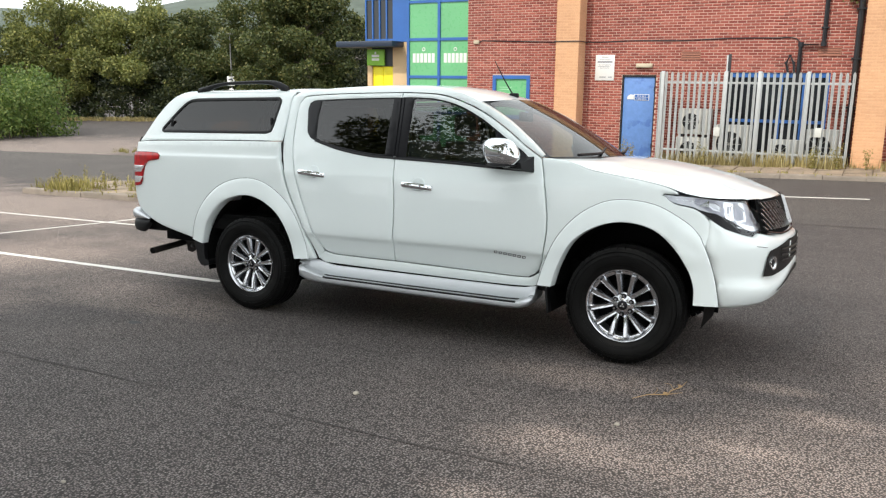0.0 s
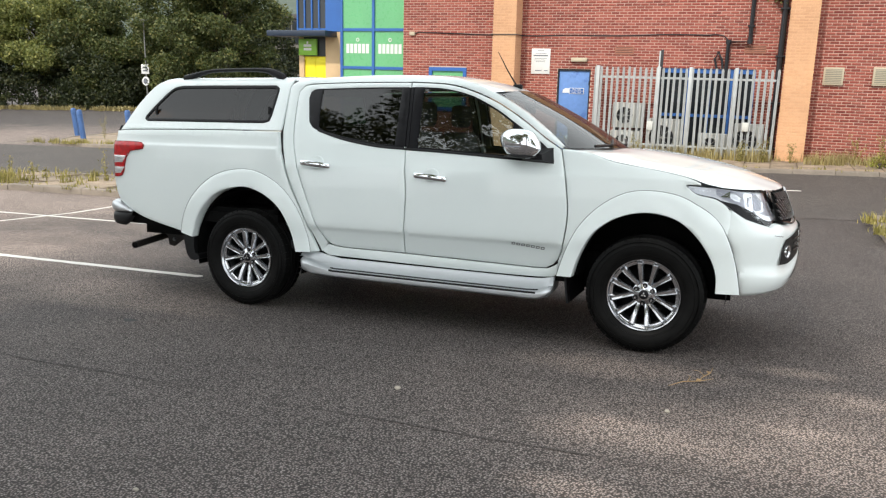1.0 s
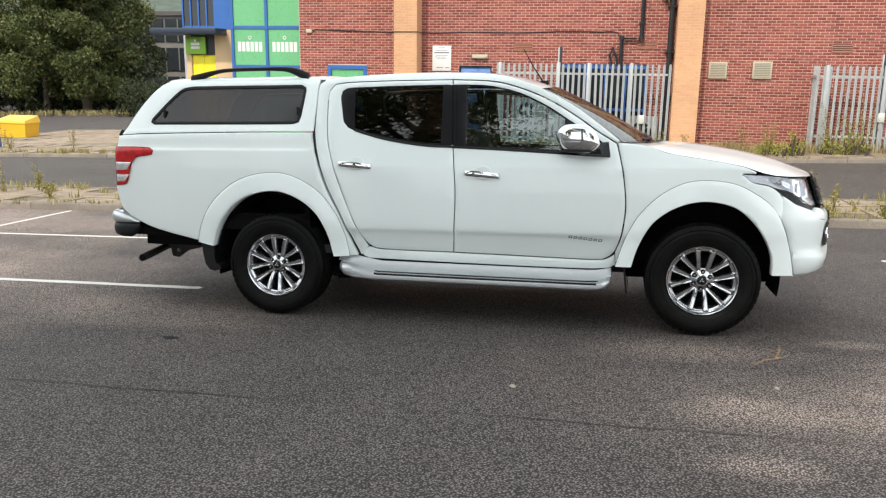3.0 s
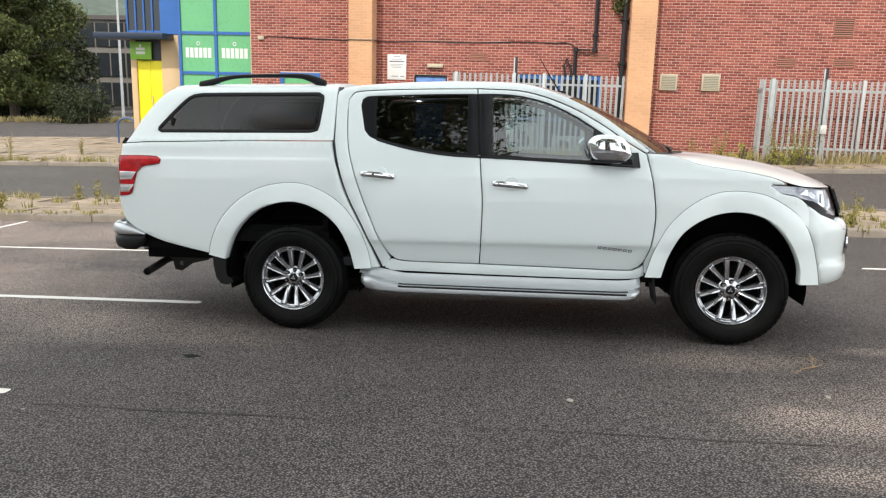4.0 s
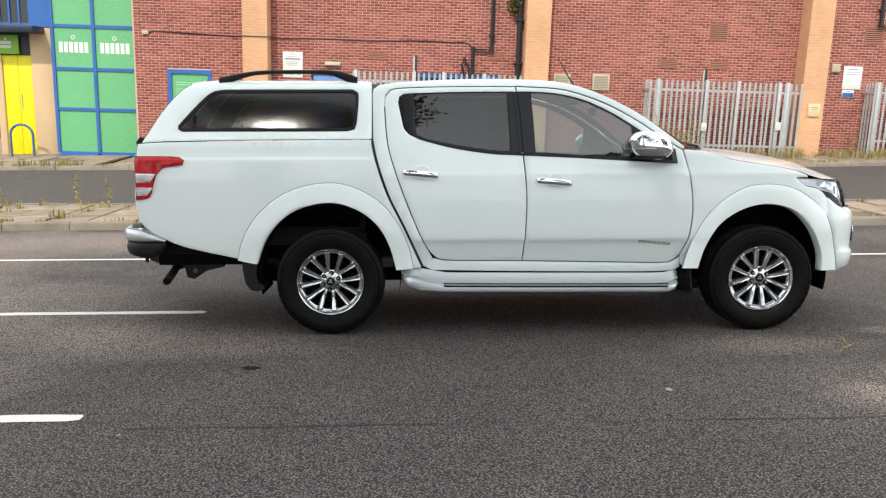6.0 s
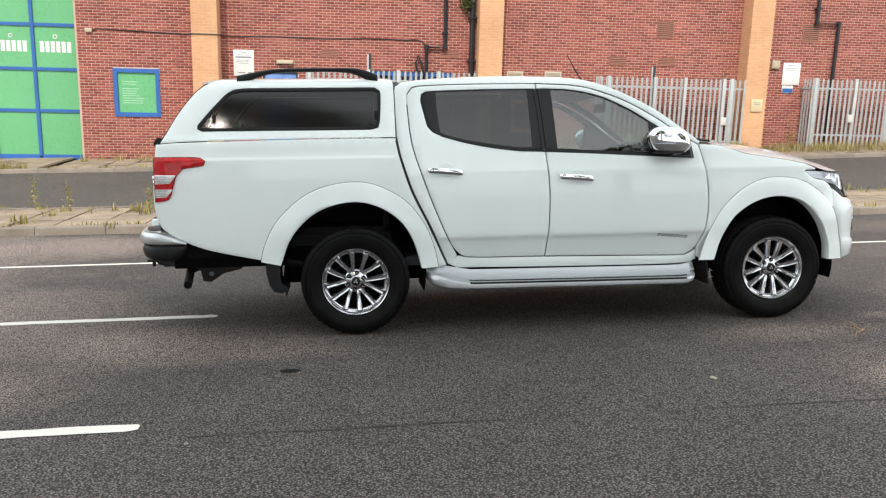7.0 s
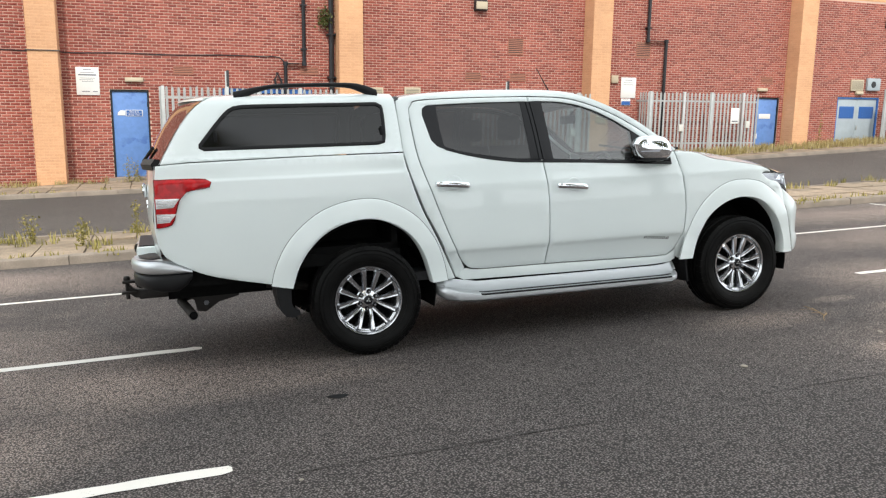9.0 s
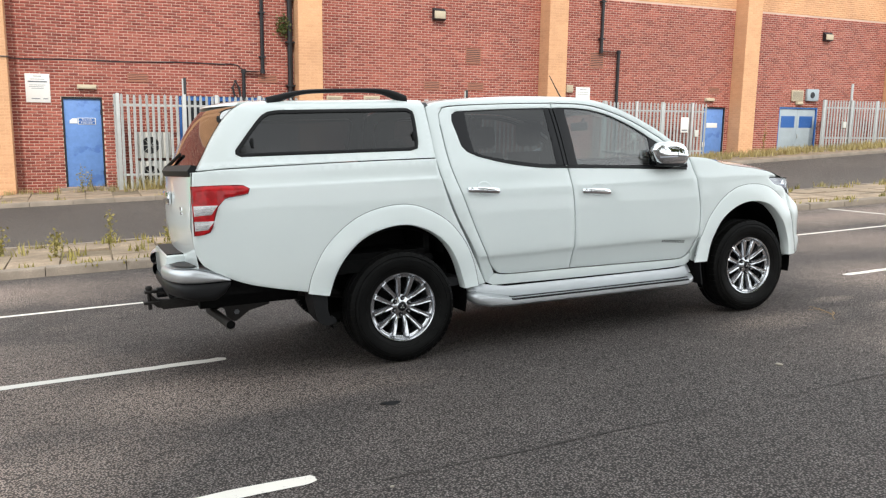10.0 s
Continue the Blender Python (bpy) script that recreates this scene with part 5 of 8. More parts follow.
    part("roof_rail", rl.rings(rings), M_TRIM, truck, "black plastic roof rail", angle=50)
    # mirror
    mr = Mesh()
    rings = []
    for sx in np.linspace(-1, 1, 17):
        r = max(0.10, 1 - abs(sx) ** 3.2) ** 0.5
        ax, ay = 0.138 * sx, 0.030 * sx
        rings.append([(2.174 + ax - 0.010 * math.sin(a), side * (0.905 + ay + 0.068 * r * math.copysign(abs(math.cos(a)) ** 0.7, math.cos(a))), 1.296 - 0.006 * sx + 0.094 * r * math.copysign(abs(math.sin(a)) ** 0.65, math.sin(a))) for a in [2 * math.pi * q / 24 for q in range(24)]])
    mo = part("door_mirror", mr.rings(rings), M_CHROME, truck, "chrome door mirror on a black base", angle=60)
    part("mirror_base", Mesh().rings([[(2.16, side * 0.845, 1.185), (2.405, side * 0.838, 1.166), (2.375, side * 0.824, 1.275), (2.20, side * 0.820, 1.262)], [(2.19, side * 0.875, 1.190), (2.352, side * 0.882, 1.184), (2.340, side * 0.878, 1.245), (2.20, side * 0.872, 1.250)], [(2.20, side * 0.915, 1.198), (2.330, side * 0.925, 1.196), (2.322, side * 0.925, 1.232), (2.20, side * 0.915, 1.236)]]), M_TRIM, mo, angle=50)
    part("lower_shell", Mesh().rings([[(2.176 + sx * 0.125, side * (0.905 + 0.030 * sx + 0.062 * math.cos(a) * (1 - abs(sx) ** 4)), 1.214 - 0.012 * math.sin(a) * (1 - sx * sx)) for a in [2 * math.pi * q / 12 for q in range(12)]] for sx in np.linspace(-0.95, 0.95, 7)]), M_TRIM, mo, angle=60)
    part("indicator_strip", Mesh().grid([[(2.176 + 0.138 * sx, side * (0.905 + 0.030 * sx + 0.069 * max(0.10, 1 - abs(sx) ** 3.2) ** 0.5), 1.296 + dz) for dz in (-0.022, -0.014)] for sx in np.linspace(-0.80, 0.15, 8)]), M_LAMPGREY, mo, "narrow side indicator in the mirror")
    # mud flaps
    lo, hi = sorted((side * 0.64, side * 0.85))
    part("mud_flap", Mesh().prism([(-0.600, 0.54), (-0.500, 0.54), (-0.505, 0.41), (-0.492, 0.365), (-0.458, 0.352), (-0.452, 0.322), (-0.50, 0.306), (-0.545, 0.316), (-0.578, 0.36), (-0.596, 0.45)], lo, hi), M_TRIM, truck, "black rubber mud flap", angle=50)
    part("mud_flap", Mesh().rings([[(x, side * y, z) for y in (0.62, 0.87)] + [(x + 0.012, side * y, z) for y in (0.87, 0.62)] for x, z in ((2.49, 0.50), (2.495, 0.40), (2.51, 0.27))]), M_TRIM, truck, "black rubber mud flap")


# ---- roof, bonnet, glass and ends ----
def roof_sheet(stations, crown, surf, n=14):
    """A crowned roof between the two side lines; stations are (x at edge, z at edge, x at middle)."""
    rows = []
    for xe, ze, xm in stations:
        we = surf(xe, ze) - 0.002
        row = []
        for k in range(-n, n + 1):
            s = k / n
            row.append((xm + (xe - xm) * s * s, we * s, ze - 0.003 + crown * (1 - abs(s) ** 2.2)))
        rows.append(row)
    return Mesh().grid(rows)


def z_on(run, x):
    p = sorted(run)
    return float(np.interp(x, [q[0] for q in p], [q[1] for q in p]))


top_run = [q for q in ROOF_LINE if q[1] > 1.60]
st = [(x, z_on(top_run, x), x) for x in np.linspace(0.345, 1.55, 20)] + [(x, z_on(top_run, x), x + 0.07 * (x - 1.55) / 0.36) for x in np.linspace(1.60, 1.91, 7)]
part("roof", roof_sheet(st, 0.032, cab_w), M_PAINT, truck, angle=60)
tb = [(-0.93, 1.716, -1.055), (-0.90, 1.726, -1.00), (-0.85, 1.735, -0.93), (-0.8, 1.740, -0.86)] + [(x, 1.741, x) for x in np.linspace(-0.70, 0.22, 12)] + [(0.275, 1.736, 0.275), (0.29, 1.70, 0.29)]
part("hardtop_roof", roof_sheet(tb, 0.040, top_w), M_PAINT, truck, angle=60)
part("hardtop_lining", roof_sheet([(a, b - 0.03, c) for a, b, c in tb[2:-1]], 0.036, lambda x, z: top_w(x, z) - 0.03), M_SEAT, truck, "dark hardtop lining", angle=60)


def arc3(a, b, c, n=21):
    """A bowed line through a, b and c, which need not be level."""
    a, b, c = Vector(a), Vector(b), Vector(c)
    mid = 2 * b - (a + c) / 2
    return [(1 - s) ** 2 * a + 2 * s * (1 - s) * mid + s * s * c for s in np.linspace(0, 1, n).tolist()]


def ruled(top, low, n=10, bulge=0.0, out=(1, 0, 0.5)):
    o = Vector(out).normalized()
    return Mesh().grid([[p.lerp(q, k / n) + o * bulge * math.sin(math.pi * k / n) for p, q in zip(top, low)] for k in range(n + 1)])


ws_top = arc3((1.905, -0.600, 1.640), (1.985, 0, 1.672), (1.905, 0.600, 1.640))
ws_low = arc3((2.455, -0.800, 1.272), (2.70, 0, 1.276), (2.455, 0.800, 1.272))
part("windscreen", ruled(ws_top, ws_low, 10, 0.02), M_SCREEN, truck, "lightly tinted windscreen", angle=60)
band_t = [p.lerp(q, 0.0) + Vector((0.004, 0, 0.004)) for p, q in zip(ws_top, ws_low)]
part("windscreen_band", Mesh().grid([[p.lerp(q, k) + Vector((-0.006, 0, -0.006)) for p, q in zip(ws_top, ws_low)] for k in (-0.02, 0.05)]), M_GLOSSBLACK, truck)
for s in (-1, 1):
    part("pillar_seal", Mesh().grid([[Vector((1.89, s * 0.625, 1.645)).lerp(Vector((2.45, s * 0.825, 1.272)), k), Vector((1.91, s * 0.585, 1.648)).lerp(Vector((2.47, s * 0.785, 1.275)), k)] for k in np.linspace(0, 1, 8).tolist()]), M_GLOSSBLACK, truck)
part("scuttle", ruled([p + Vector((-0.01, 0, 0.0)) for p in ws_low], arc3((2.53, -0.79, 1.244), (2.80, 0, 1.262), (2.53, 0.79, 1.244)), 3), M_TRIM, truck)
for y0, y1 in ((-0.62, -0.02), (-0.05, 0.55)):
    part("wiper", Mesh().tube([(2.60, y0, 1.288), (2.66, (y0 + y1) / 2, 1.296), (2.60, y1, 1.33)], 0.010, 6), M_TRIM, truck)
# bonnet
edge = curve([(2.48, 1.262), (2.631, 1.246), (2.743, 1.208), (2.856, 1.186), (3.082, 1.151), (3.232, 1.119), (3.33, 1.084)], 0.02)
near_edge = [(x, cab_w(x, z) - 0.003, z) for x, z in edge] + [(3.44, 0.797, 1.060), (3.507, 0.764, 1.052), (3.562, 0.722, 1.047), (3.627, 0.634, 1.045), (3.690, 0.481, 1.046)]
mid_line = [(2.76, 1.272), (2.95, 1.258), (3.15, 1.230), (3.35, 1.190), (3.51, 1.148), (3.61, 1.110), (3.69, 1.080), (3.745, 1.058), (3.768, 1.040)]


def even(run, n):
    p = np.array(run, float)
    d = np.r_[0, np.cumsum(np.sqrt((np.diff(p, axis=0) ** 2).sum(axis=1)))]
    s = np.linspace(0, d[-1], n)
    return [np.array([np.interp(q, d, p[:, k]) for k in range(p.shape[1])]) for q in s]


E_N, M_N = even(near_edge, 28), even(curve(mid_line, 0.03), 28)
rows = []
for (xe, ye, ze), (xm, zm) in zip(E_N, M_N):
    row = []
    for k in range(-14, 15):
        s = k / 14
        a = abs(s)
        bump = 0.012 * (1 / (1 + math.exp((a - 0.45) * 22)))
        row.append((xm + (xe - xm) * a ** 2.4, ye * s, zm - 0.008 + (ze - zm + 0.008) * a ** 2.6 + bump))
    rows.append(row)
part("bonnet", Mesh().grid(rows), M_PAINT, truck, angle=60)

# front bumper: plan lines bowed round the nose
PLAN = [(3.462, 0.850), (3.53, 0.833), (3.62, 0.785), (3.70, 0.715), (3.77, 0.615), (3.82, 0.495), (3.86, 0.34), (3.88, 0.18), (3.887, 0.0)]


def nose(z, off, inn=0.0):
    full = curve([(x, y) for x, y in PLAN], 0.03)
    full = full + [(x, -y) for x, y in full[::-1][1:]]
    out = []
    for i, (x, y) in enumerate(full):
        a, b = full[max(i - 1, 0)], full[min(i + 1, len(full) - 1)]
        t = Vector((b[0] - a[0], b[1] - a[1])).normalized()
        nx, ny = -t.y, t.x
        if nx * 0.6 + ny * (1 if y > 0 else -1) * 0.4 < 0:
            nx, ny = -nx, -ny
        out.append((x + nx * off, y + ny * off, z))
    return out


TOP_EDGE = [(3.462, 0.900), (3.485, 0.908), (3.495, 0.930), (3.59, 0.876), (3.69, 0.843), (3.752, 0.824), (3.778, 0.846), (3.84, 0.825), (3.887, 0.83)]
PROFILE = [(0.0, 0.400, -0.10), (0.0, 0.408, -0.030), (0.0, 0.432, -0.002), (0.0, 0.520, 0.010), (0.0, 0.552, 0.006), (0.0, 0.572, -0.008), (0.0, 0.62, -0.006), (0.0, 0.70, -0.001), (0.0, 0.76, 0.002), (0.45, 0.76, -0.003), (0.75, 0.76, -0.016), (0.92, 0.76, -0.034), (1.0, 0.76, -0.050), (1.0, 0.75, -0.10)]
LIP_DZ = [(0.0, 0.10), (0.175, 0.09), (0.431, 0.0), (0.538, -0.020), (0.719, -0.008), (0.822, 0.0)]
FOOT_DZ = [(0.0, 0.13), (0.175, 0.11), (0.431, 0.04), (0.538, 0.015), (0.80, 0.0)]
brows = []
for k, z, off in PROFILE:
    base = nose(z, off)
    mid = nose(z, 0.0)
    row = []
    for (x, y, zz), (mx, my, mz) in zip(base, mid):
        t_edge = float(np.interp(mx, [p[0] for p in TOP_EDGE], [p[1] for p in TOP_EDGE]))
        fade = max(0.0, min(1.0, (mx - 3.50) / 0.24)) if z < 0.63 else 1.0
        soft_off = min(off, 0.0) if off < -0.02 else -0.004
        x, y = mx + (x - mx) * (fade + (1 - fade) * soft_off / off), my + (y - my) * (fade + (1 - fade) * soft_off / off)
        arch_x = float(np.interp(z, (0.42, 0.56, 0.672, 0.795, 0.878), (3.564, 3.540, 3.510, 3.460, 3.398)))
        if mx < arch_x + 0.004 and z < 0.80:
            y -= math.copysign(0.035, y)
        zt = zz + k * (t_edge - z)
        if x < 3.60 and zt > 0.77:
            y = math.copysign(min(abs(y), cab_w(x, zt) + 0.003 + max(0.0, x - 3.50) * 0.4 + 0.25 * max(0.0, 0.83 - zt)), y)
        row.append((x, y, zz + k * (t_edge - z) + (table(FOOT_DZ, abs(y)) if z < 0.48 else table(LIP_DZ, abs(y)) * (1.0 if z < 0.6 else 0.5 if z < 0.65 else 0.0))))
    brows.append(row)
bumper = part("front_bumper", Mesh().grid(brows), M_PAINT, truck, angle=50)


def nose_at(y, off):
    """A point of the bowed nose at |y|, set out by off."""
    a = abs(y)
    pl = curve(PLAN, 0.02)[::-1]
    x = float(np.interp(a, [p[1] for p in pl], [p[0] for p in pl]))
    r = math.hypot(x - 3.1, a)
    return x + (x - 3.1) / r * off, y + y / r * off


def nose_band(ys, lo, hi, off, n=6, bow=0.0):
    """A patch of the nose between two edges given by |y|."""
    rows = []
    for y in ys:
        a, b = lo(abs(y)), hi(abs(y))
        row = []
        for k in range(n + 1):
            z = a + (b - a) * k / n
            o = off(z) if callable(off) else off
            px, py = nose_at(y, o + bow * math.sin(math.pi * k / n))
            row.append((px, py, z))
        rows.append(row)
    return Mesh().grid(rows)


def by(pairs):
    return lambda a: table(pairs, a)


HALF = np.linspace(-0.612, 0.612, 49).tolist()
lowg = part("lower_grille", nose_band(HALF, by([(0, 0.66), (0.246, 0.630), (0.517, 0.590), (0.612, 0.594)]), by([(0, 0.80), (0.287, 0.798), (0.578, 0.742), (0.612, 0.600)]), 0.006), M_TRIM, bumper, "black lower grille", angle=60)
for z in (0.675, 0.71, 0.745):
    part("grille_bar", nose_band(np.linspace(-0.42, 0.42, 25).tolist(), lambda a: z - 0.007, lambda a: z + 0.007, 0.014, 2), M_GLOSSBLACK, lowg, angle=60)
part("lower_slot", nose_band(np.linspace(-0.46, 0.46, 25).tolist(), by([(0, 0.585), (0.175, 0.575), (0.46, 0.490)]), by([(0, 0.612), (0.175, 0.600), (0.46, 0.496)]), 0.014, 2), M_TRIM, bumper, "dark slot in the lower bumper", angle=60)
part("bumper_seam", nose_band(np.linspace(-0.672, -0.585, 8).tolist(), by([(0.585, 0.764), (0.672, 0.776)]), by([(0.585, 0.767), (0.672, 0.779)]), 0.002, 1), M_TRIM, bumper)
for s in (-1, 1):
    fog = Mesh().lathe([(0.0, 0.002), (0.028, 0.004), (0.033, 0.012), (0.041, 0.012), (0.045, -0.02)], (0, 0, 0), "z", 28)
    turn = Vector((1.0, s * 0.34, 0)).to_track_quat("Z", "Y").to_matrix().to_4x4()
    fx, fy = nose_at(s * 0.525, 0.002)
    fog.v = [tuple(Matrix.Translation((fx, fy, 0.667)) @ turn @ Vector(p)) for p in fog.v]
    part("fog_lamp", fog, M_CHROME, lowg, "round fog lamp with chrome ring", angle=40)
part("plate_surround", Mesh().box(3.862, -0.275, 0.672, 3.878, 0.275, 0.788, 0.004), M_TRIM, bumper)
plate = part("number_plate", Mesh().box(3.878, -0.26, 0.680, 3.882, 0.26, 0.780, 0.001), M_WHITE, bumper, "white number plate with dark bars")
for i in range(7):
    y = -0.21 + i * 0.062 + (0.03 if i > 3 else 0)
    part("plate_bar", Mesh().box(3.882, y, 0.700, 3.884, y + 0.036, 0.761), M_DARK, plate)
# main grille: slanted bright blades before a dark backing
def lean_back(z):
    return -0.050 - 0.36 * max(0.0, z - 0.85)


gb = part("grille_backing", nose_band(np.linspace(-0.60, 0.60, 49).tolist(), by([(0, 0.826), (0.352, 0.824), (0.56, 0.850), (0.60, 0.87)]), by([(0, 1.050), (0.48, 1.045), (0.60, 1.035)]), lean_back, 8), M_UNDER, truck, "black grille with grey blades", angle=60)
for s in (-1, 1):
    for y0 in (0.77, 0.72, 0.67, 0.62, 0.575, 0.525, 0.475, 0.425, 0.37, 0.31, 0.25):
        ys = np.linspace(y0, max(0.02, y0 - 0.23), 9).tolist()
        pts = [(y, 1.03 - 0.72 * (y0 - y)) for y in ys]
        rings = []
        for y, z in pts:
            if z < 0.835 or y > 0.59:
                continue
            ring = []
            for dy, dz, o in ((-0.007, 0.0, 0.004), (-0.004, 0.0, 0.020), (0.004, 0.0, 0.020), (0.007, 0.0, 0.004)):
                px, py = nose_at(s * (y + dy), lean_back(z) + o)
                ring.append((px, py, z + dz))
            rings.append(ring)
        if len(rings) < 2:
            continue
        part("grille_blade", Mesh().rings(rings), M_GRILLE, gb, "grey chrome grille blade", angle=40)
part("grille_edge", nose_band(np.linspace(-0.545, 0.545, 41).tolist(), by([(0, 0.826), (0.352, 0.823), (0.545, 0.846)]), by([(0, 0.842), (0.352, 0.838), (0.545, 0.858)]), -0.030, 3, 0.006), M_GLOSSBLACK, gb, "gloss black grille edge", angle=60)
# headlamps: stations of x, y, lower and upper edge
STN = [(3.222, 0.857, 1.063, 1.070), (3.284, 0.838, 1.019, 1.067), (3.39, 0.816, 0.997, 1.062), (3.464, 0.790, 0.950, 1.055), (3.553, 0.752, 0.882, 1.047), (3.64, 0.688, 0.848, 1.043), (3.715, 0.592, 0.824, 1.035), (3.742, 0.53, 0.850, 0.985), (3.763, 0.475, 0.872, 0.905)]
ST2 = even(curve(STN, 0.015), 34)


def lamp_point(f, q, depth, s):
    """Inside a headlamp: f along it, q from the lower to the upper edge, depth behind the lens."""
    x, y, z0, z1 = [float(np.interp(f * (len(ST2) - 1), range(len(ST2)), [p[c] for p in ST2])) for c in range(4)]
    rake = 0.072 * max(0.0, min(1.0, (f - 0.30) / 0.55)) * max(0.0, q) ** 1.2
    return (x - 0.75 * depth - rake, s * (y - 0.65 * depth), z0 + (z1 - z0) * q)


for s in (-1, 1):
    hl = part("headlamp", Mesh().grid([[lamp_point(f, q, 0.016, s) for q in (0, 0.25, 0.5, 0.75, 1)] for f in np.linspace(0.02, 0.985, 30).tolist()]), M_LAMPSILVER, truck, "clear headlamp with chrome reflectors", angle=30)
    part("lens", Mesh().grid([[lamp_point(f, q, -0.004 * math.sin(math.pi * q), s) for q in (0, 0.2, 0.4, 0.6, 0.8, 1)] for f in np.linspace(0, 1, 34).tolist()]), M_LENS, hl, angle=60)
    WEDGE = [(0.26, -0.02, 0.04), (0.34, 0.0, 0.24), (0.42, 0.0, 0.40), (0.50, 0.0, 0.41), (0.58, 0.0, 0.31), (0.66, 0.0, 0.20), (0.74, 0.0, 0.15), (0.80, 0.0, 0.14), (0.86, 0.0, 0.08)]
    part("dark_bezel", Mesh().grid([[lamp_point(f, q0 + (q1 - q0) * k, 0.006, s) for k in (0, 0.5, 1)] for f, q0, q1 in WEDGE]), M_GLOSSBLACK, hl, angle=60)
    part("lower_bezel", Mesh().grid([[lamp_point(f, -0.07, -0.001, s), lamp_point(f, 0.05, 0.003, s)] for f in np.linspace(0, 0.30, 12).tolist()]), M_GLOSSBLACK, hl)
    part("inner_panel", Mesh().grid([[lamp_point(f, q0 + (q1 - q0) * k, 0.0135, s) for k in (0, 0.5, 1)] for f, q0, q1 in ((0.24, 0.42, 0.92), (0.36, 0.36, 0.93), (0.48, 0.42, 0.93), (0.62, 0.36, 0.93), (0.76, 0.30, 0.92), (0.90, 0.30, 0.88))]), M_LAMPLILAC, hl, "lilac-grey inner lamp panel", angle=60)
    part("top_bezel", Mesh().grid([[lamp_point(f, 0.96, 0.003, s), lamp_point(f, 1.05, -0.001, s)] for f in np.linspace(0, 0.86, 26).tolist()]), M_GLOSSBLACK, hl)
    for f0, q0, rf, rq, m in ((0.63, 0.60, 0.095, 0.30, M_LAMPGREY), (0.42, 0.68, 0.075, 0.18, M_LAMPSILVER), (0.82, 0.58, 0.05, 0.24, M_LAMPGREY)):
        face, rim_ = [], []
        for k in range(6):
            a = math.radians(60 * k + 20)
            face.append(lamp_point(f0 + rf * 0.78 * math.cos(a), q0 + rq * 0.78 * math.sin(a), 0.012, s))
            rim_.append(lamp_point(f0 + rf * math.cos(a), q0 + rq * math.sin(a), 0.008, s))
        part("projector", Mesh().add(face, [tuple(range(6))]), m, hl, angle=0)
        part("projector_bezel", Mesh().add(face + rim_, [(k, (k + 1) % 6, 6 + (k + 1) % 6, 6 + k) for k in range(6)]), M_LAMPSILVER, hl, angle=0)
    part("reflector_strip", Mesh().grid([[lamp_point(f, q, 0.006 + 0.006 * (q > 0.2), s) for q in (0.17, 0.30)] for f in np.linspace(0.60, 0.93, 12).tolist()]), M_LAMPSILVER, hl, "bright daytime lamp strip", angle=0)
    part("reflector_blade", Mesh().add([lamp_point(0.18, 0.2, 0.016, s), lamp_point(0.36, 0.55, 0.006, s), lamp_point(0.37, 0.88, 0.012, s), lamp_point(0.20, 0.8, 0.022, s)], [(0, 1, 2, 3)]), M_CHROME, hl, angle=0)
    part("reflector_blade", Mesh().add([lamp_point(0.50, 0.30, 0.016, s), lamp_point(0.58, 0.36, 0.006, s), lamp_point(0.60, 0.90, 0.010, s), lamp_point(0.52, 0.85, 0.020, s)], [(0, 1, 2, 3)]), M_CHROME, hl, angle=0)

# rear end
tg_top = arc3((-1.275, -0.80, 1.312), (-1.325, 0, 1.312), (-1.275, 0.80, 1.312))
tg_mid = arc3((-1.302, -0.815, 0.98), (-1.345, 0, 0.98), (-1.302, 0.815, 0.98))
tg_low = arc3((-1.270, -0.815, 0.745), (-1.315, 0, 0.745), (-1.270, 0.815, 0.745))
tg = part("tailgate", Mesh().grid([[p.lerp(q, k / 6) for p, q in zip(tg_top, tg_mid)] for k in range(6)] + [[p.lerp(q, k / 5) for p, q in zip(tg_mid, tg_low)] for k in range(6)]), M_PAINT, truck, angle=60)
part("tailgate_handle", Mesh().box(-1.365, -0.14, 1.10, -1.335, 0.14, 1.19, 0.012), M_CHROME, tg, "chrome tailgate handle")
part("tailgate_badge", Mesh().box(-1.333, -0.68, 1.085, -1.326, -0.60, 1.105).box(-1.333, -0.68, 1.060, -1.326, -0.62, 1.075), M_CHROME, tg)
hb_low = arc3((-1.245, -0.815, 1.325), (-1.315, 0, 1.325), (-1.245, 0.815, 1.325))
hb_top = arc3((-0.945, -0.640, 1.712), (-1.06, 0, 1.752), (-0.945, 0.640, 1.712))


SIDE_EDGE = curve([(-1.242, 1.322), (-1.190, 1.406), (-1.122, 1.521), (-1.034, 1.637), (-0.960, 1.700), (-0.89, 1.731)], 0.01)
MID_EDGE = curve([(-1.318, 1.325), (-1.275, 1.42), (-1.215, 1.54), (-1.14, 1.655), (-1.085, 1.715), (-1.03, 1.752)], 0.01)


def hatch_point(u, k):
    """On the hatch: u across from -1 to 1, k from the bottom up."""
    (xs_, zs_), (xm_, zm_) = [[float(np.interp(k, np.linspace(0, 1, len(e)), [p[c] for p in e])) for c in (0, 1)] for e in (SIDE_EDGE, MID_EDGE)]
    w_ = top_w(xs_, zs_) - 0.003
    q = abs(u) ** 1.5
    return Vector((xm_ + (xs_ - xm_) * q, w_ * u, zm_ + (zs_ - zm_) * q))


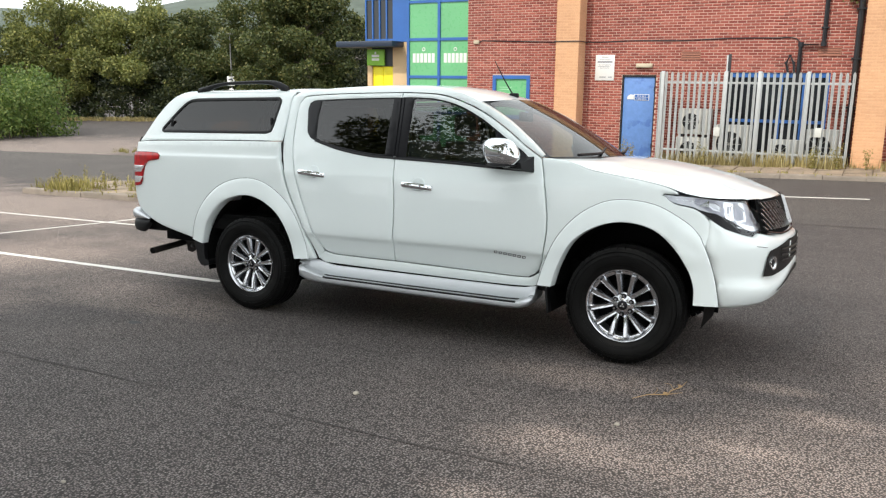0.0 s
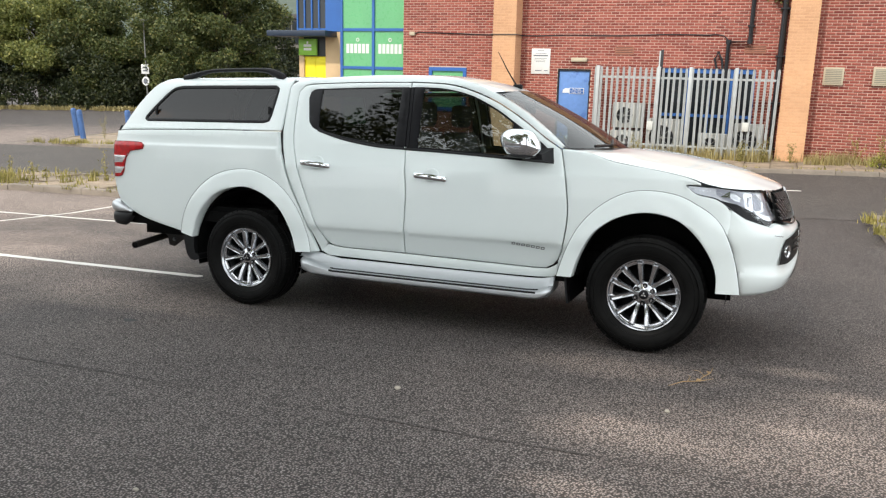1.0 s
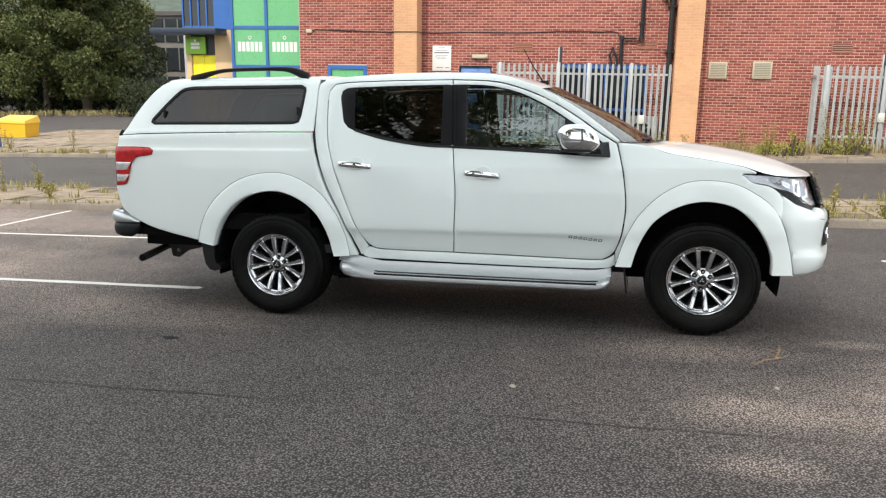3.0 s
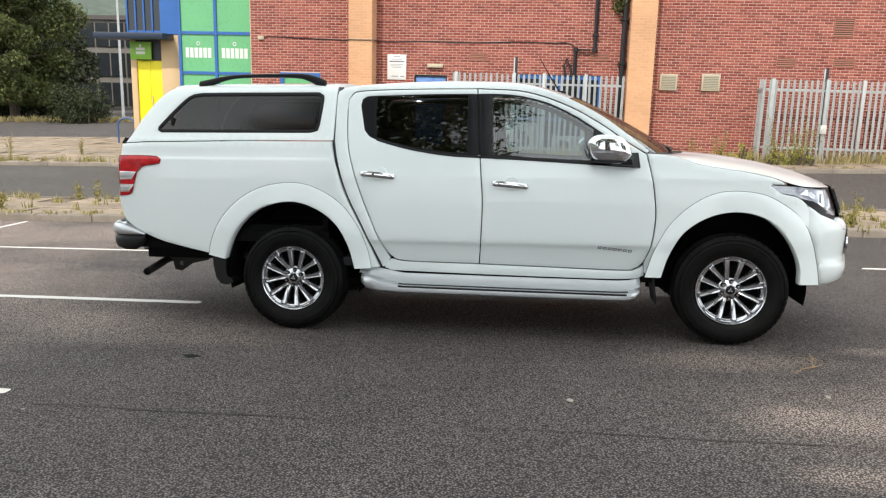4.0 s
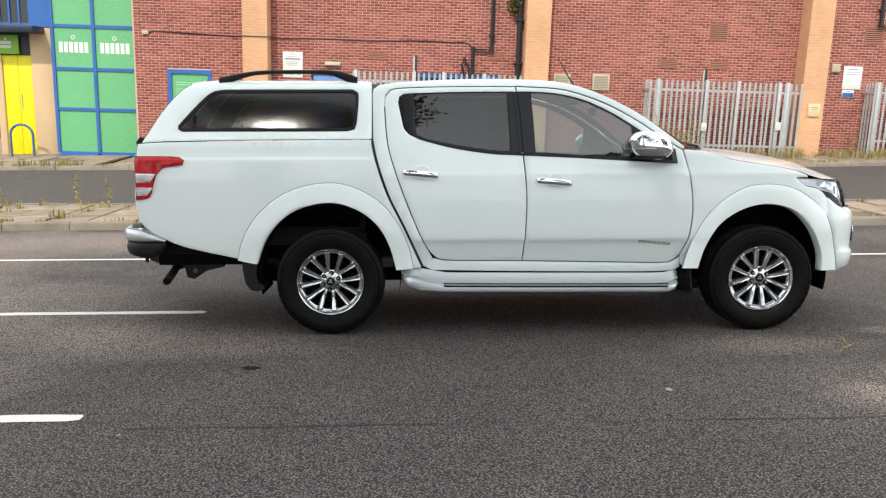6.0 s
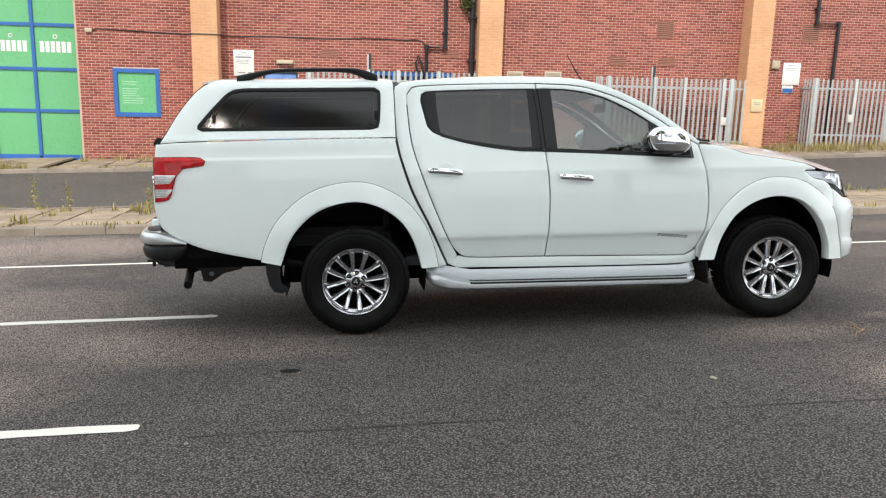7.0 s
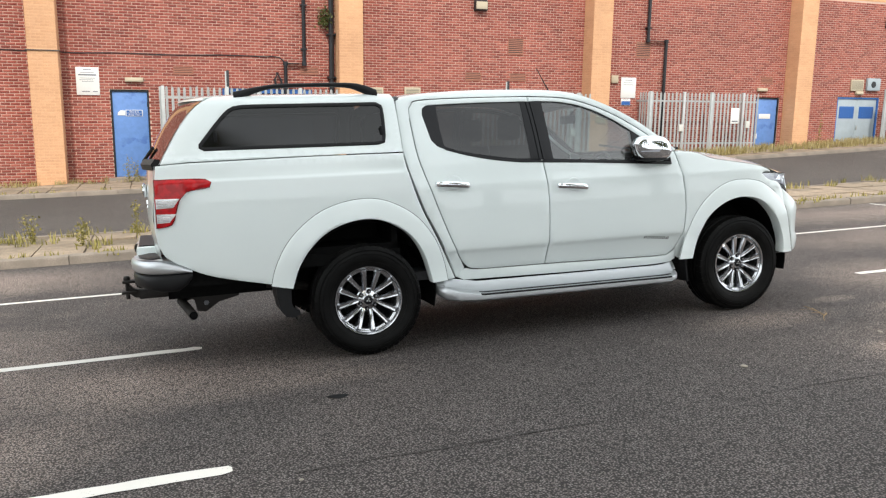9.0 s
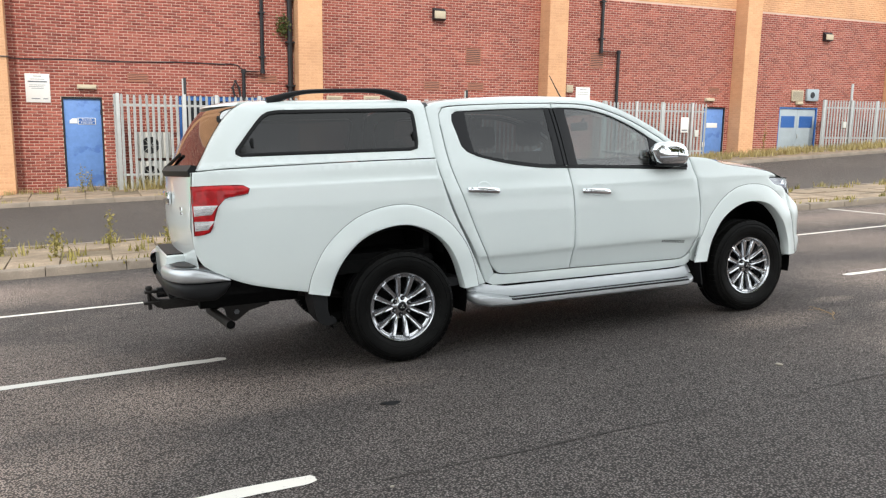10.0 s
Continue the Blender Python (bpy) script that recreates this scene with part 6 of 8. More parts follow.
hf = Mesh()
for u0, u1, k0, k1 in ((-1, -0.955, 0, 1), (0.955, 1, 0, 1), (-0.955, 0.955, 0.95, 1)):
    hf.grid([[hatch_point(u0 + (u1 - u0) * a / 10, k0 + (k1 - k0) * b / 10) for a in range(11)] for b in range(11)])
hatch = part("hatch_frame", hf, M_PAINT, truck, angle=60)
part("hatch_glass", Mesh().grid([[hatch_point(-0.965 + 1.93 * a / 20, 0.01 + 0.95 * b / 10) + Vector((-0.004, 0, 0.002)) for a in range(21)] for b in range(11)]), M_HATCH, hatch, "dark brown hatch glass", angle=60)
part("hatch_lip", Mesh().rings([[hatch_point(u, 0.0) + Vector(o) for o in ((0.01, 0, -0.02), (-0.035, 0, -0.035), (-0.045, 0, 0.0), (-0.02, 0, 0.035), (0.01, 0, 0.03))] for u in np.linspace(-0.96, 0.96, 21).tolist()]), M_TRIM, hatch, "black hatch lip", angle=50)
part("wiper", Mesh().tube([hatch_point(0.0, 0.05) + Vector((-0.03, 0, 0)), hatch_point(-0.35, 0.22) + Vector((-0.02, 0, 0))], 0.012, 6), M_TRIM, hatch)
part("spoiler", Mesh().rings([[hatch_point(u, 1.0) + Vector(o) for o in ((0.05, 0, 0.012), (-0.05, 0, -0.002), (-0.06, 0, -0.016), (0.02, 0, -0.022))] for u in np.linspace(-0.97, 0.97, 21).tolist()]), M_PAINT, hatch, angle=50)

# rear bumper with bright corners
rb_plan = [(-1.10, 0.862), (-1.20, 0.862), (-1.29, 0.845), (-1.36, 0.79), (-1.405, 0.70), (-1.43, 0.58), (-1.44, 0.44)]


def rear_band(side, lo, hi, off):
    """A band round the rear corner; lo and hi give its edges along the run."""
    run = curve(rb_plan, 0.025)
    rows = []
    for x, y in run:
        z0, z1 = lo(x), hi(x)
        row = []
        for q in (0, 0.1, 0.3, 0.5, 0.7, 0.9, 1.0):
            o = off + 0.014 * math.sin(math.pi * q) - 0.02 * (q == 0 or q == 1.0)
            k = min(1.0, max(0.0, (-1.1 - x) / 0.2))
            row.append((x - o * k, side * (y + o * (1 - 0.5 * k)), z0 + (z1 - z0) * q))
        rows.append(row)
    return Mesh().grid(rows)


def ramp_x(pairs):
    return lambda x: float(np.interp(-x, [p[0] for p in pairs], [p[1] for p in pairs]))


for s in (-1, 1):
    part("bumper_corner", rear_band(s, ramp_x([(1.10, 0.658), (1.45, 0.652)]), ramp_x([(1.10, 0.668), (1.17, 0.702), (1.30, 0.742), (1.45, 0.735)]), 0.008), M_STEP, truck, "bright silver bumper corner", angle=50)
    part("bumper_end", rear_band(s, ramp_x([(1.10, 0.625), (1.14, 0.575), (1.20, 0.545), (1.30, 0.545), (1.40, 0.560), (1.45, 0.565)]), ramp_x([(1.10, 0.660), (1.45, 0.655)]), -0.002), M_TRIM, truck, "black lower bumper end", angle=50)
    part("corner_pad", Mesh().grid([[(x + d * 0.10 + 0.02, s * (y - d * 0.13 - 0.02), float(np.interp(-x, [1.10, 1.17, 1.30, 1.45], [0.668, 0.702, 0.742, 0.735])) + 0.012) for d in (0, 0.5, 1)] for x, y in curve(rb_plan, 0.025)[8:-3]]), M_TRIM, truck, angle=60)
    part("corner_top", Mesh().grid([[(x + d * 0.12, s * (y - d * 0.15), float(np.interp(-x, [1.10, 1.17, 1.30, 1.45], [0.668, 0.702, 0.742, 0.735])) + 0.004) for d in (0, 0.5, 1)] for x, y in curve(rb_plan, 0.025)]), M_STEP, truck, angle=60)
step = part("rear_bumper", Mesh().box(-1.425, -0.42, 0.60, -1.25, 0.42, 0.790, 0.02), M_PAINT, truck, "white centre of the rear bumper")
part("step_pad", Mesh().box(-1.41, -0.38, 0.790, -1.30, 0.38, 0.797), M_TRIM, step)
part("lower_step", Mesh().box(-1.43, -0.50, 0.53, -1.24, 0.50, 0.60, 0.012), M_TRIM, step)
# tow bar
tow = part("tow_bar", Mesh().box(-1.22, -0.50, 0.44, -1.14, 0.50, 0.51, 0.006), M_STEEL, truck, "black steel tow bar")
for s in (-1, 1):
    part("side_plate", Mesh().prism([(-1.16, 0.54), (-0.79, 0.54), (-0.80, 0.425), (-0.93, 0.395), (-1.02, 0.335), (-1.075, 0.345), (-1.09, 0.42), (-1.16, 0.46)], s * 0.47 - 0.006, s * 0.47 + 0.006), M_STEEL, tow)
for s in (-1, 1):
    for x, z in ((-1.03, 0.46), (-1.015, 0.395), (-0.90, 0.48)):
        part("bolt", Mesh().lathe([(0.0, -0.012), (0.016, -0.012), (0.018, 0.0)], (x, s * 0.476 if s < 0 else 0.49, z), "y", 6), M_ALLOY_DARK, tow, angle=30)
part("neck", Mesh().box(-1.44, -0.03, 0.385, -1.14, 0.03, 0.450, 0.006).rings([[(x, y, z + dz) for y, dz in ((-0.028, -0.028), (0.028, -0.028), (0.028, 0.028), (-0.028, 0.028))] for x, z in ((-1.42, 0.42), (-1.47, 0.43), (-1.50, 0.46), (-1.505, 0.50))]), M_STEEL, tow, angle=30)
part("jaw", Mesh().box(-1.555, -0.05, 0.430, -1.455, 0.05, 0.448, 0.004).box(-1.545, -0.045, 0.505, -1.46, 0.045, 0.523, 0.004), M_STEEL, tow)
part("pin", Mesh().lathe([(0.0, 0.135), (0.018, 0.13), (0.024, 0.115), (0.018, 0.10), (0.014, 0.09), (0.014, -0.03), (0.0, -0.03)], (-1.515, 0, 0.42), "z", 14), M_STEEL, tow, angle=60)
part("chain_link", Mesh().tube(curve([(-1.46, -0.03, 0.50), (-1.42, -0.035, 0.50), (-1.36, -0.035, 0.475), (-1.30, -0.03, 0.46)], 0.02), 0.009, 6), M_STEEL, tow)
part("socket", Mesh().box(-1.46, 0.09, 0.45, -1.38, 0.16, 0.52, 0.01), M_TRIM, tow)
part("exhaust", Mesh().tube(curve([(-0.95, -0.30, 0.47), (-1.10, -0.31, 0.43), (-1.17, -0.38, 0.413), (-1.15, -0.55, 0.402), (-1.112, -0.845, 0.383)], 0.04), 0.028, 14, caps=False), M_STEEL, truck, "dark rusty exhaust tail pipe", angle=60)
part("exhaust_bore", Mesh().tube([(-1.13, -0.70, 0.392), (-1.1125, -0.84, 0.3835)], 0.024, 14), M_UNDER, truck)
# chassis
ch = Mesh()
for s in (-1, 1):
    ch.box(-1.25, s * 0.50 - 0.05, 0.45, 3.5, s * 0.50 + 0.05, 0.58)
part("chassis", ch.box(-1.2, -0.8, 0.56, -0.48, 0.8, 0.62).box(0.48, -0.80, 0.40, 2.5, 0.80, 0.46).box(3.30, -0.5, 0.40, 3.60, 0.5, 0.46).box(-1.25, -0.80, 0.62, 0.25, 0.80, 0.70), M_UNDER, truck)
part("axle", Mesh().tube([(0, -0.66, 0.37), (0, 0.66, 0.37)], 0.06, 12).tube([(0, 0, 0.37 - 0.12), (0, 0, 0.37 + 0.12)], 0.13, 12), M_UNDER, truck)
part("axle", Mesh().tube([(3.0, -0.66, 0.37), (3.0, 0.66, 0.37)], 0.05, 12), M_UNDER, truck)
part("leaf_spring", Mesh().tube([(-0.62, -0.55, 0.50), (0, -0.55, 0.40), (0.62, -0.55, 0.48)], 0.03, 8), M_STEEL, truck)
# dark seal between cab and hardtop, and the load bed
part("cab_gap_seal", Mesh().grid([[(x + dx, s2 * (min(bed_w(x, z), top_w(x, max(z, 1.34)), cab_w(x, z)) - 0.022), z) for dx in (-0.03, 0.03)] for s2 in (-1,) for x, z in GAP_LINE + [(0.297, zz) for zz in np.linspace(1.36, 1.72, 12)]]), M_GAP, truck)
part("cab_gap_seal", Mesh().grid([[(x + dx, (min(bed_w(x, z), top_w(x, max(z, 1.34)), cab_w(x, z)) - 0.022), z) for dx in (-0.03, 0.03)] for x, z in GAP_LINE + [(0.297, zz) for zz in np.linspace(1.36, 1.72, 12)]]), M_GAP, truck)
part("load_bed", Mesh().box(-1.24, -0.78, 0.70, 0.24, 0.78, 0.74).box(0.20, -0.78, 0.70, 0.24, 0.78, 1.33), M_UNDER, truck)
part("cab_back", Mesh().add([(0.335, -0.80, 0.70), (0.335, 0.80, 0.70), (0.335, 0.80, 1.30), (0.335, -0.80, 1.30)], [(0, 1, 2, 3)]).box(0.32, -0.66, 1.30, 0.335, 0.66, 1.36).box(0.32, -0.66, 1.64, 0.335, 0.66, 1.70), M_TRIM, truck)
part("bulkhead", Mesh().box(2.52, -0.78, 0.45, 2.56, 0.78, 1.22), M_UNDER, truck)
part("engine_cover", Mesh().box(2.56, -0.42, 0.5, 3.55, 0.42, 0.98), M_UNDER, truck)
# cabin
part("cabin_floor", Mesh().box(0.35, -0.78, 0.46, 2.52, 0.78, 0.52), M_SEAT, truck)
part("head_lining", roof_sheet([(x, z_on(top_run, x) - 0.03, x) for x in np.linspace(0.36, 1.88, 12)], 0.02, lambda x, z: cab_w(x, z) - 0.05), M_LINER, truck, "grey head lining", angle=60)
part("dashboard", Mesh().rings([[(x, y, z) for x, z in ((2.10, 0.80), (2.10, 1.02), (2.15, 1.13), (2.28, 1.19), (2.60, 1.20), (2.60, 0.80))] for y in (-0.76, 0.76)]), M_DASH, truck, "dark grey dashboard", angle=30)
sw = [(2.02 + 0.06 * math.sin(a), -0.37 + 0.185 * math.cos(a), 1.10 + 0.175 * math.sin(a)) for a in np.linspace(0, 2 * math.pi, 33)]
wheel_s = part("steering_wheel", Mesh().tube(sw, 0.016, 8, caps=False), M_DASH, truck, "dark steering wheel", angle=60)
part("steering_hub", Mesh().box(2.0, -0.45, 1.05, 2.10, -0.29, 1.14, 0.02).box(2.01, -0.54, 1.08, 2.04, -0.20, 1.11, 0.008), M_DASH, wheel_s)


def seat(x, y, wide):
    s = Mesh()
    s.box(x, y - wide / 2, 0.60, x + 0.52, y + wide / 2, 0.78, 0.05)
    st = part("seat", s, M_SEAT, truck, "dark cloth seat", angle=50)
    part("backrest", Mesh().rings([[(x + px, y + k * wide / 2, z) for px, z in ((0.02, 0.74), (0.15, 0.74), (0.06, 1.10), (-0.02, 1.36), (-0.10, 1.36), (-0.10, 1.10))] for k in (-1, -0.85, 0.85, 1)]), M_SEAT, st, angle=50)
    return st


for y in (-0.37, 0.37):
    f = seat(1.32, y, 0.50)
    part("headrest", Mesh().box(1.22, y - 0.13, 1.40, 1.32, y + 0.13, 1.58, 0.035), M_SEAT, f, angle=50)
r = seat(0.55, 0.0, 1.36)
for y in (-0.40, 0.40):
    part("headrest", Mesh().box(0.44, y - 0.12, 1.36, 0.52, y + 0.12, 1.50, 0.03), M_SEAT, r, angle=50)
part("inside_mirror", Mesh().box(1.96, -0.13, 1.515, 1.985, 0.11, 1.585, 0.012).tube([(1.985, -0.01, 1.55), (2.02, -0.01, 1.62)], 0.012, 6), M_TRIM, truck, "black inside mirror")
for y in (-0.36, 0.36):
    part("sun_visor", Mesh().box(1.72, y - 0.20, 1.640, 1.90, y + 0.20, 1.655, 0.006), M_LINER, truck)
ant = part("aerial", Mesh().tube([(1.86, 0, 1.71), (1.78, 0, 1.83), (1.70, 0, 1.97)], [0.007, 0.005, 0.003], 6), M_TRIM, truck, "thin black roof aerial")
part("aerial_base", Mesh().box(1.83, -0.02, 1.69, 1.90, 0.02, 1.728, 0.01), M_TRIM, ant)


# ---- wheels ----
def wheel_parts(root):
    """Built round the origin, outside towards -y."""
    prof = [(0.222, -0.085), (0.232, -0.098), (0.255, -0.112), (0.290, -0.121), (0.322, -0.121), (0.345, -0.112), (0.360, -0.098), (0.366, -0.080), (0.369, -0.050), (0.361, -0.046), (0.361, -0.034), (0.370, -0.030), (0.370, -0.008), (0.361, -0.004), (0.361, 0.008), (0.370, 0.012), (0.370, 0.034), (0.361, 0.038), (0.361, 0.050), (0.368, 0.054), (0.364, 0.085), (0.345, 0.112), (0.30, 0.121), (0.25, 0.112), (0.222, 0.085)]
    ty = Mesh().lathe(prof, (0, 0, 0), "y", 72)
    for r in (0.262, 0.312, 0.338):
        ty.lathe([(r - 0.002, -0.112 - 0.009 * (r > 0.28)), (r, -0.1245 + 0.008 * (r > 0.33) + 0.009 * (r < 0.28)), (r + 0.002, -0.112 - 0.009 * (r > 0.28))], (0, 0, 0), "y", 72)
    for k in range(48):
        a = 2 * math.pi * k / 48
        ca, sa = math.cos(a), math.sin(a)
        tx, tz = -sa, ca
        for y0, y1, r0, r1, hw in ((-0.110, -0.056, 0.350, 0.3715, 0.0195), (0.056, 0.110, 0.350, 0.3715, 0.0195)):
            pts = []
            for r_, yy in ((r0, y0), (r1 - 0.008, y0 + 0.008), (r1, y1), (r0, y1)):
                for h in (-hw, hw):
                    pts.append((r_ * ca + tx * h, yy, r_ * sa + tz * h))
            ty.add(pts, [(0, 1, 3, 2), (2, 3, 5, 4), (4, 5, 7, 6), (0, 2, 4, 6), (1, 7, 5, 3)])
    t = part("tyre", ty, M_TYRE, root, "black all-terrain tyre", angle=40)
    rim = part("rim", Mesh().lathe([(0.221, -0.090), (0.224, -0.096), (0.229, -0.101), (0.228, -0.105), (0.221, -0.103), (0.216, -0.094)], (0, 0, 0), "y", 60, closed=True), M_ALLOY, root, "silver multi-spoke alloy wheel", angle=40)
    part("barrel", Mesh().lathe([(0.205, 0.08), (0.200, 0.0), (0.203, -0.05), (0.212, -0.080), (0.222, -0.094)], (0, 0, 0), "y", 60), M_ALLOY_DARK, rim, "dark grey wheel barrel", angle=40)
    part("inner_lip", Mesh().lathe([(0.218, -0.086), (0.206, -0.079), (0.197, -0.078), (0.195, -0.070), (0.200, -0.05)], (0, 0, 0), "y", 60), M_ALLOY, rim, "bright stepped inner lip", angle=25)
    part("brake_disc", Mesh().lathe([(0.0, -0.005), (0.155, -0.005), (0.158, 0.015), (0.20, 0.03), (0.20, 0.09)], (0, 0, 0), "y", 40), M_UNDER, root, angle=40)
    for k in range(6):
        a = math.radians(60 * k + 90)
        u, v = Vector((math.cos(a), 0, math.sin(a))), Vector((-math.sin(a), 0, math.cos(a)))
        for s in (-1, 1):
            rings = []
            for r_, off, hw, y0, y1 in ((0.045, 0.021, 0.012, -0.060, -0.030), (0.075, 0.027, 0.0150, -0.078, -0.035), (0.14, 0.039, 0.0185, -0.090, -0.045), (0.194, 0.049, 0.0215, -0.097, -0.050), (0.206, 0.051, 0.0225, -0.088, -0.050), (0.217, 0.052, 0.0230, -0.078, -0.050)):
                c = u * r_ + v * (s * off)
                ring = []
                for h, yy in ((-1.15, y1), (-1.0, y0 + 0.012), (-0.62, y0), (0.0, y0 + 0.003), (0.62, y0), (1.0, y0 + 0.012), (1.15, y1)):
                    ring.append(c + v * (h * hw) + Vector((0, yy, 0)))
                rings.append(ring)
            part("spoke", Mesh().rings(rings), M_ALLOY, root, angle=30)
    part("hub", Mesh().lathe([(0.0, -0.082), (0.034, -0.082), (0.040, -0.078), (0.062, -0.070), (0.078, -0.058), (0.08, -0.03)], (0, 0, 0), "y", 36), M_ALLOY, root, angle=40)
    part("centre_cap", Mesh().lathe([(0.0, -0.090), (0.024, -0.090), (0.030, -0.086), (0.031, -0.080)], (0, 0, 0), "y", 28), M_GLOSSBLACK, root, "black centre cap")
    em = Mesh()
    for k in range(3):
        a = math.radians(90 + 120 * k)
        u, v = Vector((math.cos(a), 0, math.sin(a))), Vector((-math.sin(a), 0, math.cos(a)))
        em.add([p + Vector((0, -0.0915, 0)) for p in (u * 0.001, u * 0.009 + v * 0.005, u * 0.018, u * 0.009 - v * 0.005)], [(0, 1, 2, 3)])
    part("cap_emblem", em, M_GRILLE, root, angle=0)
    for k in range(6):
        a = math.radians(60 * k + 120 - 30)
        c = (0.058 * math.cos(a + math.radians(0)), -0.078, 0.058 * math.sin(a))
        part("nut_pocket", Mesh().lathe([(0.0, -0.002), (0.0145, -0.002), (0.016, 0.004)], c, "y", 14), M_UNDER, root, angle=30)
        part("wheel_nut", Mesh().lathe([(0.0, -0.012), (0.007, -0.012), (0.009, -0.006), (0.009, 0.014)], c, "y", 8), M_ALLOY, root, angle=30)


wheels = []
for i, (x, side, turn) in enumerate(((0.0, -1, 8), (3.0, -1, 5), (0.0, 1, 20), (3.0, 1, 40))):
    w_root = new("wheel")
    w_root.parent = truck
    w_root.matrix_basis = Matrix.Translation((x, side * 0.765, 0.3725)) @ Matrix.Rotation(math.pi if side > 0 else 0, 4, "Z") @ Matrix.Rotation(radians(turn), 4, "Y")
    wheels.append(w_root)
wheel_parts(wheels[0])
for w_root in wheels[1:]:
    pairs = {wheels[0]: w_root}
    for o in wheels[0].children_recursive:
        c = o.copy()
        scene.collection.objects.link(c)
        c.parent = pairs[o.parent]
        pairs[o] = c


# ---- steel fences ----
def pale_mesh(h=2.62, w=0.068):
    """One folded pale with a pointed, split top."""
    prof = [(-w / 2, 0.004), (-w / 2 + 0.006, -0.010), (-w * 0.17, -0.014), (-w * 0.07, 0.0), (w * 0.07, 0.0), (w * 0.17, -0.014), (w / 2 - 0.006, -0.010), (w / 2, 0.004)]
    m = Mesh()
    rows = []
    for z in (-h, -0.06, -0.02, 0.0):
        k = 1.0 if z < -0.05 else (0.72 if z < -0.01 else 0.22)
        rows.append([(x * k, y, z) for x, y in prof])
    m.grid(rows)
    m.grid([[(x * (1.0 if z < -0.05 else (0.72 if z < -0.01 else 0.22)), y + 0.003, z) for x, y in prof] for z in (-h, -0.06, -0.02, 0.0)])
    return m.mesh("pale", 30)


PALE = pale_mesh()


def palisade(x0, x1, y, top, posts, gates=(), ret=None, label="galvanised steel palisade fence with pointed pales"):
    f = thing("palisade_fence", (x0, y, ground_z(x0, y) + 0.08), label, "fence", "palisade fences")
    f.matrix_basis = Matrix.Identity(4)
    rng = random.Random(int(x0 * 10))
    n = round((x1 - x0) / 0.152)
    PALE.materials.clear()
    PALE.materials.append(M_GALV)
    for i in range(n + 1):
        x = x0 + (x1 - x0) * i / n
        ob = part("pale", PALE, None, f)
        ob.matrix_basis = pose(x + rng.uniform(-0.006, 0.006), y, top + rng.uniform(-0.012, 0.012), 0, rng.uniform(-0.6, 0.6), rng.uniform(-4, 4))
    for z in (top - 0.28, ground_z((x0 + x1) / 2, y) + 0.42):
        cuts = [x0] + [p for p in posts if x0 < p < x1] + [x1]
        for a, b in zip(cuts, cuts[1:]):
            part("rail", Mesh().box(a + 0.05, y + 0.008, z - 0.028, b - 0.05, y + 0.05, z + 0.028, 0.004), M_GALV, f)
    for p in posts:
        part("post", Mesh().box(p - 0.045, y - 0.02, ground_z(p, y) - 0.1, p + 0.045, y + 0.07, top + 0.02, 0.006), M_GALV, f)
    for g in gates:
        part("lock_box", Mesh().box(g - 0.09, y - 0.07, ground_z(g, y) + 0.85, g + 0.07, y - 0.01, ground_z(g, y) + 1.08, 0.006), M_ACWHITE, f, "pale metal gate lock box")
    if ret is not None:
        k = max(2, round((WALL_Y - y) / 0.152))
        for i in range(1, k):
            ob = part("pale", PALE, None, f)
            ob.matrix_basis = pose(ret, y + 0.152 * i, top, 0, 0, 90)
        part("rail", Mesh().box(ret - 0.02, y, top - 0.31, ret + 0.02, WALL_Y, top - 0.25), M_GALV, f)
    return f


FENCE_Y = 22.62
palisade(-1.08, 3.62, FENCE_Y, 1.96, (-1.02, 0.62, 1.45, 2.6), (0.5, 2.95), ret=-1.10)
palisade(7.36, 11.74, FENCE_Y, 1.97, (7.58, 8.98, 9.9, 11.1, 11.35), (8.98, 11.15), ret=7.34)
palisade(13.92, 18.30, FENCE_Y, 2.06, (14.0, 15.3, 16.4, 17.7), (15.2, 17.9), ret=13.90)
palisade(24.05, 27.98, FENCE_Y, 2.30, (24.1, 25.6, 27.0), (25.2,))
for x, y, z0, z1 in ((0.66, FENCE_Y + 0.12, -0.3, 2.42), (8.95, FENCE_Y + 0.12, 0.0, 2.30), (25.62, FENCE_Y + 0.1, 0.2, 2.95)):
    t = thing("gate_post", (x, y, z0), "tall thin steel post behind the fence", "post", "tall posts at the fences")
    part("post", Mesh().box(-0.035, -0.035, 0, 0.035, 0.035, z1 - z0, 0.005), M_GALV if x > 20 else M_DARK, t)
    part("side_strip", Mesh().box(-0.075, -0.03, 0.2, -0.038, 0.0, z1 - z0 - 0.03, 0.004), M_GALV, t)
t = thing("fence_notice", (17.35, FENCE_Y - 0.03, 1.05), "small white notice fixed to the fence", "sign")
part("plate", Mesh().box(-0.17, -0.012, 0, 0.17, -0.002, 0.52, 0.003), M_WHITE, t)
part("print_line", Mesh().box(-0.12, -0.016, 0.06, 0.12, -0.012, 0.10), M_PRINT, t)


# behind the first fence: glazing and cooling units
gl = thing("window_3", (0.55, WALL_Y, -0.9), "blue framed dark glazing behind the fence", "window", kind="structure")
w, h = 2.5, 2.85
part("window_frame", Mesh().box(0, 0.03, 0, 0.07, 0.13, h).box(w - 0.07, 0.03, 0, w, 0.13, h).box(0.07, 0.03, h - 0.12, w - 0.07, 0.13, h).box(0.07, 0.03, 1.55, w - 0.07, 0.13, 1.63).box(0.07, 0.03, 0.42, w - 0.07, 0.13, 0.5), M_BLUE, gl)
for x in (0.8, 1.35, 1.9):
    part("mullion", Mesh().box(x - 0.035, 0.032, 0, x + 0.035, 0.128, h - 0.12), M_BLUE, gl)
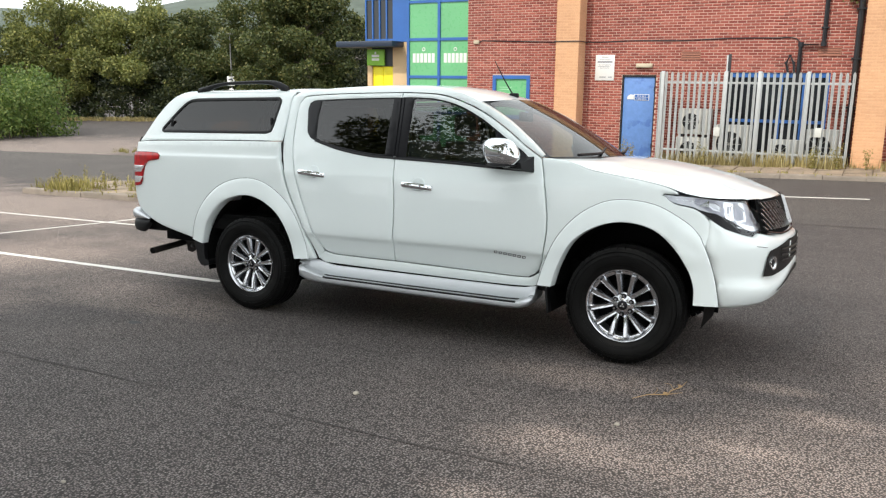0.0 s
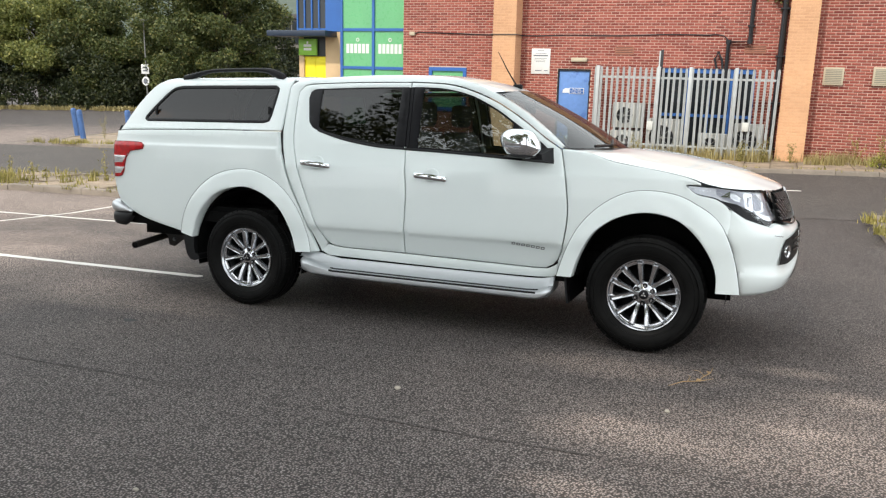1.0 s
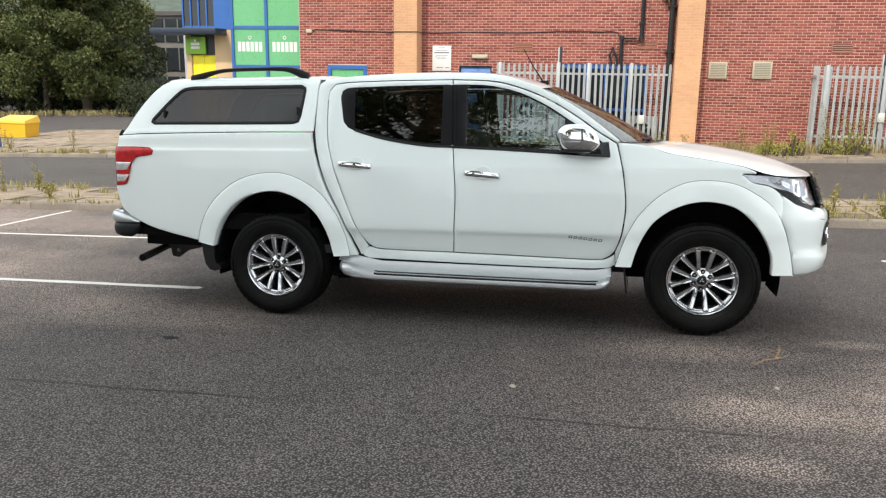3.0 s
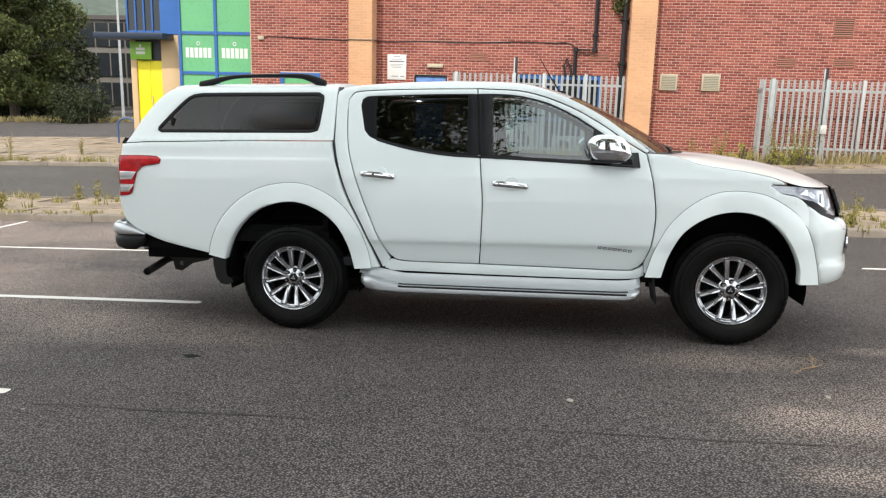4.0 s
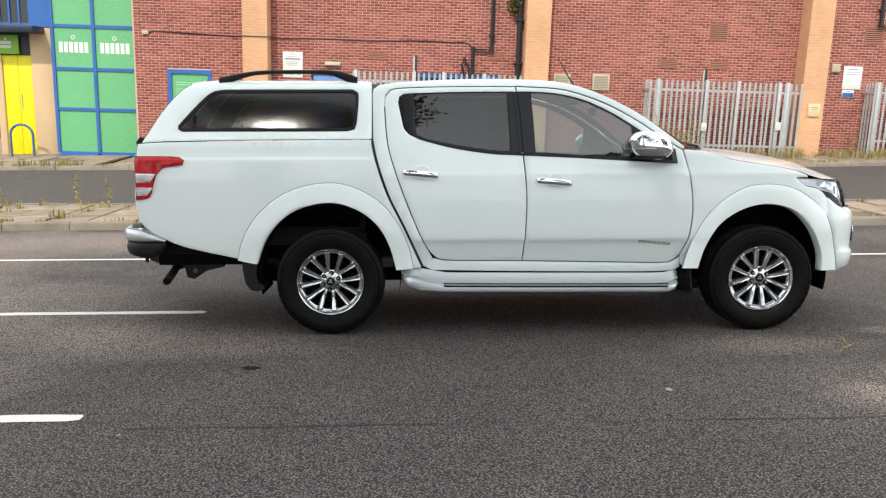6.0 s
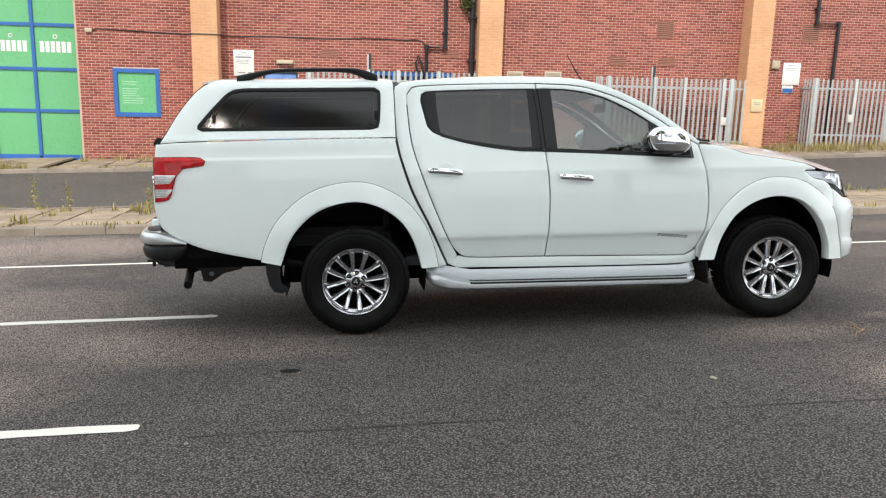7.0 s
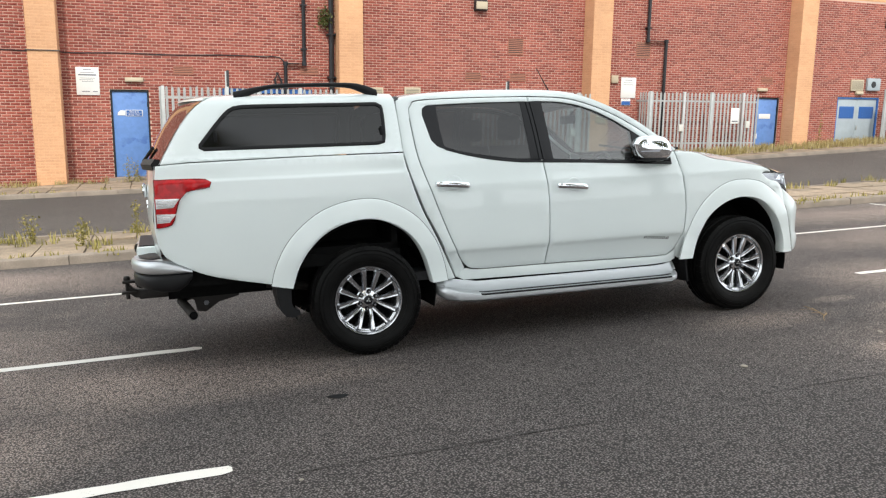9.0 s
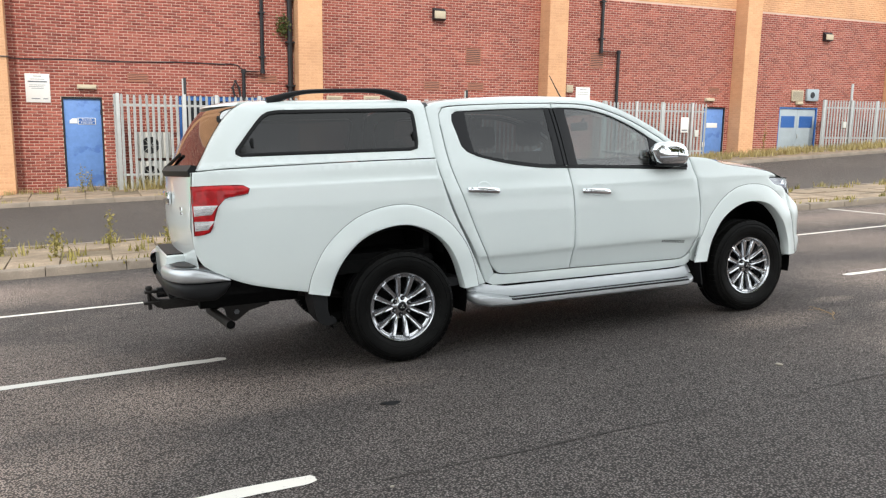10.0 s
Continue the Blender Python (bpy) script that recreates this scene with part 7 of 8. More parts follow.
for a, b in ((0.07, 0.765), (0.835, 1.315), (1.385, 1.865), (1.935, 2.43)):
    part("pane", Mesh().box(a, 0.08, 0, b, 0.095, h - 0.12), M_BLACKGLASS, gl)
for a, b, z in ((0.09, 0.75, 1.66), (0.86, 1.30, 1.66), (1.95, 2.41, 1.66)):
    part("blind", Mesh().box(a, 0.10, 0.5, b, 0.11, z), M_ACWHITE, gl, "pale blind behind the glass")


def cooling_unit(x, z, w=0.86, h=0.68, y=22.86):
    t = thing("air_conditioner", (x, y, z), "off-white outdoor cooling unit with a round fan", "air conditioner", "cooling units behind the fence")
    part("casing", Mesh().box(0, 0, 0, w, 0.32, h, 0.015), M_ACWHITE, t)
    part("fan_opening", Mesh().lathe([(0.0, -0.003), (h * 0.30, -0.003), (h * 0.32, -0.010), (h * 0.33, 0.0)], (w * 0.4, 0, h / 2), "y", 28), M_DARK, t)
    for k in range(4):
        a = math.pi * k / 4
        r = h * 0.31
        part("guard_bar", Mesh().tube([(w * 0.4 - r * math.cos(a), -0.012, h / 2 - r * math.sin(a)), (w * 0.4 + r * math.cos(a), -0.012, h / 2 + r * math.sin(a))], 0.006, 5), M_ACWHITE, t)
    for fx in (0.1, w - 0.15):
        part("foot", Mesh().box(fx, 0.02, -0.08, fx + 0.05, 0.30, 0.0), M_DARK, t)


cooling_unit(-0.62, -0.46)
cooling_unit(-0.60, 0.30)
cooling_unit(0.42, -0.42, 0.9, 1.0)
cooling_unit(1.75, -0.38, 0.8, 0.62)
cooling_unit(2.65, -0.36, 0.75, 0.9)
t = thing("meter_box", (23.76, WALL_Y, 2.27), "grey round meter box on the wall", "box")
part("case", Mesh().box(0, -0.12, 0, 0.62, -0.01, 0.45, 0.02), M_GREYDOOR, t)
part("dial", Mesh().lathe([(0.0, -0.14), (0.10, -0.14), (0.12, -0.12)], (0.28, 0, 0.22), "y", 20), M_DARK, t)

# ---- entrance forecourt ----
M_BOLLARD = plain("blue bollard paint", (0.050, 0.125, 0.32), 0.5, var=0.25, big=5)
for x, y in ((-21.55, 23.75), (-20.1, 22.65), (-17.85, 22.65)):
    z = ground_z(x, y) + 0.10
    t = thing("bollard", (x, y, z), "blue painted steel bollard on the pavement", "bollard", "blue bollards")
    t.matrix_basis = pose(x, y, z, 0, -7 if x < -20 else -4, 0)
    part("post", Mesh().lathe([(0.10, -0.1), (0.10, 0.98), (0.09, 1.03), (0.06, 1.06), (0.0, 1.07)], (0, 0, 0), "z", 20), M_BOLLARD, t)
    part("collar", Mesh().lathe([(0.10, 0.84), (0.106, 0.85), (0.106, 0.90), (0.10, 0.91)], (0, 0, 0), "z", 20), M_BOLLARD, t)
z = ground_z(-20.8, 27.1) + 0.1
t = thing("grit_bin", (-20.8, 27.1, z), "yellow plastic grit bin on the forecourt", "bin")
part("body", Mesh().rings([[(-0.60, -0.36, 0), (0.60, -0.36, 0), (0.60, 0.36, 0), (-0.60, 0.36, 0)], [(-0.67, -0.41, 0.55), (0.67, -0.41, 0.55), (0.67, 0.41, 0.55), (-0.67, 0.41, 0.55)]]), plain("yellow grit bin plastic", (0.78, 0.45, 0.02), 0.5, var=0.1), t)
part("lid", Mesh().rings([[(-0.70, -0.44, 0.55), (0.70, -0.44, 0.55), (0.70, 0.44, 0.55), (-0.70, 0.44, 0.55)], [(-0.68, -0.42, 0.64), (0.68, -0.42, 0.64), (0.64, 0.40, 0.82), (-0.64, 0.40, 0.82)]]), plain("yellow bin lid", (0.82, 0.52, 0.03), 0.45, var=0.1), t)


def hoop(x, y, dx, dy):
    z = ground_z(x, y) + 0.10
    t = thing("cycle_stand", (x, y, z), "blue steel hoop cycle stand on the forecourt", "cycle stand", "blue cycle stands")
    pts = [(0, 0, -0.1), (0, 0, 0.62)] + [(dx * (0.5 - 0.5 * math.cos(a)), dy * (0.5 - 0.5 * math.cos(a)), 0.62 + 0.30 * math.sin(a)) for a in np.linspace(0.2, math.pi - 0.2, 12)] + [(dx, dy, 0.62), (dx, dy, -0.1)]
    part("hoop", Mesh().tube(pts, 0.035, 10), M_BOLLARD, t, angle=60)


hoop(-11.06, 23.55, 0.62, 0.04)
hoop(-14.5, 28.2, 0.70, 0.05)

# sign post and lamp post by the trees
M_POST = plain("weathered grey post", (0.22, 0.22, 0.21), 0.6, metal=0.2, var=0.2)
x, y = -38.2, 46.0
t = thing("sign_post", (x, y, ground_z(x, y)), "thin grey post with a white plate and a round sign", "sign")
part("post", Mesh().tube([(0, 0, 0), (0, 0, 6.3)], [0.06, 0.04], 8), M_POST, t)
part("lantern", Mesh().box(-0.26, -0.10, 6.28, 0.26, 0.10, 6.38, 0.03), M_POST, t)
pl = part("plate", Mesh().box(-0.34, -0.11, 2.62, 0.34, -0.07, 3.30, 0.01), M_WHITE, t)
part("print_line", Mesh().box(-0.22, -0.116, 3.02, 0.22, -0.11, 3.14).box(-0.22, -0.116, 2.80, 0.22, -0.11, 2.90), M_PRINT, pl)
rs = part("round_sign", Mesh().lathe([(0.0, -0.12), (0.30, -0.12), (0.32, -0.1), (0.32, -0.06)], (0, 0, 2.12), "y", 24), M_WHITE, t)
part("sign_face", Mesh().lathe([(0.0, -0.126), (0.20, -0.126), (0.20, -0.12)], (0, 0, 2.12), "y", 20), M_PRINT, rs)
x, y, hh = -26.5, 50.0, 12.0
t = thing("lamp_post", (x, y, ground_z(x, y)), "grey lamp post among the trees", "lamp post")
part("pole", Mesh().tube([(0, 0, 0), (0, 0, hh)], [0.10, 0.06], 8), M_GALV, t)
part("lantern", Mesh().box(-0.3, -0.12, hh, 0.3, 0.12, hh + 0.14, 0.03), M_GALV, t)


# ---- plants ----
def leaf_paint(name, dark, light, tip):
    m, t, b = nodes(name)
    rnd = t.nodes.new("ShaderNodeNewGeometry").outputs["Random Per Island"]
    r = t.nodes.new("ShaderNodeValToRGB")
    e = r.color_ramp.elements
    e[0].color, e[1].color = (*dark, 1), (*tip, 1)
    mid = e.new(0.7)
    mid.color = (*light, 1)
    t.links.new(rnd, r.inputs["Fac"])
    co = t.nodes.new("ShaderNodeTexCoord").outputs["Object"]
    c = mix(t, 1.0, r.outputs["Color"], ramp(t, noise_node(t, co, 0.5, 3.0), 0.3, 0.7, (0.75, 0.75, 0.75, 1), (1.2, 1.15, 1.0, 1)), "MULTIPLY")
    t.links.new(c, b.inputs["Base Color"])
    b.inputs["Roughness"].default_value = 0.6
    tr = t.nodes.new("ShaderNodeBsdfTranslucent")
    t.links.new(c, tr.inputs["Color"])
    mx = t.nodes.new("ShaderNodeMixShader")
    mx.inputs[0].default_value = 0.30
    t.links.new(b.outputs[0], mx.inputs[1])
    t.links.new(tr.outputs[0], mx.inputs[2])
    t.links.new(mx.outputs[0], t.nodes["Material Output"].inputs["Surface"])
    return m


M_LEAF = leaf_paint("tree leaves", (0.040, 0.062, 0.018), (0.105, 0.130, 0.038), (0.21, 0.20, 0.07))
M_LEAF_GOLD = leaf_paint("turning leaves", (0.085, 0.112, 0.030), (0.20, 0.225, 0.062), (0.38, 0.37, 0.12))
M_LEAF_DARK = leaf_paint("dark leaves", (0.014, 0.024, 0.008), (0.036, 0.050, 0.015), (0.075, 0.078, 0.028))
M_WEED = leaf_paint("weed leaves", (0.17, 0.155, 0.05), (0.34, 0.31, 0.09), (0.52, 0.44, 0.20))
M_LEAF_BRIGHT = leaf_paint("bright bush leaves", (0.055, 0.10, 0.018), (0.12, 0.19, 0.04), (0.24, 0.28, 0.08))
M_CLUMP = leaf_paint("yellow-green weed leaves", (0.15, 0.185, 0.03), (0.34, 0.37, 0.06), (0.58, 0.55, 0.15))
M_STRAW = leaf_paint("dry grass", (0.26, 0.22, 0.10), (0.42, 0.36, 0.17), (0.55, 0.48, 0.26))
M_BARK = plain("bark", (0.075, 0.058, 0.042), 0.95, var=0.35, big=3, fine=25, bump=0.8)


def leaf_quads(centres, size, rng, droop=0.3):
    """Small folded leaves at the given points."""
    n = len(centres)
    a = rng.normal(size=(n, 3))
    a[:, 2] -= droop
    a /= np.linalg.norm(a, axis=1)[:, None]
    b = np.cross(a, rng.normal(size=(n, 3)))
    b /= np.linalg.norm(b, axis=1)[:, None] + 1e-9
    s = size * rng.uniform(0.6, 1.35, n)[:, None]
    v = np.stack([centres - a * s * 0.5, centres + b * s * 0.32 + a * s * 0.05, centres + a * s * 0.55, centres - b * s * 0.32 + a * s * 0.05], axis=1).reshape(-1, 3)
    return v, np.arange(n * 4).reshape(-1, 4)


def crown_points(clumps, per, rng):
    """Points in uneven clumps, thicker towards their outside."""
    out = []
    for c, r in clumps:
        k = max(4, int(per * r * r))
        d = rng.normal(size=(k, 3))
        d /= np.linalg.norm(d, axis=1)[:, None]
        rad = r * rng.uniform(0.25, 1.0, k) ** 0.45
        d[:, 2] *= 0.8
        out.append(np.array(c) + d * rad[:, None] + rng.normal(size=(k, 3)) * r * 0.06)
    return np.concatenate(out)


def tree(x, y, height, spread_r, mat, label, leaves=9000, size=0.26, low=0.25, seed=1, bare=0.0):
    rng = np.random.default_rng(seed)
    z = ground_z(x, y)
    t = thing("tree", (x, y, z), label, "tree", "trees of the car park")
    m = Mesh()
    r0 = 0.030 * height
    lean = rng.normal(size=2) * 0.03 * height
    trunk = [(0, 0, -0.2), (lean[0] * 0.2, lean[1] * 0.2, height * 0.25), (lean[0] * 0.6, lean[1] * 0.6, height * 0.55), (lean[0], lean[1], height * 0.88)]
    m.tube(trunk, [r0, r0 * 0.75, r0 * 0.45, r0 * 0.12], 9)
    clumps = []
    k = 15
    for i in range(k):
        f = low + (0.92 - low) * (i + rng.uniform(0, 1)) / k
        a = i * 2.4 + rng.uniform(-0.5, 0.5)
        reach = spread_r * (0.45 + 0.55 * math.sin(math.pi * min(1, (f - low) / (1.02 - low) + 0.15))) * rng.uniform(0.65, 1.1)
        base = Vector(trunk[1]).lerp(Vector(trunk[3]), max(0, min(1, f - 0.18)))
        tip = Vector((math.cos(a) * reach + lean[0] * f, math.sin(a) * reach + lean[1] * f, height * f))
        bend = base.lerp(tip, 0.5) + Vector((0, 0, 0.06 * height * rng.uniform(0.2, 1)))
        m.tube([base, bend, tip], [r0 * 0.30, r0 * 0.18, r0 * 0.05], 6)
        for _ in range(4):
            c = bend.lerp(tip, rng.uniform(0.2, 1.15)) + Vector(rng.normal(size=3) * spread_r * 0.16)
            clumps.append((tuple(c), spread_r * rng.uniform(0.16, 0.34)))
    for _ in range(6):
        clumps.append(((lean[0] + rng.normal() * spread_r * 0.3, lean[1] + rng.normal() * spread_r * 0.3, height * rng.uniform(0.75, 0.97)), spread_r * rng.uniform(0.2, 0.32)))
    part("trunk", m, M_BARK, t)
    per = leaves / sum(r * r for _, r in clumps)
    v, q = leaf_quads(crown_points(clumps, per, rng), size, rng)
    tagged(part("crown", raw_mesh("crown", v, q), mat, t), kind="stuff")
    return t


GREEN = "broad green tree with a ragged leafy crown"
GOLDEN = "green tree turning yellow at the edge of the car park"
# the belt of trees beyond the car park
for i, (x, y, hh, rr, mat, lab) in enumerate((
        (-58, 46, 9.6, 4.6, M_LEAF_GOLD, GOLDEN), (-52, 49, 9.2, 4.2, M_LEAF_GOLD, GOLDEN), (-47, 51, 8.4, 4.0, M_LEAF, GREEN), (-43, 54, 6.2, 3.2, M_LEAF, GREEN),
        (-37.5, 50, 10.5, 4.4, M_LEAF, GREEN), (-33.6, 49, 11.0, 3.7, M_LEAF, GREEN), (-64, 42, 11, 5.0, M_LEAF, GREEN), (-70, 36, 11, 5.0, M_LEAF, GREEN), (-42, 64, 8.5, 4.5, M_LEAF_DARK, GREEN), (-55, 58, 7.4, 5, M_LEAF_DARK, GREEN))):
    tree(x, y, hh, rr, mat, lab, 44000, 0.21, 0.34 if mat is M_LEAF_GOLD else 0.14, 20 + i)
# trees behind the walk, which shade the truck and stand in its windows
BEHIND = "tall tree whose shade falls on the car park"
for i, (x, y, hh, rr, low) in enumerate(((-2.6, -6.8, 18.4, 4.6, 0.24), (6.6, -8.4, 9.0, 3.2, 0.24), (15.0, -13.5, 8.5, 3.6, 0.24), (-9.8, -9.6, 13.0, 4.0, 0.24), (-17.5, -13.0, 11.5, 4.6, 0.24), (24.0, -18.0, 10.0, 4.6, 0.24))):
    tree(x, y, hh, rr, M_LEAF, BEHIND, 36000 if i == 0 else 26000, 0.17, low, 73 + i)


def bush(name, boxes, per, size, mat, label, category="bush", seed=5, at=(0, 0)):
    """A leafy mass made of many clumps."""
    rng = np.random.default_rng(seed)
    clumps = []
    for x0, x1, y0, y1, h, k in boxes:
        for _ in range(k):
            x, y = rng.uniform(x0, x1), rng.uniform(y0, y1)
            r = rng.uniform(0.5, 1.1) * min(1.2, h * 0.3)
            clumps.append(((x, y, ground_z(x, y) + rng.uniform(0.05, 1.0) * (h - r)), r))
    pts = crown_points(clumps, per, rng)
    v, q = leaf_quads(pts, size, rng)
    t = thing(name, (0, 0, 0), label, category, kind="")
    tagged(part("foliage", raw_mesh("foliage", v, q), mat, t), kind="stuff")
    for c, r in clumps[:: max(1, len(clumps) // 14)]:
        part("stem", Mesh().tube([(c[0], c[1], ground_z(c[0], c[1]) - 0.1), (c[0] + 0.1, c[1], c[2])], [0.05, 0.02], 5), M_BARK, t)
    return t


bush("hedge", [(-66, -42, 46.5, 50, 5.2, 120), (-66, -42, 46.2, 47.5, 1.8, 90), (-42, -30, 50.5, 53.5, 4.6, 60), (-42, -30, 50, 52, 1.8, 50)], 220, 0.24, M_LEAF_DARK, "long dark overgrown hedge under the trees", "hedge", 6)
bush("bush", [(-40, -34.4, 24.5, 29.5, 3.5, 60), (-40, -34.2, 24.5, 29.5, 1.5, 40)], 330, 0.15, M_LEAF_BRIGHT, "large round green bush beside the tarmac", "bush", 7)
bush("bush", [(-44, -38, 27, 33, 5.0, 40)], 260, 0.17, M_LEAF_BRIGHT, "large round green bush beside the tarmac", "bush", 8)
bush("bush", [(-27.6, -24.8, 43, 45.5, 2.7, 26), (-27.8, -24.6, 43, 45.5, 1.3, 20)], 420, 0.14, M_LEAF_DARK, "dark shrub near the far building", "bush", 9)


bush("weed_clump", [(7.5, 8.5, 21.6, 22.1, 0.8, 9), (7.4, 8.6, 21.5, 22.0, 0.45, 14)], 1500, 0.05, M_CLUMP, "yellow-green clump of weeds against the fence", "weed", 12)
bush("weed_clump", [(5.9, 6.9, 21.3, 21.9, 0.75, 10), (5.8, 7.0, 21.2, 21.9, 0.40, 16)], 1500, 0.05, M_CLUMP, "low yellow-green clump of weeds at the foot of the wall", "weed", 13)


def blades(spots, rng, tall, width=0.012):
    """Thin bent grass blades: two quads each."""
    v, q = [], []
    for x, y, z, h in spots:
        a, lean = rng.uniform(0, 2 * math.pi), rng.uniform(0.1, 0.55)
        dx, dy = math.cos(a), math.sin(a)
        w = width * rng.uniform(0.6, 1.4)
        k = len(v)
        for f, b in ((0, 0), (0.55, 0.3), (1.0, 1.0)):
            px, py, pz = x + dx * lean * h * b, y + dy * lean * h * b, z + h * f * (1 - 0.15 * b)
            ww = w * (1 - 0.85 * f)
            v += [(px - dy * ww, py + dx * ww, pz), (px + dy * ww, py - dx * ww, pz)]
        q += [(k, k + 1, k + 3, k + 2), (k + 2, k + 3, k + 5, k + 4)]
    return v, q


def grass(name, areas, mat, label, seed=3, lift=0.1, width=0.012):
    rng = np.random.default_rng(seed)
    spots = []
    for x0, x1, y0, y1, n, h0, h1 in areas:
        tufts = max(1, n // 14)
        cx, cy = rng.uniform(x0, x1, tufts), rng.uniform(y0, y1, tufts)
        for i in range(n):
            k = rng.integers(tufts)
            x, y = cx[k] + rng.normal() * 0.06, cy[k] + rng.normal() * 0.05
            spots.append((x, y, ground_z(x, y) + lift - 0.02, rng.uniform(h0, h1)))
    v, q = blades(spots, rng, 1, width)
    return solo(name, raw_mesh(name, v, q), mat, label, "grass", kind="stuff")


grass("wall_grass", [(-7.2, 34, 22.4, 23.2, 6500, 0.05, 0.22), (4.4, 12.0, 21.9, 22.9, 3000, 0.1, 0.42), (-1.0, 3.6, 22.2, 23.1, 2400, 0.1, 0.5), (12.4, 29, 21.4, 22.9, 7500, 0.06, 0.32)], M_STRAW, "dry grass along the foot of the wall", 4, width=0.011)
grass("kerb_grass", [(-10.9, 0.3, 10.98, 11.15, 900, 0.03, 0.12), (-10.9, 0.3, 13.0, 13.35, 420, 0.04, 0.18), (5.1, 21, 10.98, 11.2, 1200, 0.03, 0.14), (5.0, 6.6, 11.0, 12.9, 320, 0.03, 0.15), (5.0, 5.5, 11.0, 13.3, 260, 0.03, 0.18), (5.1, 21, 12.9, 13.3, 900, 0.04, 0.2), (-11.7, -8.6, 11.0, 13.2, 420, 0.05, 0.24), (-11.6, -10.2, 11.0, 11.8, 420, 0.08, 0.34), (-8.6, 0.2, 11.3, 13.0, 500, 0.04, 0.20), (-21, -8, 20.6, 21.2, 1600, 0.05, 0.25), (-7.5, 12, 20.58, 20.9, 800, 0.03, 0.12)], M_WEED, "weeds in the joints of the kerbs", 5, width=0.012)
grass("verge_grass", [(-66, -20, 44.4, 47.0, 9000, 0.06, 0.42)], M_STRAW, "dry grass verge below the hedge", 6, lift=0.05, width=0.035)


def weed(x, y, h, mat, seed, bushy=1.0):
    """One tall weed: stems with small leaves."""
    rng = np.random.default_rng(seed)
    z = ground_z(x, y) + 0.08
    t = thing("weed", (x, y, z), "tall leafy weed growing from the paving", "weed", "weeds of the paving")
    m, pts = Mesh(), []
    for k in range(max(2, int(5 * bushy))):
        a, r = rng.uniform(0, 2 * math.pi), rng.uniform(0.04, 0.28) * h * bushy
        top = Vector((math.cos(a) * r, math.sin(a) * r, h * rng.uniform(0.55, 1.0)))
        m.tube([(0, 0, -0.02), top * 0.5 + Vector((0, 0, 0.08 * h)), top], [0.006, 0.005, 0.002], 4)
        for _ in range(int(26 * (0.6 + h))):
            f = rng.uniform(0.12, 1.02)
            pts.append(top * f + Vector(rng.normal(size=3) * 0.035 * (1.4 - 0.6 * f)))
    part("stem", m, mat, t)
    v, q = leaf_quads(np.array([tuple(p) for p in pts]), 0.044, rng)
    tagged(part("foliage", raw_mesh("foliage", v, q), mat, t), kind="stuff")


WEEDS = [(-11.3, 11.5, 0.40, 0.9), (-10.9, 11.9, 0.55, 0.5), (-10.4, 11.2, 0.32, 1.0), (-9.9, 11.6, 0.62, 0.4), (-9.2, 11.3, 0.50, 0.5), (-8.8, 12.4, 0.66, 0.35), (-5.0, 13.1, 0.75, 0.3), (-4.4, 12.9, 0.62, 0.3), (-5.9, 12.3, 0.5, 0.8), (-3.0, 12.5, 0.45, 1.0), (-2.3, 11.9, 0.4, 1.2), (-1.6, 12.4, 0.55, 0.6), (-0.9, 11.6, 0.4, 0.9), (-8.2, 12.6, 0.55, 1.0), (-7.1, 11.5, 0.35, 1.2), (-6.6, 12.9, 0.4, 0.9), (5.4, 11.7, 0.42, 0.9), (5.9, 11.2, 0.28, 1.2), (5.25, 12.4, 0.5, 0.5), (6.2, 11.9, 0.4, 0.7), (5.15, 11.1, 0.22, 1.4), (7.3, 12.9, 0.4, 1.0), (15.2, 12.6, 0.5, 1.6), (13.0, 11.3, 0.3, 1.6),
         (6.2, 21.9, 0.9, 1.6), (6.9, 21.7, 0.7, 1.8), (5.6, 22.3, 0.9, 0.8), (7.7, 22.0, 1.5, 1.2), (8.1, 21.8, 1.2, 1.6), (8.5, 22.1, 1.4, 0.9), (3.45, 22.2, 0.8, 0.9), (4.1, 22.3, 0.6, 1.0), (2.9, 22.1, 0.6, 1.2), (0.2, 22.2, 0.7, 1.0), (-1.95, 22.5, 0.75, 0.9), (-1.75, 22.6, 0.6, 0.8), (20.9, 22.4, 1.5, 0.4), (13.3, 22.5, 0.8, 0.7), (-14.5, 22.0, 0.8, 0.8), (-16.5, 21.6, 0.6, 1.5), (-17.6, 22.6, 0.9, 0.4), (-19.0, 22.6, 1.3, 0.4), (-12.8, 23.0, 0.6, 1.0)]
for i, (x, y, hh, bb) in enumerate(WEEDS):
    weed(x, y, hh, M_WEED, 100 + i, bb)
# the plant on the drainpipe
rng_p = np.random.default_rng(9)
t = thing("wall_plant", (3.42, WALL_Y - 0.15, 3.95), "small green plant growing out of the wall", "plant")
v, q = leaf_quads(rng_p.normal(size=(260, 3)) * np.array([0.10, 0.07, 0.17]), 0.08, rng_p)
tagged(part("foliage", raw_mesh("foliage", v, q), M_LEAF, t), kind="stuff")
part("stem", Mesh().tube([(0, 0.14, -0.15), (0, 0.02, 0.0), (0.02, -0.03, 0.2)], 0.008, 5), M_BARK, t)

# ---- small things on the asphalt ----
M_PEBBLE = plain("pale stone", (0.33, 0.30, 0.25), 0.8, var=0.15)


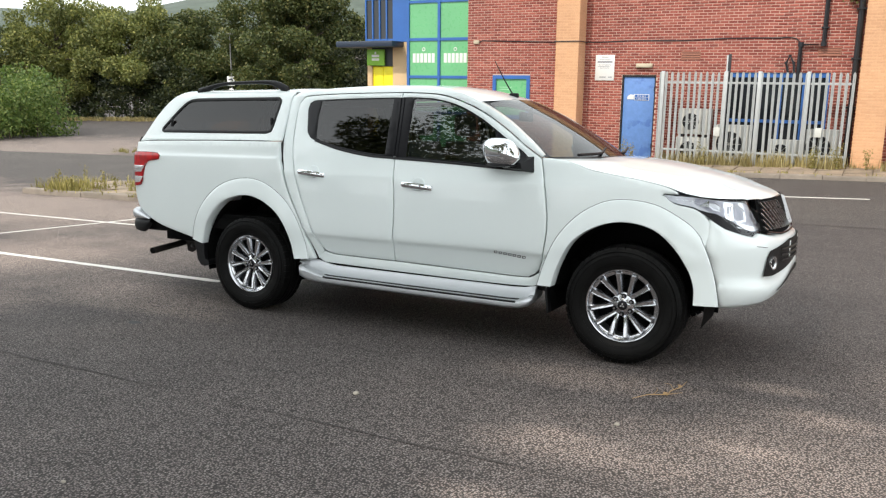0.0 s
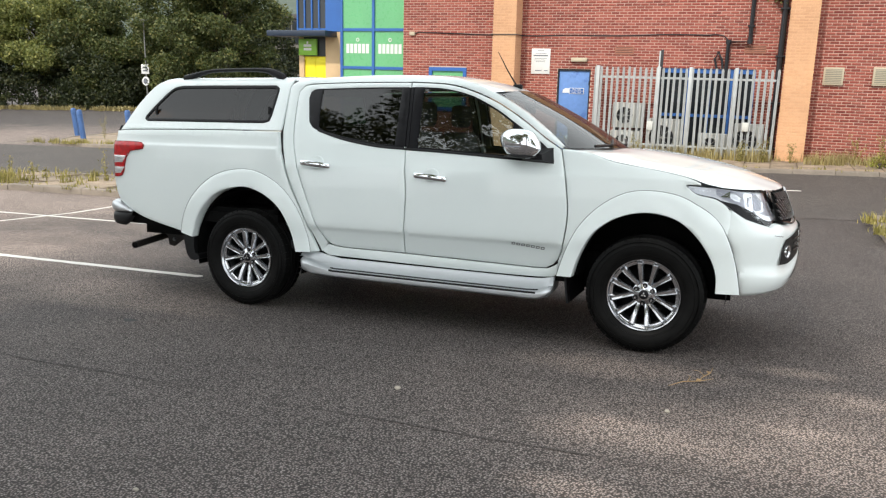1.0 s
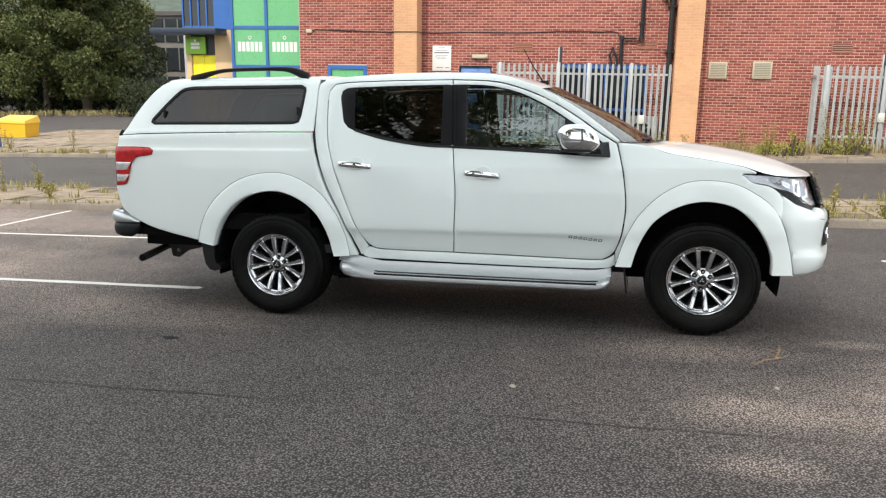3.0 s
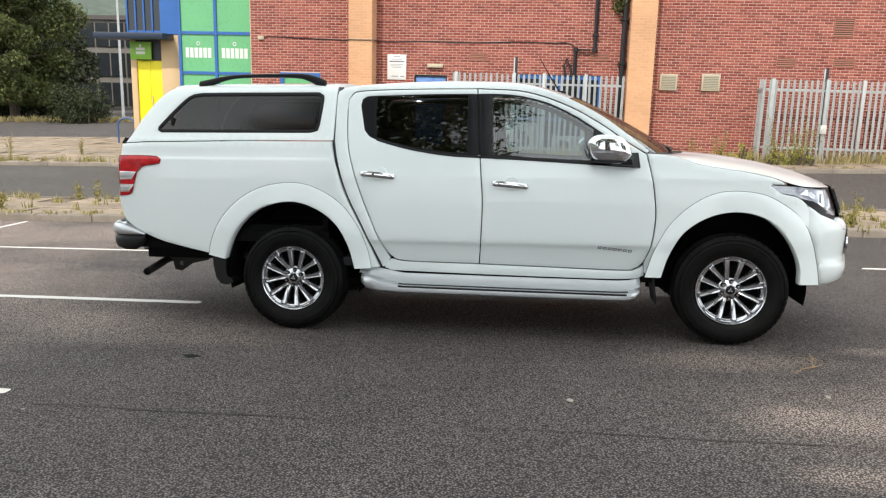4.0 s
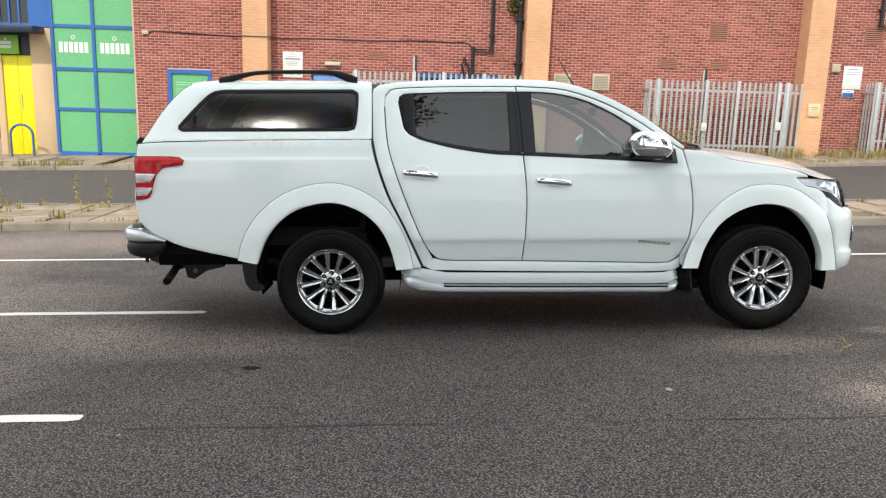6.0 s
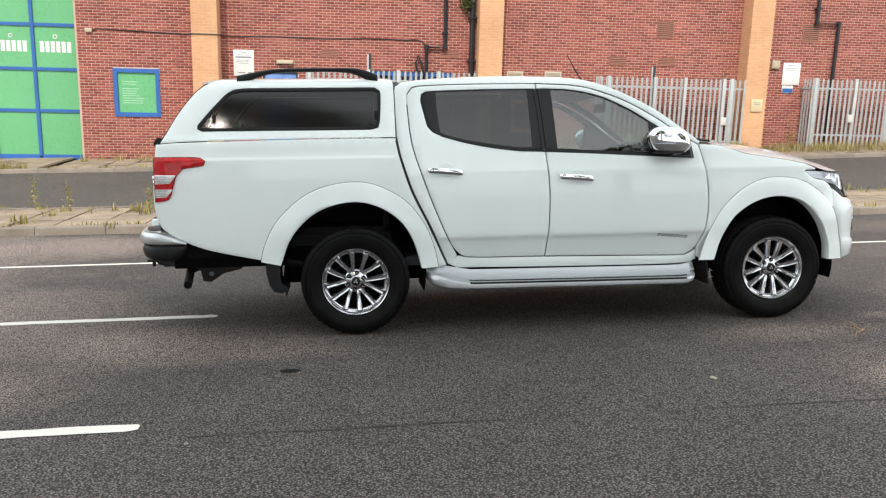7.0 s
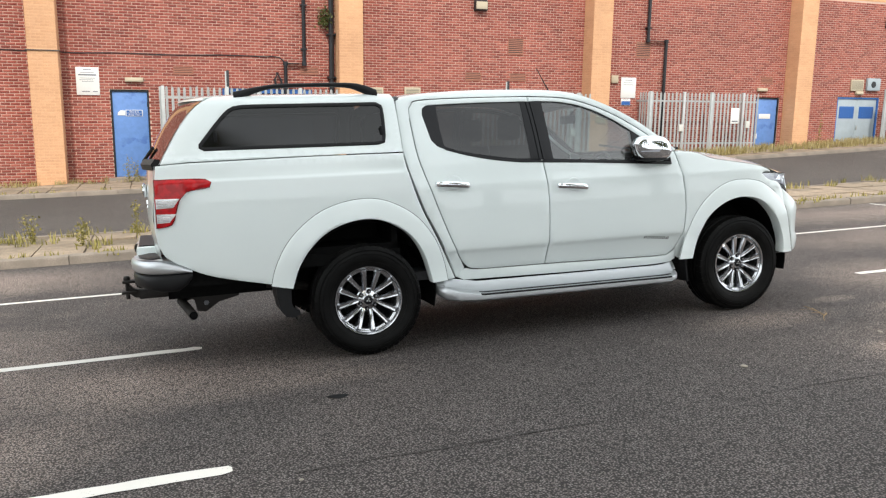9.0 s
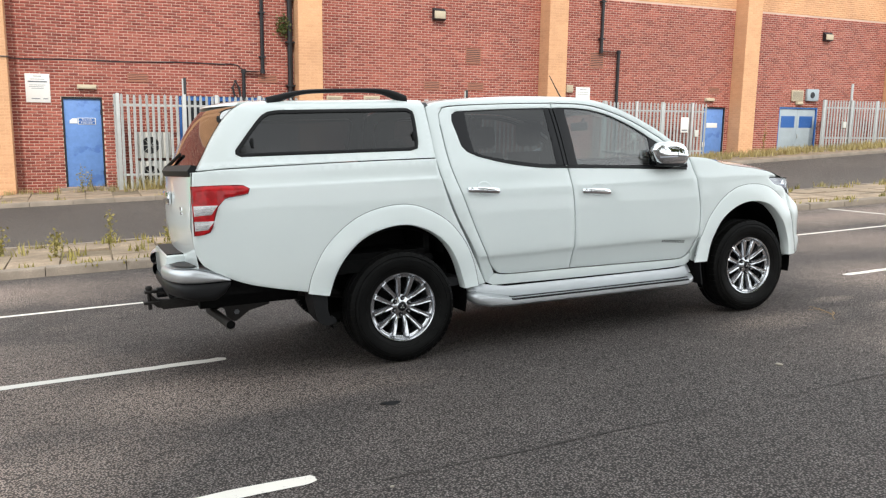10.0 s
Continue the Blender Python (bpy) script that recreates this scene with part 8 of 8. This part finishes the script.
def pebble(x, y, r, seed):
    rng = np.random.default_rng(seed)
    bm = bmesh.new()
    bmesh.ops.create_icosphere(bm, subdivisions=2, radius=r)
    for q in bm.verts:
        q.co *= 1 + 0.18 * noise.noise(q.co / r * 1.3 + Vector((seed, 0, 0)))
        q.co.z *= 0.5
        q.co.x *= 1.4
    solo("pebble", Mesh().take(bm), M_PEBBLE, "small pale stone lying on the asphalt", "stone", "pebbles on the asphalt", at=pose(x, y, ground_z(x, y) + r * 0.35, 0, 0, float(rng.uniform(0, 180))), angle=60)


for i, (x, y, r) in enumerate(((1.93, 3.65, 0.017), (3.293, 3.918, 0.013), (-1.43, 5.25, 0.010), (-0.79, 3.11, 0.008), (1.56, 2.14, 0.009))):
    pebble(x, y, r, i)
M_DRY = plain("dry straw-brown leaf", (0.40, 0.26, 0.12), 0.8, var=0.25)
for i, (x, y, turn) in enumerate(((3.36, 4.46, 42), (3.43, 4.62, 78))):
    m = Mesh()
    m.tube([(-0.15, 0, 0.004), (-0.05, 0.012, 0.012), (0.05, -0.006, 0.010), (0.16, 0.010, 0.005)], [0.0015, 0.0028, 0.0024, 0.001], 5)
    m.tube([(-0.02, 0.008, 0.011), (0.03, 0.05, 0.016), (0.05, 0.10, 0.006)], [0.0018, 0.0014, 0.0008], 4)
    m.add([(0.03, 0, 0.010), (0.05, 0.018, 0.018), (0.075, 0.012, 0.010), (0.055, -0.010, 0.014)], [(0, 1, 2, 3)])
    solo("dry_twig", m, M_DRY, "thin dry straw-coloured twig lying on the asphalt", "twig", "twigs on the asphalt", at=pose(x, y, ground_z(x, y), 0, 0, turn), angle=0)
stripe_mat = plain("tar joint", (0.058, 0.050, 0.046), 0.9, var=0.5, big=6)
rng_s = random.Random(8)
seam = []
for i in range(121):
    x = -0.8 + 0.1 * i
    y = 3.195 + 0.006 * math.sin(i * 0.7) + rng_s.uniform(-0.004, 0.004)
    wd = 0.0015 + rng_s.uniform(0, 0.007) * (0.5 + 0.5 * math.sin(i * 0.23))
    seam.append([(x, y - wd, ground_z(x, y) + 0.004), (x, y + wd, ground_z(x, y) + 0.004)])
solo("asphalt_joint", Mesh().grid(seam), stripe_mat, "thin dark joint between two asphalt lanes", "joint", kind="structure", angle=0)
# a dark spot
solo("tar_spot", Mesh().add([(-0.40 + 0.055 * math.cos(a) * (1 + 0.3 * math.sin(3 * a)), 4.17 + 0.035 * math.sin(a), ground_z(-0.4, 4.17) + 0.004) for a in np.linspace(0, 2 * math.pi, 14)[:-1]], [tuple(range(13))]), M_TRIM, "small dark tar spot on the asphalt", "stain", kind="structure")

# ---- far background ----
M_FARWALL = plain("far grey wall", (0.20, 0.185, 0.165), 0.8, var=0.15)
M_FARROOF = plain("far slate roof", (0.10, 0.09, 0.085), 0.8, var=0.2)
M_FARGLASS = plain("far dark glazing", (0.03, 0.035, 0.04), 0.12, var=0.2, bump=0.0)
M_HILL = plain("wooded hillside", (0.085, 0.11, 0.085), 1.0, var=0.35, big=0.02, fine=0.15, bump=0.0)


def office(x0, x1, y0, y1, h, storeys, bays, label):
    zb = ground_z((x0 + x1) / 2, y0) - 0.5
    t = thing("office_building", (x0, y0, zb), label, "building", "far buildings")
    w, d = x1 - x0, y1 - y0
    part("wall", Mesh().box(0, 0.2, 0, w, d, h), M_FARWALL, t)
    part("roof", Mesh().box(-0.3, -0.1, h, w + 0.3, d + 0.3, h + 0.4), M_FARROOF, t)
    for s in range(storeys):
        z0, z1 = 0.9 + s * (h - 0.6) / storeys, 0.3 + (s + 1) * (h - 0.6) / storeys
        for b in range(bays):
            a, c = 0.3 + b * (w - 0.6) / bays, 0.3 + (b + 1) * (w - 0.6) / bays - 0.25
            win = part("window", Mesh().box(a, 0.06, z0, c, 0.2, z1), M_FARGLASS, t)
            part("window_bar", Mesh().box((a + c) / 2 - 0.05, 0.0, z0, (a + c) / 2 + 0.05, 0.06, z1), M_FARWALL, win)


office(-33.0, -15.0, 66.0, 78.0, 12.5, 4, 8, "grey office block with dark glazing behind the trees")
office(-58.0, -36.0, 74.0, 84.0, 9.0, 3, 7, "brown block with dark windows behind the trees")


def house(x, y, w, h, seed):
    zb = ground_z(x, y) - 0.5 + (y - 60) * 0.06
    t = thing("house", (x, y, zb), "pale house with a dark pitched roof on the hillside", "house", "houses on the hillside")
    part("wall", Mesh().box(-w / 2, 0, 0, w / 2, 7, h), M_WHITE if seed % 2 else M_FARWALL, t)
    part("roof", Mesh().prism([(-0.4, h), (3.5, h + 2.6), (7.4, h)], -w / 2 - 0.3, w / 2 + 0.3, "x"), M_FARROOF, t)
    for k in (-0.25, 0.25):
        part("window", Mesh().box(k * w - 0.5, -0.06, h * 0.55, k * w + 0.5, 0.0, h * 0.85), M_FARGLASS, t)


for i, (x, y) in enumerate(((-120, 112), (-132, 118), (-98, 120), (-150, 110))):
    house(x, y, 9, 5, i)
rows = []
for k in range(13):
    a = radians(95 + 11 * k)
    hh = 60 + 14 * math.sin(k * 0.9) + 10 * math.sin(k * 2.3 + 1)
    rows.append([(r * math.cos(a), r * math.sin(a), z) for r, z in ((430, -8), (520, hh * 0.42), (620, hh * 0.85), (760, hh * 1.15), (1000, hh * 1.2))])
solo("hill", Mesh().grid(rows), M_HILL, "hazy wooded hill on the horizon", "hill", kind="structure", angle=180)

# ---- single bricks of the wall, last ----
def one_brick(half_len, half_h, depth):
    verts, faces = [], []
    e = 0.004
    for y, k in ((0.0, 0.0), (-depth, e)):
        verts += [(sx * (half_len - k), y, sz * (half_h - k)) for sx, sz in ((-1, -1), (1, -1), (1, 1), (-1, 1))]
    faces = [(4, 5, 6, 7)] + [(i, (i + 1) % 4, 4 + (i + 1) % 4, 4 + i) for i in range(4)]
    me = bpy.data.meshes.new("brick")
    me.from_pydata(verts, [], faces)
    me.materials.append(M_BRICK_ONE)
    return me


M_BRICK_ONE = brick_paint("red brick", (0.215, 0.052, 0.041), (0.318, 0.085, 0.063), (0.38, 0.120, 0.090), each=True)
bricks = {}
for c, r, u, n, hl, hh, d in near_spots:
    key = round(hl, 3)
    if key not in bricks:
        bricks[key] = one_brick(hl, hh, 0.007)
    ob = new("brick", bricks[key])
    ob.parent = wall_north
    ob.location = c
